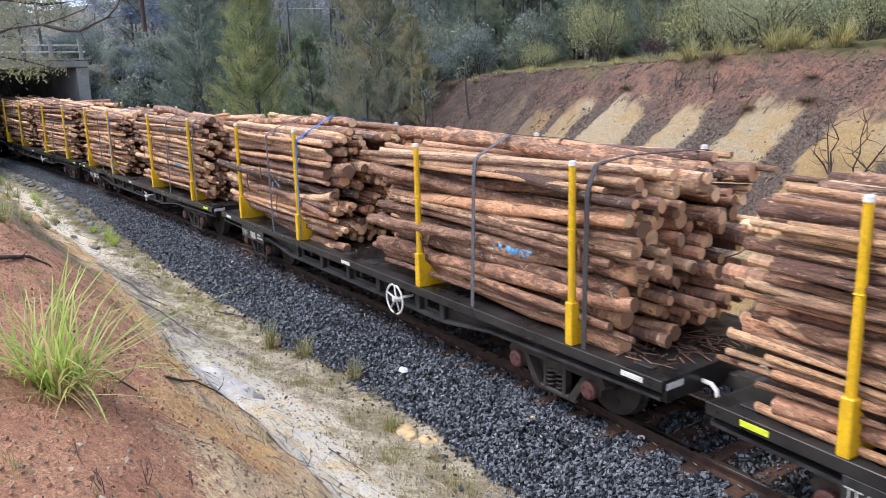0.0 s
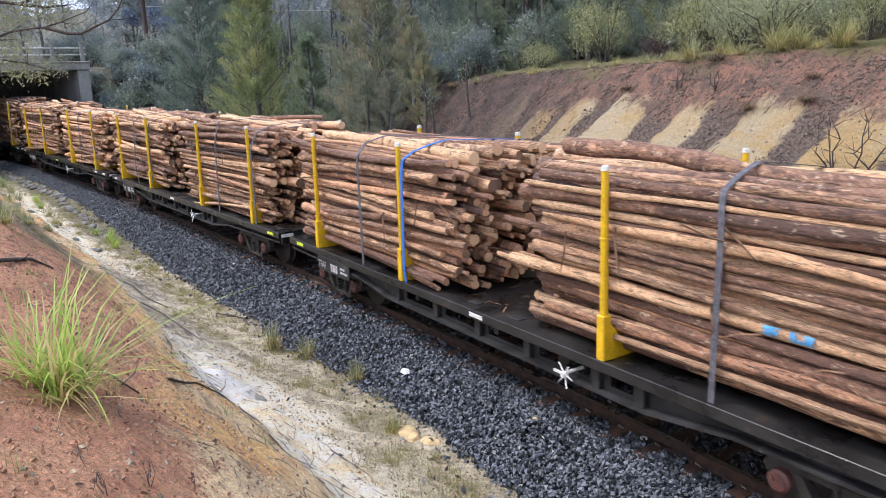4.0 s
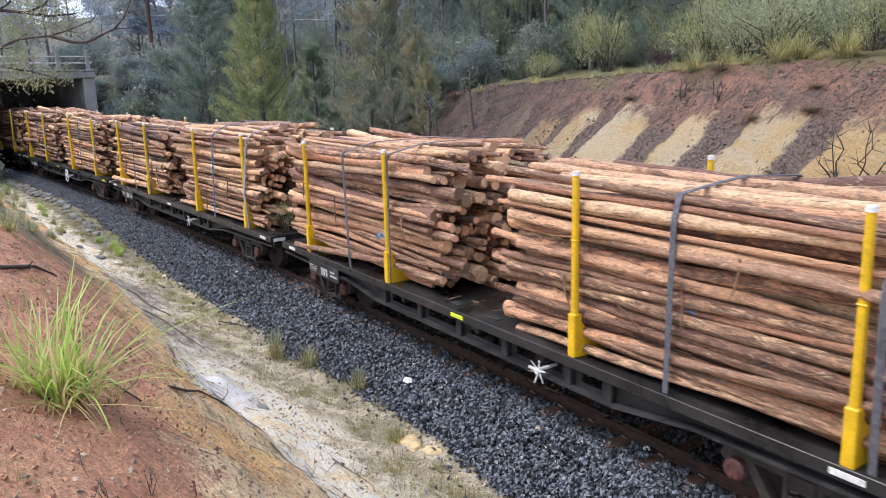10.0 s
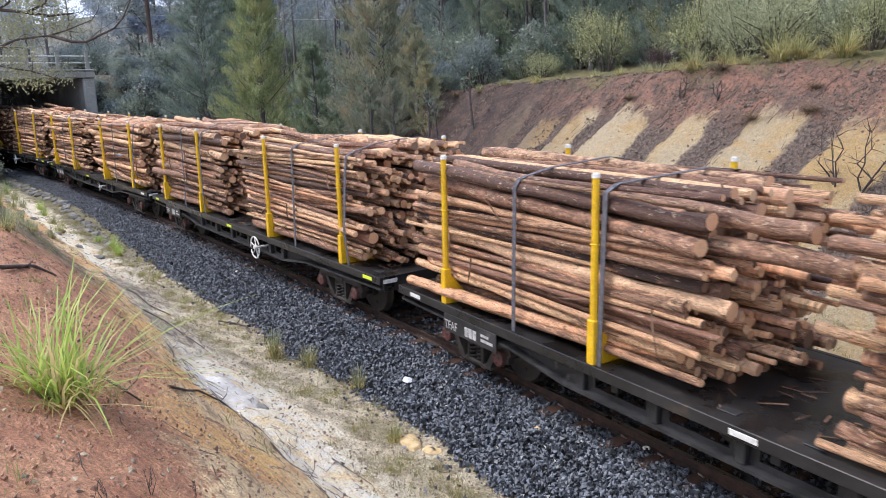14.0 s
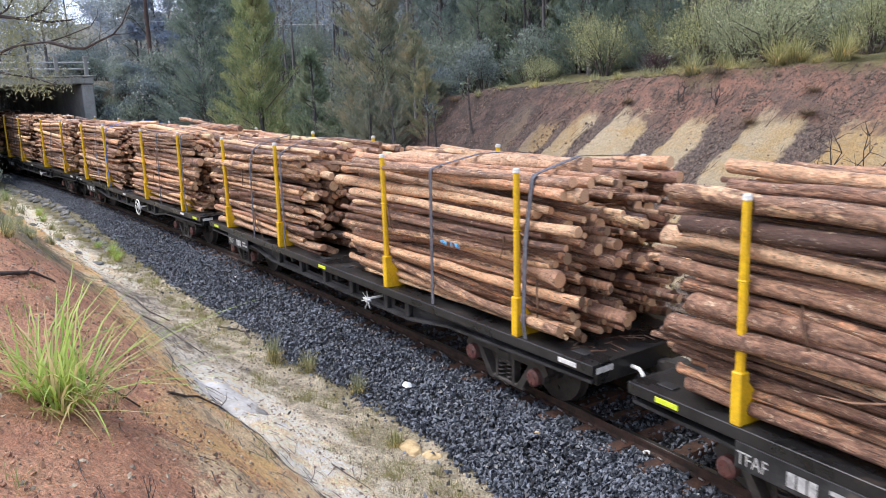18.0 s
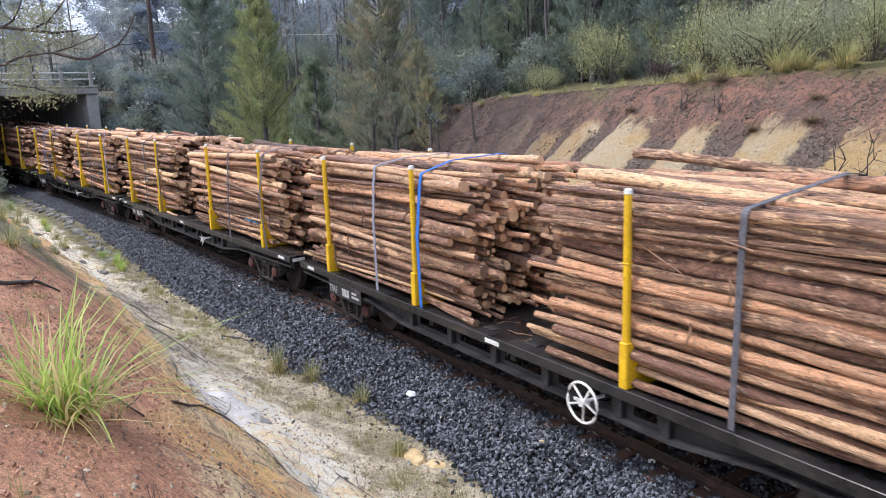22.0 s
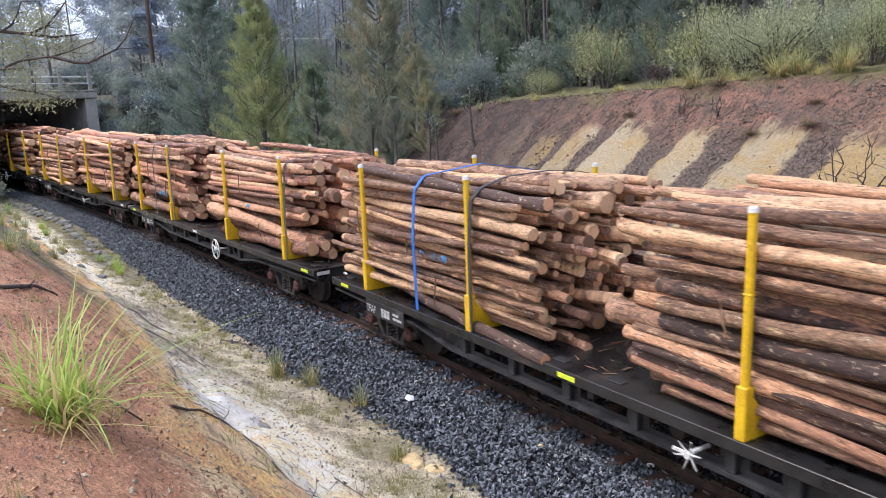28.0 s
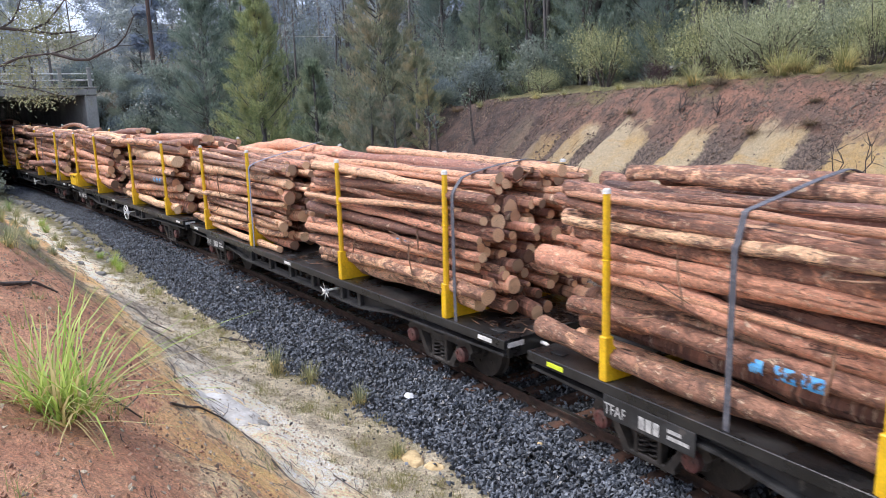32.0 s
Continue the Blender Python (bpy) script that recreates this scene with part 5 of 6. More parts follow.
def gum_tree(seed, height, girth, leaves, lean=0.0, bare=0.4, material=None, bark=None, leaf=(0.20, 0.055)):
    """A slim eucalypt: bare lower stem, steep limbs, leaves in loose hanging clumps."""
    rng = np.random.default_rng(seed)
    tree = empty("gum_tree")
    bm = bmesh.new()
    top = np.array([lean * height, rng.normal(0, 0.04) * height, height])
    bendv = rng.normal(0, 0.025 * height, 3) * np.array([1, 1, 0])
    at = lambda u: top * u + bendv * math.sin(math.pi * u)
    us = np.linspace(0, 1, 8)
    tube(bm, [tuple(at(u) - np.array([0, 0, 0.4 if u == 0 else 0])) for u in us], [girth * (1.15 - u) ** 0.8 + 0.012 for u in us], 8)
    chunks = []
    limbs = int(rng.integers(9, 14))
    per = max(1, leaves // (limbs * 5))
    for i in range(limbs):
        u = bare + (0.97 - bare) * (i + rng.random()) / limbs
        p0 = at(u)
        a = rng.uniform(0, 6.283)
        ln = height * (0.10 + 0.20 * (1 - u)) * rng.uniform(0.7, 1.3)
        d = np.array([math.cos(a), math.sin(a), rng.uniform(0.5, 1.3)])
        p1 = p0 + unit(d) * ln
        mid = (p0 + p1) / 2 + rng.normal(0, 0.06, 3) * ln
        g = girth * (1.1 - u) * 0.45
        tube(bm, [tuple(p0), tuple(mid), tuple(p1)], [g + 0.008, g * 0.6 + 0.006, 0.006], 5, False)
        for j in range(5):
            c = p0 + (p1 - p0) * rng.uniform(0.5, 1.1) + rng.normal(0, 0.10, 3) * ln
            tube(bm, [tuple(mid), tuple((mid + c) / 2 + rng.normal(0, 0.05, 3) * ln), tuple(c)], [0.012, 0.008, 0.004], 3, False)
            b = c + rng.normal(0, 1, (per, 3)) * np.array([0.14, 0.14, 0.10]) * ln
            way = rng.normal(0, 1, (per, 3)) * np.array([1, 1, 0.6]) + np.array([0, 0, -0.55])
            chunks.append(leaf_verts(rng, b, way, leaf[0], leaf[1]))
    part("trunk", bm, bark or M_GUM, tree)
    part("crown", crown_mesh("crown", chunks, material or M_LEAF_GUM_HAZE), None, tree)
    return tree


def bush(seed, height, spread, leaves, material, name="shrub", leaf=(0.10, 0.03), up=0.5):
    """Many stems from the ground, leafy to an uneven outline."""
    rng = np.random.default_rng(seed)
    tree = empty(name)
    bm = bmesh.new()
    chunks = []
    stems = 16
    per = leaves // (stems * 3)
    for i in range(stems):
        a = rng.uniform(0, 6.283)
        r = spread * math.sqrt(rng.random())
        p1 = np.array([math.cos(a) * r, math.sin(a) * r, height * rng.uniform(0.45, 1.0) * (1 - 0.35 * (r / spread) ** 2)])
        mid = p1 * np.array([0.4, 0.4, 0.55]) + rng.normal(0, 0.05, 3)
        tube(bm, [(p1[0] * 0.08, p1[1] * 0.08, -0.1), tuple(mid), tuple(p1)], [0.022, 0.014, 0.004], 4, False)
        for j in range(3):
            c = mid + (p1 - mid) * rng.uniform(0.2, 1.05)
            b = c + rng.normal(0, 1, (per, 3)) * np.array([0.2, 0.2, 0.17]) * spread
            way = rng.normal(0, 1, (per, 3)) + np.array([0, 0, up]) + 0.5 * unit(b - np.array([0, 0, height * 0.3]))
            chunks.append(leaf_verts(rng, b, way, leaf[0], leaf[1]))
    part("stem", bm, M_TWIG, tree)
    part("foliage", crown_mesh("foliage", chunks, material), None, tree)
    return tree


def blade_chunk(rng, k, height, spread, width, splay=0.5, droop=0.6, base=0.08):
    """Arching grass blades of four segments."""
    a = rng.uniform(0, 6.283, k)
    out = np.stack([np.cos(a), np.sin(a), np.zeros(k)], 1)
    side = np.stack([-np.sin(a), np.cos(a), np.zeros(k)], 1)
    h = height * rng.uniform(0.45, 1.1, k)[:, None]
    sp = spread * rng.uniform(0.1, 1.0, k)[:, None] ** splay
    foot = out * base * rng.random(k)[:, None] + rng.normal(0, base * 0.4, (k, 3)) * np.array([1, 1, 0])
    bend = rng.normal(0, 0.28, (k, 1)) * sp
    sag = droop * rng.uniform(0.5, 1.5, (k, 1))
    rows = []
    for u in (0.0, 0.3, 0.6, 0.85, 1.0):
        c = foot + side * bend * u * u + out * sp * (u ** 1.6) + np.array([0, 0, 1.0]) * (h * (u - sag * (sp / spread) * u ** 3 * 0.6))
        w = width * (1 - u) ** 0.6 * 0.5 + 0.0004
        rows.append(np.stack([c - side * w, c + side * w], 1))
    v = np.stack(rows, 1).reshape(k, 10, 3)
    f = np.array([(2 * i, 2 * i + 1, 2 * i + 3, 2 * i + 2) for i in range(4)])
    return v.reshape(-1, 3), (f[None] + (np.arange(k) * 10)[:, None, None]).reshape(-1, 4)


def tussock(seed, height, spread, green, dry, materials, width=0.011, base=0.08):
    rng = np.random.default_rng(seed)
    t = empty("tussock_grass")
    part("green_blades", crown_mesh("green_blades", [blade_chunk(rng, green, height, spread, width, 0.5 if base < 0.1 else 0.85, 0.6, base)], materials[0]), None, t)
    part("dry_blades", crown_mesh("dry_blades", [blade_chunk(rng, dry, height * 0.75, spread * 1.05, width * 0.9, 0.35, 1.6)], materials[1]), None, t)
    return t


def plant(proto, s, n, size=1.0, turn=0.0, sink=0.05, first=False):
    x, y, z = on_ground(s, n, sink)
    m = pose(x, y, z, 0, 0, turn)
    if first:
        proto.matrix_basis = m @ Matrix.Scale(size, 4)
        return proto
    proto.scale = (size, size, size)
    return copy_thing(proto, m)


def forest():
    rng = random.Random(8)
    gums = []
    for i, (h, g, lv, bare) in enumerate(((17, 0.10, 4600, 0.12), (13, 0.07, 2800, 0.20), (20, 0.12, 4600, 0.14), (15, 0.075, 2400, 0.32), (8, 0.05, 2600, 0.10))):
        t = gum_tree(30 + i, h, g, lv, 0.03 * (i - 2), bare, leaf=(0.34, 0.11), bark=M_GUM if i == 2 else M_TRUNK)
        tagged(t, "slim gum tree with grey-green leaves tinted bluish for haze", "tree", "forest gum trees")
        gums.append(t)
    scrub = []
    for i, (h, r, lv) in enumerate(((2.6, 1.3, 3000), (4.8, 1.9, 4600), (1.7, 1.1, 2300))):
        b = bush(60 + i, h, r, lv, M_LEAF_DARK, "forest_shrub", (0.17, 0.055))
        tagged(b, "dark green understorey shrub on the forest floor", "shrub", "understorey shrubs")
        scrub.append(b)
    used = set()

    def put(protos, k, s, n, size):
        p = protos[k]
        first = id(p) not in used
        used.add(id(p))
        plant(p, s, n, size, rng.uniform(0, 360), 0.1, first)
    # hillside behind the cutting, thick enough to close the view
    for row, n0 in enumerate((14.5, 18.5, 23, 29, 36, 44, 54, 66, 80)):
        s = 2.0 - rng.random() * 3
        end = -42 if row < 2 else -50 - n0 * 0.9
        while s > end:
            n = n0 + rng.uniform(-2.2, 2.2)
            if not (s < -21 and n < 17):
                put(gums, rng.choice((0, 1, 2, 3, 3, 4)), s + rng.uniform(-1, 1), n, rng.uniform(0.75, 1.2))
            s -= (3.2 + 0.055 * n0) * rng.uniform(0.7, 1.4)
    for row, n0 in enumerate((12.5, 14.5, 17.5, 21, 26, 32, 40)):
        s = 0.0 - rng.random() * 2
        while s > -44 - n0 * 0.5:
            n = n0 + rng.uniform(-1.3, 1.3)
            if not (s < -20 and n < 13.5) and not (s > -19 and n < 15.5):
                put(scrub, rng.randrange(3), s + rng.uniform(-0.8, 0.8), n, rng.uniform(0.75, 1.35))
            s -= (2.1 + 0.05 * n0) * rng.uniform(0.7, 1.4)
    thin = [gum_tree(70 + i, h, g, 700, 0.05 * (i - 1), 0.45, M_LEAF_GUM_HAZE, bark, (0.22, 0.06)) for i, (h, g, bark) in enumerate(((8.5, 0.06, M_TRUNK), (10.0, 0.07, M_GUM), (7.0, 0.045, M_TRUNK)))]
    for t in thin:
        tagged(t, "thin bare-stemmed young gum at the forest edge", "tree", "young gums")
    for k in range(110):
        s = rng.uniform(-24, -3) if k < 55 else rng.uniform(-48, -22)
        put(thin, rng.randrange(3), s, rng.uniform(11.8, 17.0) if s > -24 else rng.uniform(12.5, 26), rng.uniform(0.8, 1.25))
    log = empty("dead_tree", pose(*on_ground(-14.6, 12.8, -0.6), 0, -9, 68))
    tagged(log, "pale dead tree trunk fallen among the bushes", "dead tree")
    bm = bmesh.new()
    tube(bm, [(-1.6, 0, -0.25), (-0.4, 0.05, 0.0), (0.8, 0.0, 0.12), (1.9, 0.1, 0.35)], [0.06, 0.055, 0.045, 0.025], 8)
    part("stem", bm, M_CAPWHITE, log)
    # beyond the road, seen past and over the bridge
    for k in range(155):
        s, n = rng.uniform(-125, -60), rng.uniform(-46, 40)
        if abs(n) > 5.5:
            put(gums, rng.choice((0, 0, 1, 2, 4)), s, n, rng.uniform(0.8, 1.25))
    for k in range(50):
        s, n = rng.uniform(-84, -61), rng.uniform(-30, 22)
        if abs(n) > 6:
            put(scrub, rng.randrange(3), s, n, rng.uniform(0.8, 1.4))
    for k in range(22):
        put(scrub, 2, rng.uniform(-44.6, -40.0), rng.uniform(3.3, 7.0), rng.uniform(0.5, 0.85))
    for k in range(20):
        put(scrub, 2, rng.uniform(-46.8, -44.8), rng.uniform(3.5, 6.0), rng.uniform(0.45, 0.75))
    # beside the bridge's wing
    for s, n, k, z in ((-43.4, 3.6, 0, 1.0), (-43.6, 4.6, 2, 1.1), (-43.7, 5.7, 2, 1.2), (-42.9, 3.5, 2, 0.8), (-42.6, 4.2, 2, 0.9), (-43.3, 3.9, 2, 1.0), (-41.8, 3.6, 2, 0.7), (-43.7, 3.3, 2, 0.9), (-42.8, 4.4, 0, 0.8), (-44.0, 6.8, 2, 1.2), (-42.4, 3.5, 0, 0.6), (-21.5, 9.6, 0, 0.7), (-21.9, 7.9, 2, 0.5), (-22.8, 7.3, 2, 0.6), (-23.4, 6.5, 2, 0.45), (-24.4, 6.2, 2, 0.6), (-25.4, 7.0, 2, 0.7), (-22.6, 8.3, 0, 0.5), (-25.8, 6.0, 2, 0.5), (-24.0, 7.9, 0, 0.6), (-27.2, 7.2, 2, 0.7), (-23.0, 10.2, 0, 0.9), (-22.4, 8.6, 2, 0.7), (-24.2, 9.0, 2, 1.0), (-25.5, 10.4, 1, 0.7), (-20.4, 10.6, 0, 0.8), (-26.8, 8.8, 0, 0.8), (-43.0, 4.0, 2, 0.7), (-39.6, 4.6, 2, 0.6), (-42.4, 5.0, 2, 0.75), (-38.2, 5.6, 2, 0.7), (-43.6, 6.2, 2, 0.7), (-39.4, 6.4, 2, 0.8), (-37.0, 6.8, 2, 0.7), (-41.8, 5.2, 0, 0.55), (-42.4, 6.6, 2, 1.0), (-44.3, 5.6, 2, 0.8), (-43.3, 8.0, 0, 0.9), (-39.0, 8.2, 2, 1.1), (-43.8, 10.2, 1, 0.7), (-38.5, 11.5, 0, 1.1), (-37.5, -5.0, 2, 0.7), (-40.0, -3.6, 2, 0.8), (-36.0, -6.0, 0, 0.5), (-33.0, -6.4, 2, 0.6), (-38.5, -4.2, 2, 0.6), (-42.5, -3.5, 2, 0.9), (-41.0, -4.8, 1, 0.7), (-39.0, -4.4, 0, 0.7), (-40.5, -6.8, 1, 0.9), (-34.5, 10.5, 1, 0.9), (-31.0, 11.5, 1, 0.8)):
        put(scrub, k, s, n, z)


def specimen_trees():
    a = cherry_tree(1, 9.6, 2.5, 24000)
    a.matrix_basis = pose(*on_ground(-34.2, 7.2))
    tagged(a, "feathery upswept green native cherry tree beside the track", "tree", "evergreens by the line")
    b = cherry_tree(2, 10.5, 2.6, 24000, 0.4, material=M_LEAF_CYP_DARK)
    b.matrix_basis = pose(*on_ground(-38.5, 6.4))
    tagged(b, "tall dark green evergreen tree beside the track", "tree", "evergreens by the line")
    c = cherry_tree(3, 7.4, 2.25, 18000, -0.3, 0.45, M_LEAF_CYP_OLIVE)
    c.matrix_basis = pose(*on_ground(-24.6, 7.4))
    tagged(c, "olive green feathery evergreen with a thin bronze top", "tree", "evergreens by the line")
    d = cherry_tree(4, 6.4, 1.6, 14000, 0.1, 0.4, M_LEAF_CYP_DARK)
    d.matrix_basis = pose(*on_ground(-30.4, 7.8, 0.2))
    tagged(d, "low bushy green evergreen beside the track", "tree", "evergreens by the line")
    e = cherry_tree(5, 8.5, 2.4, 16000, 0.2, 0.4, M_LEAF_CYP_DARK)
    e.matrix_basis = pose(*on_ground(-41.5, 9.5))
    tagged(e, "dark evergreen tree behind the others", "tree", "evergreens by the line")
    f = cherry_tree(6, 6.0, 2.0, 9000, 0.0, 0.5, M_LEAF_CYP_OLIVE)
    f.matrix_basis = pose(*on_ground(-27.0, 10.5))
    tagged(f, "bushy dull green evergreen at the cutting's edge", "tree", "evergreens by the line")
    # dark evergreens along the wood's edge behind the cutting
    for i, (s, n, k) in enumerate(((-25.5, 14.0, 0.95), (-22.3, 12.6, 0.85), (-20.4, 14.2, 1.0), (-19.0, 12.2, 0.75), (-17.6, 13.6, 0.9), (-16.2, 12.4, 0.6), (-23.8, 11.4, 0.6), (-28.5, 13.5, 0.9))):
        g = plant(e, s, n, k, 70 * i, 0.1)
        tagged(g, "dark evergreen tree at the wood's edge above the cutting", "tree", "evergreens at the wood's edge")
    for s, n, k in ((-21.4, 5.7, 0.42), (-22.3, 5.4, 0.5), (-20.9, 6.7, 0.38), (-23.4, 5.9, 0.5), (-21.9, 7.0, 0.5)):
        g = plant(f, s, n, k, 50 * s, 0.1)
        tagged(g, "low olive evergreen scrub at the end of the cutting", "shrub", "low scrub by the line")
    maroon = bush(93, 0.9, 0.5, 900, M_LEAF_MAROON, "maroon_shrub", (0.06, 0.02), 0.3)
    maroon.matrix_basis = pose(*on_ground(-14.3, 9.6, 0.05))
    tagged(maroon, "dark maroon leafed shrub under the crest bushes", "shrub")
    # the thin dark sapling on the cutting and its neighbours
    for i, (s, n, h) in enumerate(((-18.5, 6.62, 1.75), (-19.6, 6.12, 1.6), (-20.1, 6.1, 1.7))):
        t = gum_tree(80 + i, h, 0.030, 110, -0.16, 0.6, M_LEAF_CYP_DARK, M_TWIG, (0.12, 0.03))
        t.name = "sapling"
        t.matrix_basis = pose(*on_ground(s, n, 0.1))
        tagged(t, "thin dark sapling leaning on the cutting", "sapling", "saplings on the cutting")
    pole = empty("timber_pole", pose(*on_ground(-48.0, 7.6, 0.3)))
    tagged(pole, "reddish-brown timber power pole beside the bridge", "pole")
    bm = bmesh.new()
    tube(bm, [(0, 0, 0), (0.02, 0, 4), (0.0, 0.03, 9.5)], [0.14, 0.12, 0.09], 10)
    part("shaft", bm, M_RUST, pole)
    bm = bmesh.new()
    a0, a1 = Vector([float(q) for q in line(-48.0, 7.6, 8.17)]), Vector([float(q) for q in line(-38.0, 32.0, 8.43)])
    q = [a0.lerp(a1, u) + Vector((0, 0, -0.35 * math.sin(math.pi * u))) for u in np.linspace(0, 1, 16)]
    base = pole.matrix_world.translation
    tube(bm, [tuple(p - base) for p in q], 0.018, 4)
    part("wire", bm, M_CAPWHITE, pole, "pale overhead wire")


def cutting_plants():
    protos = [bush(90, 1.5, 0.75, 6200, M_LEAF_BUSH, "crest_bush", (0.058, 0.016), 0.8), bush(91, 1.9, 0.95, 7600, M_LEAF_BUSH, "crest_bush", (0.062, 0.016), 0.8), bush(92, 1.2, 0.8, 5400, M_LEAF_BUSH, "crest_bush", (0.055, 0.015), 0.7)]
    for p in protos:
        tagged(p, "pale grey-green bush on the crest of the cutting", "bush", "crest bushes")
    seen = set()
    for k, s, n, z in ((1, -17.5, 11.2, 1.0), (0, -14.2, 11.6, 1.0), (1, -12.4, 10.6, 1.05), (2, -11.4, 10.2, 0.9), (1, -10.2, 10.8, 1.0), (0, -9.3, 10.4, 1.1), (2, -8.2, 10.9, 1.2), (1, -7.4, 11.5, 1.2), (0, -15.8, 12.2, 1.2), (2, -19.5, 10.4, 0.9), (0, -6.2, 11.0, 1.2), (2, -13.3, 12.6, 1.5), (1, -5.0, 11.8, 1.3), (0, -11.8, 12.2, 1.3), (1, -9.8, 12.4, 1.35), (2, -8.6, 12.3, 1.5), (0, -7.6, 13.2, 1.5), (1, -11.0, 13.6, 1.5), (2, -14.8, 13.0, 1.4), (1, -16.6, 13.2, 1.2), (0, -13.0, 14.2, 1.6), (2, -9.2, 14.2, 1.7)):
        first = k not in seen
        seen.add(k)
        plant(protos[k], s, n, z, 77 * s, 0.05, first)
    tus = [tussock(95, 0.95, 0.85, 190, 90, (M_TUSSOCK, M_DRYBLADE), 0.022, 0.14), tussock(96, 0.65, 0.65, 120, 90, (M_TUSSOCK, M_DRYBLADE), 0.02, 0.14), tussock(98, 0.8, 0.6, 120, 100, (M_TUSSOCK, M_DRYBLADE), 0.018, 0.2)]
    for p in tus:
        tagged(p, "olive and straw coloured grass tussock on the cutting", "grass", "cutting tussocks")
    seen = set()
    spots = [(0, -12.37, 8.5, 0.82), (0, -10.34, 8.65, 0.80), (0, -8.98, 8.7, 0.82), (1, -14.5, 8.35, 0.8), (1, -11.1, 8.6, 0.6), (2, -13.5, 8.6, 0.6), (2, -13.1, 8.7, 0.5), (1, -13.9, 8.7, 0.6), (0, -10.1, 9.0, 0.8), (1, -15.6, 8.6, 0.55), (1, -16.6, 8.4, 0.5), (2, -17.6, 8.3, 0.5), (1, -12.0, 9.2, 0.8), (2, -11.6, 8.9, 0.5), (1, -9.6, 8.9, 0.5), (0, -7.4, 8.9, 0.8), (1, -8.1, 9.2, 0.7), (0, -6.2, 9.0, 0.8), (1, -18.9, 8.2, 0.5), (1, -19.6, 7.8, 0.45)]
    for k, s, n, z in spots:
        first = k not in seen
        seen.add(k)
        plant(tus[k], s, n, z, 61 * s, 0.03, first)
    dry = tussock(97, 0.26, 0.30, 40, 120, (M_LITTERBLADE, M_LITTERBLADE), 0.010)
    tagged(dry, "withered brown grass tuft on the cutting", "grass", "withered tufts")
    r3 = random.Random(31)
    for s, n, z in ((-9.09, 7.91, 1.5), (-8.87, 7.38, 1.1)):
        plant(dry, s, n, z, 40 * s, 0.02, s < -9)
    for i in range(14):
        s = r3.uniform(-23.5, -5.0)
        n = r3.uniform(6.9, 8.6) if s > -15 else r3.uniform(4.8, 8.8)
        plant(dry, s, n, r3.uniform(0.6, 1.5), r3.uniform(0, 360), 0.02)
    for i, (s, n, h) in enumerate(((-7.55, 6.0, 1.15), (-7.1, 6.0, 1.3), (-11.12, 7.65, 0.5), (-12.1, 7.7, 0.6))):
        rng = np.random.default_rng(200 + i)
        d = empty("dead_shrub", pose(*on_ground(s, n, 0.05)))
        tagged(d, "leafless blackened dead shrub on the cutting", "dead shrub", "dead shrubs")
        for k in range(3):
            bm = bmesh.new()
            p = np.array([0.0, 0, 0])
            pts = [p]
            for j in range(5):
                p = p + np.array([rng.normal(0, 0.09), rng.normal(0, 0.09), 0.2]) * h
                pts.append(p)
            tube(bm, [tuple(q) for q in pts], [0.02, 0.016, 0.012, 0.009, 0.006, 0.003], 5, False)
            for j in range(1, 5):
                for m in range(2):
                    e = pts[j] + rng.normal(0, 1, 3) * np.array([0.16, 0.16, 0.08]) * h + np.array([0, 0, 0.12 * h])
                    tube(bm, [tuple(pts[j]), tuple((pts[j] + e) / 2 + rng.normal(0, 0.02, 3)), tuple(e)], [0.008, 0.005, 0.002], 4, False)
            part("branch", bm, M_TWIG, d)


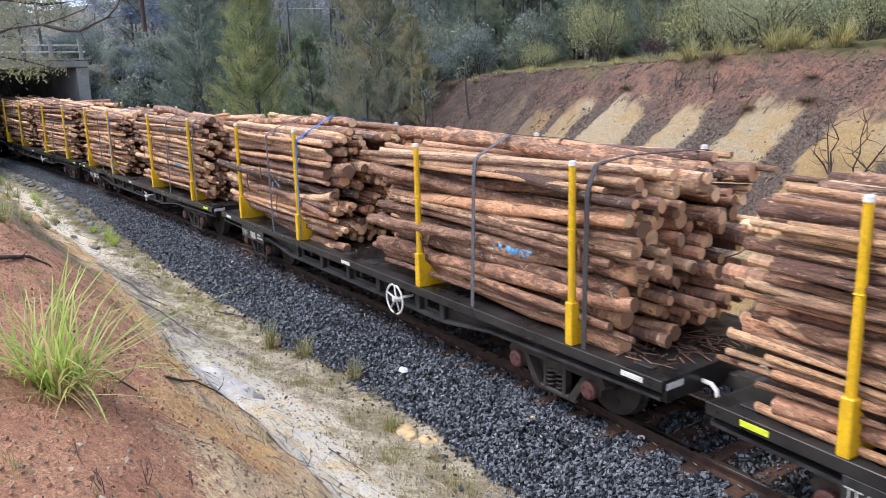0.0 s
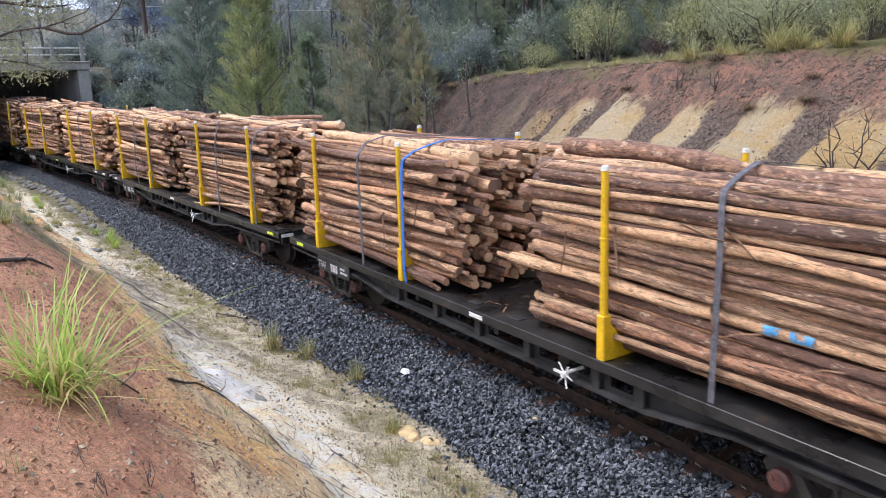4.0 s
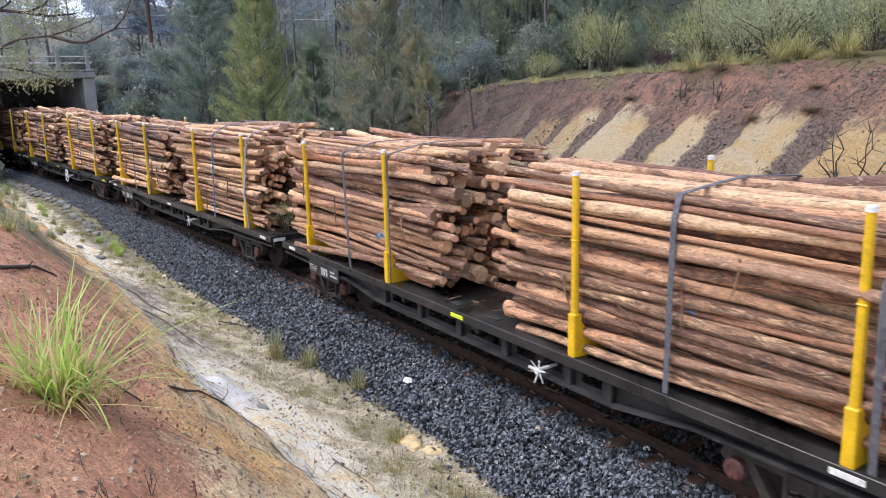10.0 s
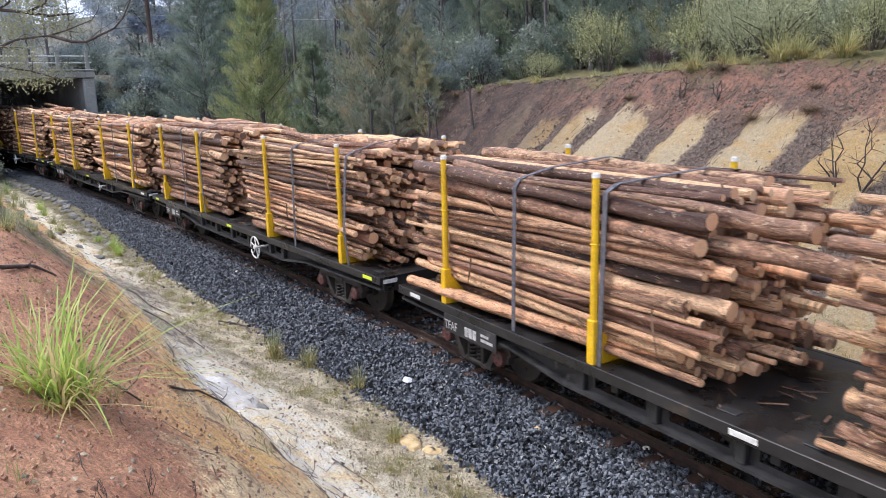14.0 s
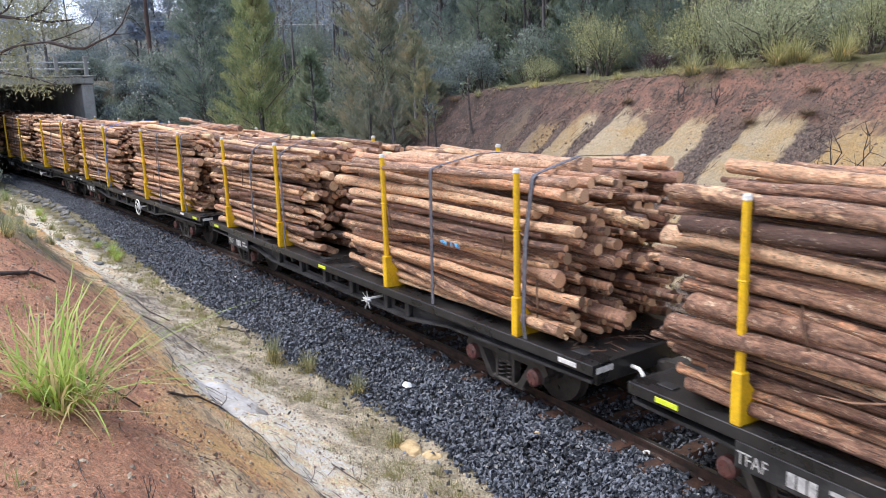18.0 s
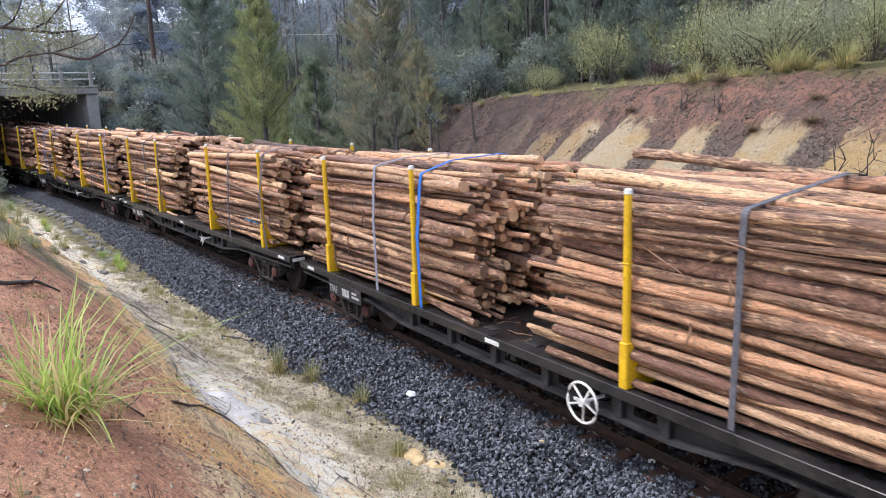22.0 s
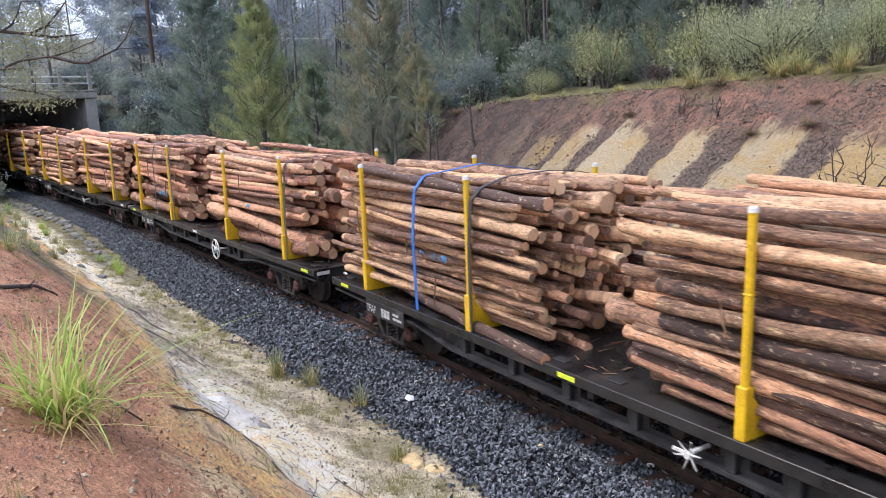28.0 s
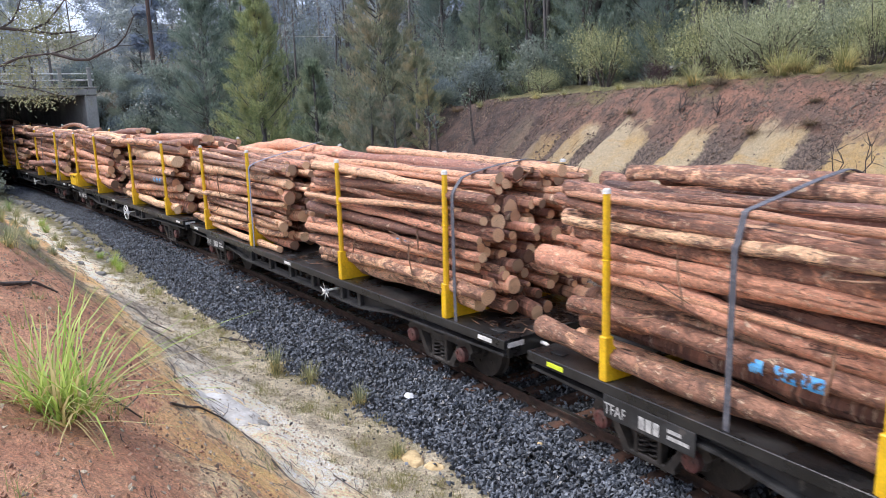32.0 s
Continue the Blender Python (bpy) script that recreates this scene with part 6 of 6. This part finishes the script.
def near_plants():
    t = empty("tussock_grass")
    rng = np.random.default_rng(40)
    fresh, straw = [], []
    for k, tall, wide, dx, dy in ((40, 1.04, 0.62, 0.02, 0.0), (28, 0.82, 1.0, -0.13, -0.06), (26, 0.76, 1.15, 0.10, 0.13), (16, 0.62, 1.35, 0.16, -0.05)):
        for out, n, h in ((fresh, k, tall), (straw, k // 2, tall * 0.8)):
            v, f = blade_chunk(rng, n, h, wide, 0.018, 0.6, 0.75, 0.07)
            out.append((v + np.array([dx, dy, 0.0]), f))
    straw.append(blade_chunk(rng, 60, 0.32, 0.55, 0.014, 0.35, 1.9, 0.12))
    part("green_blades", crown_mesh("green_blades", fresh, M_BLADE), None, t)
    part("dry_blades", crown_mesh("dry_blades", straw, M_DRYBLADE), None, t)
    t.matrix_basis = pose(*on_ground(-5.45, -6.57, 0.02), 0, 0, 30)
    tagged(t, "bright green tussock with straw coloured dead blades", "grass")
    for i, (s, n, z, kind) in enumerate(((-12.41, -2.62, 0.75, 0), (-11.63, -2.32, 0.55, 0), (-10.2, -2.15, 0.5, 0), (-24.0, -2.6, 0.55, 1), (-22.8, -2.75, 0.4, 1), (-8.4, -2.55, 0.3, 0), (-14.0, -6.2, 0.5, 2), (-30, -4.2, 0.7, 2), (-34, -4.0, 0.8, 2), (-27, -5.0, 0.6, 2), (-17, -5.9, 0.4, 2), (-37, -3.8, 0.9, 2), (-36.2, -3.1, 0.75, 2), (-33.2, -3.4, 0.6, 2), (-31.5, -3.0, 0.5, 1), (-28.6, -3.3, 0.45, 2), (-26.0, -3.6, 0.5, 2), (-35.0, -4.8, 0.8, 2), (-38.5, -3.0, 0.8, 1), (-29.5, -5.2, 0.7, 2), (-24.6, -4.8, 0.5, 2), (-21.0, -5.1, 0.45, 2), (-25.2, -2.7, 0.35, 1), (-23.4, -2.6, 0.35, 1), (-19.4, -2.7, 0.25, 2), (-39.8, -3.6, 0.9, 2), (-33.8, -2.7, 0.5, 1), (-18.2, -5.4, 0.35, 2), (-22.6, -4.4, 0.4, 2))):
        u = tussock(140 + i, z, z * (0.28 if kind == 0 else 0.6), 110, 70, ((M_TUSSOCK, M_BLADE, M_TUSSOCK)[kind], M_DRYBLADE), 0.009)
        u.matrix_basis = pose(*on_ground(s, n, 0.02))
        tagged(u, ("thin upright rush clump at the ballast edge", "fresh green grass clump beside the ballast", "straw coloured grass clump on the bank")[kind], "grass", "verge clumps")
    # low growth and litter on the verge
    rng = np.random.default_rng(77)
    chunks = []
    for i in range(2300):
        s = -1.5 - 36 * rng.random() ** 1.4
        lo, hi = float(verge_edge(s)), float(ballast_edge(s))
        n = rng.uniform(lo - 0.25, hi - 0.02) if rng.random() < 0.80 else rng.uniform(-7.5, float(bank_edge(s)))
        if lumps(s * 0.9, n * 1.6, 8.0) < (-0.02 if n > lo - 0.3 else 0.12) or s > -2 and n < -4:
            continue
        v, f = blade_chunk(rng, 16, rng.uniform(0.05, 0.17), rng.uniform(0.07, 0.17), 0.005, 0.6, 0.8, 0.07)
        x, y, z = on_ground(s, n)
        chunks.append((v + np.array([x, y, z]), f))
    for i in range(420):
        s, n = -0.5 - 16 * rng.random(), rng.uniform(2.35, 4.1)
        v, f = blade_chunk(rng, 16, rng.uniform(0.08, 0.22), rng.uniform(0.08, 0.18), 0.008, 0.6, 0.8, 0.08)
        x, y, z = on_ground(s, n)
        chunks.append((v + np.array([x, y, z]), f))
    g = new("verge_grass", crown_mesh("verge_grass", chunks, M_SPRIG))
    tagged(g, "sparse olive and straw coloured verge grass", "grass", kind="stuff")
    # stones and clods loose on the soil
    def clods(rg, count):
        s = -1.2 - 32 * rg.random(count) ** 1.6
        n = np.where(rg.random(count) < 0.55, rg.uniform(-3.8, -2.1, count), rg.uniform(-8.0, -3.8, count))
        return np.array([on_ground(float(a), float(b), -0.004) for a, b in zip(s, n)])
    stones("pebbles", 10000, clods, (0.006, 0.023), M_PEBBLE, "small loose stones and clods on the soil", "gravel")

    def red_clods(rg, count):
        s = -1.0 - 16 * rg.random(count) ** 1.5
        n = rg.uniform(-8.2, -5.1, count)
        return np.array([on_ground(float(a), float(b), -0.002) for a, b in zip(s, n)])
    stones("soil_clods", 9000, red_clods, (0.004, 0.018), M_CLOD, "small red earth clods on the bank", "clods")

    def rubble(rg, count):
        c = rg.choice(FURROWS[:-1], count)
        s = np.where(rg.random(count) < 0.93, c + rg.normal(0, 0.16, count), rg.uniform(-21, -5, count))
        n = rg.uniform(3.6, 8.3, count)
        s = s + 0.22 * (n - 6.5)
        return np.array([on_ground(float(a), float(b), -0.006) for a, b in zip(s, n)])
    stones("rubble", 5200, rubble, (0.012, 0.045), M_RUBBLE, "loose earth rubble on the cutting", "rubble")
    def crumbs(rg, count):
        s = rg.uniform(-24, -4, count)
        n = np.where(s < -17, rg.uniform(5.0, 8.4, count), rg.uniform(7.35, 8.5, count))
        return np.array([on_ground(float(a), float(b), -0.004) for a, b in zip(s, n)])
    stones("earth_crumbs", 4600, crumbs, (0.008, 0.028), M_RUBBLE, "dark earth crumbs on the upper cutting", "rubble")
    # fine twigs strewn along the foot of the bank and in the furrows
    bm = bmesh.new()
    r2 = random.Random(9)
    for i in range(1850):
        if i < 620:      # along the washed-out step
            s = -1.5 - 22 * r2.random() ** 1.4
            n = float(bank_edge(s)) + r2.gauss(0.1, 0.35 if s > -11 else 0.6)
        elif i < 950:
            s, n = -1.5 - 22 * r2.random() ** 1.4, r2.gauss(-4.8, 1.1)
        elif i < 1550:
            s, n = r2.choice(FURROWS[:-1]) + r2.gauss(0, 0.25), r2.uniform(4.0, 8.0)
            s += 0.22 * (n - 6.5)
        else:
            s, n = r2.uniform(-22, -4), r2.uniform(7.2, 8.5)
        if -2.3 < n < 2.3:
            continue
        ln, a = r2.uniform(0.08, 0.38), r2.uniform(-0.7, 0.7) + (0 if n < 0 else 1.2)
        pts = []
        for u in (-0.5, 0.0, 0.5):
            x, y, z = on_ground(s + math.cos(a) * ln * u, n + math.sin(a) * ln * u + r2.uniform(-0.02, 0.02))
            pts.append((x, y, z + 0.006 + r2.uniform(0, 0.02)))
        k = 1.0 if n < 0 else 1.6
        tube(bm, pts, [0.0035 * k, 0.003 * k, 0.001 * k], 4, False)
    me = bpy.data.meshes.new("twig_litter")
    bm.to_mesh(me)
    bm.free()
    me.materials.append(M_TWIG)
    tagged(new("twig_litter", me), "dark fallen twigs strewn over the bank", "twigs", kind="stuff")


def lying_stick(name, pts, r, label):
    w = [on_ground(s, n) for s, n in pts]
    base = Vector(w[0])
    ob = empty(name, Matrix.Translation(base))
    tagged(ob, label, "stick", "fallen sticks")
    bm = bmesh.new()
    tube(bm, [tuple(Vector(p) - base + Vector((0, 0, r * 0.8 + (0.03 if 0 < i < len(w) - 1 else 0)))) for i, p in enumerate(w)], [r * (1 - 0.5 * i / (len(w) - 1)) for i in range(len(w))], 7)
    part("stem", bm, M_TWIG, ob)
    bm = bmesh.new()
    m = Vector(w[len(w) // 2]) - base
    tube(bm, [tuple(m + Vector((0, 0, r))), tuple(m + Vector((-0.15, 0.12, 0.03))), tuple(m + Vector((-0.32, 0.18, 0.05)))], [r * 0.5, r * 0.35, 0.003], 5)
    part("side_twig", bm, M_TWIG, ob)


def near_clutter():
    lying_stick("fallen_branch", [(-9.5, -6.85), (-9.85, -6.6), (-10.3, -6.42), (-10.7, -6.22), (-11.2, -5.95)], 0.032, "dark fallen branch lying on the red bank")
    lying_stick("fallen_stick", [(-6.35, -6.3), (-6.25, -6.17), (-6.17, -6.08), (-6.25, -5.95)], 0.013, "grey fallen stick beside the tussock")
    lying_stick("dead_root", [(-7.22, -5.54), (-7.8, -5.25), (-8.4, -5.0), (-8.5, -4.75), (-8.45, -4.58), (-7.95, -4.47)], 0.014, "thin dark root along the clay step")
    lying_stick("dead_root", [(-9.9, -4.9), (-10.6, -4.72), (-11.2, -4.62), (-12.0, -4.5)], 0.011, "thin dark root along the clay step")
    lying_stick("dead_root", [(-7.6, -4.5), (-7.1, -4.5), (-6.75, -4.42), (-6.4, -4.4)], 0.010, "thin dark root along the clay step")
    lying_stick("fallen_stick", [(-17.5, -4.0), (-16.6, -3.85), (-15.8, -3.8), (-15.0, -3.62)], 0.018, "long dark stick lying on the washed clay")
    lying_stick("fallen_stick", [(-14.6, -4.2), (-13.9, -4.0), (-13.2, -3.92), (-12.4, -3.8)], 0.015, "long dark stick lying on the washed clay")
    lying_stick("fallen_stick", [(-13.9, -2.46), (-14.3, -2.42), (-14.6, -2.52), (-14.9, -2.75)], 0.024, "dark bent stick on the verge")
    lying_stick("fallen_stick", [(-7.6, -3.8), (-7.4, -3.75), (-7.2, -3.68), (-7.0, -3.62)], 0.007, "thin dark stick on the pale clay")
    for i, (s, n, h) in enumerate(((-4.1, -6.28, 0.17), (-3.75, -6.52, 0.16), (-4.35, -6.0, 0.12))):
        rng = np.random.default_rng(300 + i)
        d = empty("dry_weed", pose(*on_ground(s, n, 0.02)))
        tagged(d, "thin leafless dry weed on the red soil", "weed", "dry weeds")
        for k in range(3):
            bm = bmesh.new()
            e = np.array([rng.normal(0, 0.12), rng.normal(0, 0.12), 1.0]) * h
            tube(bm, [(0, 0, 0), tuple(e * 0.5 + rng.normal(0, 0.02, 3)), tuple(e)], [0.003, 0.002, 0.001], 5, False)
            for j in range(6):
                b = e * rng.uniform(0.35, 0.95)
                q = b + rng.normal(0, 0.06, 3) * h + np.array([0, 0, 0.13 * h])
                tube(bm, [tuple(b), tuple(q)], [0.0016, 0.001], 4, False)
            part("stalk", bm, M_TWIG, d)
    def lump(name, s, n, size, material, label, cat, seed, turn=0.0, lift=0.0):
        bm = bmesh.new()
        bmesh.ops.create_icosphere(bm, subdivisions=3, radius=1.0)
        for v in bm.verts:
            k = 1 + 0.28 * noise.noise(v.co * 1.3 + Vector((seed, 0, 0))) + 0.10 * noise.noise(v.co * 4 + Vector((0, seed, 0)))
            v.co = Vector((v.co.x * size[0] * k, v.co.y * size[1] * k, max(-0.4, v.co.z) * size[2] * k))
        me = bpy.data.meshes.new(name)
        bm.to_mesh(me)
        bm.free()
        me.materials.append(material)
        ob = new(name, me)
        ob.matrix_basis = pose(*on_ground(s, n, size[2] * 0.25 - lift), 0, 0, turn)
        return tagged(ob, label, cat)
    lump("clay_rock", -8.18, -2.44, (0.27, 0.15, 0.10), M_CLAYROCK, "yellow ochre clay rock at the ballast edge", "rock", 3.0, turn=-15, lift=-0.02)
    lump("clay_rock", -7.84, -2.30, (0.20, 0.12, 0.08), M_CLAYROCK, "low yellow clay rock at the ballast edge", "rock", 5.0, turn=20, lift=-0.035)
    lump("orange_stone", -6.97, -1.30, (0.05, 0.04, 0.035), M_CLAYROCK, "single orange stone among the ballast", "stone", 7.0, lift=0.07)
    lump("half_brick", -9.31, -4.02, (0.13, 0.08, 0.05), M_ROCK, "flat grey broken brick on the clay", "brick", 9.0, turn=30)
    lump("plastic_scrap", -9.57, -1.64, (0.12, 0.07, 0.022), M_LITTER, "crumpled white plastic scrap on the ballast", "litter", 11.0, turn=-20, lift=0.075)
    # the washed grey clay slab
    bm = bmesh.new()
    bmesh.ops.create_grid(bm, x_segments=18, y_segments=9, size=1.0)
    pts = []
    for v in bm.verts:
        u, w = v.co.x, v.co.y
        s = -9.86 + u * 0.85
        n = -4.27 - 0.02 * u + w * (0.42 * (1.05 - u * u * 0.6)) + 0.05 * noise.noise(Vector((u * 3, w * 3, 0)))
        x, y, z = on_ground(s, n)
        v.co = Vector((x, y, z + 0.022 * (1 - max(abs(u), abs(w)) ** 4) - 0.010))
    me = bpy.data.meshes.new("clay_slab")
    bm.to_mesh(me)
    bm.free()
    me.materials.append(M_SLAB)
    for pl in me.polygons:
        pl.use_smooth = True
    tagged(new("clay_slab", me), "smooth washed grey clay patch on the bank", "clay slab", kind="structure")
    # stones set along the far edge of the ballast
    r = random.Random(21)
    for i in range(26):
        s = -24.5 - i * 0.78
        lump("kerb_stone", s, -2.5 + 0.8 * min(1, i / 13) - 0.2 * r.random(), (r.uniform(0.18, 0.34), r.uniform(0.16, 0.28), r.uniform(0.10, 0.17)), M_ROCK, "rough grey stone in the row edging the ballast", "stone", i * 1.7, turn=r.uniform(-30, 30))["group"] = "edging stones"
    for i in range(14):
        lump("field_stone", -22.0 - 0.9 * i + r.uniform(-0.5, 0.5), -3.5 - r.uniform(0, 1.1), (r.uniform(0.10, 0.22), r.uniform(0.1, 0.2), r.uniform(0.07, 0.13)), M_ROCK, "loose grey stone on the bank", "stone", 50 + i * 2.1, turn=r.uniform(0, 90))["group"] = "loose stones"


def overhanging_tree():
    """Stands outside the view; its limbs reach across the upper corner."""
    rng = np.random.default_rng(51)
    root = Vector(on_ground(-12.6, -8.8, 0.1))
    tree = empty("wattle_tree", Matrix.Translation(root))
    tagged(tree, "wattle tree whose yellowish grey-green limbs overhang the bank", "tree")
    limbs = [
        [(-12.6, -8.6, 4.2), (-12.29, -6.97, 4.6), (-12.08, -6.56, 4.71), (-11.97, -6.35, 4.8), (-11.88, -6.18, 4.83), (-11.75, -5.94, 4.85), (-11.65, -5.74, 4.91), (-11.49, -5.42, 5.04)],
        [(-11.75, -5.94, 4.85), (-11.58, -5.69, 4.76), (-11.48, -5.53, 4.75), (-11.4, -5.35, 4.84), (-11.32, -5.18, 4.92), (-11.28, -5.06, 5.05), (-11.26, -4.93, 5.31)],
        [(-12.6, -8.5, 4.8), (-12.37, -6.9, 5.09), (-12.16, -6.49, 5.21), (-12.1, -6.36, 5.29), (-12.08, -6.27, 5.44), (-12.09, -6.21, 5.6)],
        [(-12.16, -6.49, 5.21), (-12.07, -6.16, 5.17), (-11.97, -5.95, 5.27), (-11.92, -5.79, 5.45), (-11.9, -5.69, 5.58)],
        [(-12.07, -6.16, 5.17), (-11.91, -5.9, 5.12), (-11.76, -5.63, 5.14)],
        [(-12.6, -8.6, 4.2), (-12.42, -6.86, 4.42), (-12.28, -6.58, 4.48), (-12.02, -6.19, 4.39), (-11.85, -5.94, 4.3)]]
    bm = bmesh.new()
    b0 = Vector((root.x, root.y, root.z))
    tube(bm, [(0, 0, 0), (0.05, 0.02, 1.0), tuple(Vector((-12.6, -8.6, 4.2)) - b0), tuple(Vector((-12.6, -8.5, 4.8)) - b0), tuple(Vector((-12.8, -8.6, 7.0)) - b0)], [0.16, 0.14, 0.10, 0.08, 0.02], 9)
    part("trunk", bm, M_TRUNK, tree)
    for l in limbs:
        bm = bmesh.new()
        k = len(l)
        tube(bm, [tuple(Vector(q) - b0) for q in l], [0.020 * (1 - i / k) + 0.004 for i in range(k)], 7, False)
        for i in range(2, k):
            for j in range(3):
                e = Vector(l[i]) + Vector(rng.normal(0, 0.13, 3)) + Vector((0, 0.05, 0.02))
                tube(bm, [tuple(Vector(l[i]) - b0), tuple((Vector(l[i]) + e) / 2 - b0 + Vector(rng.normal(0, 0.03, 3))), tuple(e - b0)], [0.006, 0.004, 0.002], 4, False)
        part("limb", bm, M_TWIG, tree)
    clumps = [(-12.33, -6.43, 5.09), (-12.25, -6.2, 5.31), (-12.1, -6.03, 5.11), (-11.97, -5.83, 5.07), (-11.88, -5.71, 4.98), (-12.19, -6.05, 5.42), (-12.06, -5.86, 5.33), (-12.23, -6.32, 4.93), (-12.18, -6.46, 4.4), (-12.05, -6.27, 4.32), (-11.93, -6.08, 4.27), (-11.83, -5.86, 4.38), (-12.14, -6.3, 4.62), (-12.42, -6.46, 5.4)]
    for c in clumps:
        k = 420 if c[2] > 4.5 else 260
        b = np.array(c) - np.array(b0) + rng.normal(0, 1, (k, 3)) * np.array([0.18, 0.14, 0.09])
        w = rng.normal(0, 1, (k, 3)) + np.array([0, 0.2, -0.3])
        part("leaf_clump", crown_mesh("leaf_clump", [leaf_verts(rng, b, w, 0.048, 0.017)], M_LEAF_NEAR), None, tree)["kind"] = "stuff"


def flowering_bush():
    for s, n, z in ((-43.2, 5.0, 1.0), (-42.2, 6.0, 0.7)):
        b = bush(int(-s * 10), 2.6 * z, 0.7, 900, M_LEAF_DARK, "flowering_bush", (0.16, 0.05))
        b.matrix_basis = pose(*on_ground(s, n))
        rng = np.random.default_rng(4)
        p = rng.normal(0, 1, (70, 3)) * np.array([0.3, 0.3, 0.35]) + np.array([0, 0, 2.2 * z])
        part("blossom", crown_mesh("blossom", [leaf_verts(rng, p, rng.normal(size=(70, 3)), 0.14, 0.10)], M_CAPWHITE), None, b, "white blossom")["kind"] = "stuff"
        tagged(b, "bush with clusters of white blossom beside the bridge", "bush", "flowering bushes")


forest()
flowering_bush()
specimen_trees()
cutting_plants()
near_plants()
near_clutter()
overhanging_tree()


# ---------- things carried on the decks ----------
def bark_on_deck(idx, x0, x1, count, seed):
    r = random.Random(seed)
    bm = bmesh.new()
    for i in range(count):
        x, y, ln, a = r.uniform(x0, x1), r.uniform(-1.0, 1.0), r.uniform(0.06, 0.3), r.uniform(0, 3.14)
        w = r.uniform(0.003, 0.011)
        box(bm, -ln / 2, ln / 2, -w, w, 0, 0.005, 0, 0, pose(x, y, DECK + r.uniform(-0.003, 0.02), r.uniform(-12, 12), r.uniform(-8, 8), math.degrees(a)))
    me = bpy.data.meshes.new("bark_litter")
    bm.to_mesh(me)
    bm.free()
    me.materials.append(M_BARKCHIP)
    ob = new("bark_litter", me)
    tagged(ob, "brown bark strips scattered on the wagon deck", "bark", kind="stuff")
    KEYED.append((ob, behind(idx), Matrix.Identity(4)))


for _w in range(-1, 14):
    bark_on_deck(_w, 5.4, 6.55, 130 if _w in (0, 2, 4, 8, 11) else 45, 500 + _w)
    bark_on_deck(_w, -0.9, 0.6, 26, 540 + _w)


def deck_box():
    bx = empty("equipment_box")
    tagged(bx, "bright yellow steel equipment box on the wagon deck", "box")
    part("body", mesh_of("body", M_YELLOW, lambda bm: box(bm, -0.48, 0.48, -0.25, 0.25, 0.0, 0.40, 0.02)), None, bx)
    part("lid", mesh_of("lid", M_YELLOW, lambda bm: box(bm, -0.50, 0.50, -0.27, 0.27, 0.40, 0.44, 0.012)), None, bx)
    for x in (-0.25, 0.25):
        part("latch", mesh_of("latch", M_STEEL, lambda bm: box(bm, -0.03, 0.03, -0.012, 0.012, -0.05, 0.05, 0.004)), None, bx, at=pose(x, -0.265, 0.36))
    KEYED.append((bx, behind(12), pose(-6.12, -0.95, DECK)))


deck_box()


def leafy_branch():
    rng = np.random.default_rng(12)
    br = bush(12, 0.75, 0.34, 1500, M_LEAF_BUSH, "leafy_branch", (0.07, 0.02), -0.4)
    tagged(br, "cut leafy grey-green branch hanging from the logs", "branch")
    KEYED.append((br, behind(4), pose(6.15, -0.55, DECK)))


leafy_branch()


# ---------- what moves ----------
def motions():
    """The train rolls along the line; its wheelsets turn with it."""
    times = [0.5 * i for i in range(65)]
    for thing, behind, seat in KEYED:
        walk(thing, [(t, wagon_pose(run(t) - behind) @ seat) for t in times])
    steps = [0.1 * i for i in range(321)]
    for ax, wheels in WHEEL_PARTS.items():
        first = wheels[0]
        walk(first, [(t, pose(ax, 0, 0.415) @ Matrix.Rotation((run(t) - run(0)) / 0.415, 4, "Y")) for t in steps])
        keys = first.animation_data
        for ws in wheels[1:]:
            ws.rotation_mode = "QUATERNION"
            ws.animation_data_create()
            ws.animation_data.action = keys.action
            ws.animation_data.action_slot = keys.action_slot


motions()
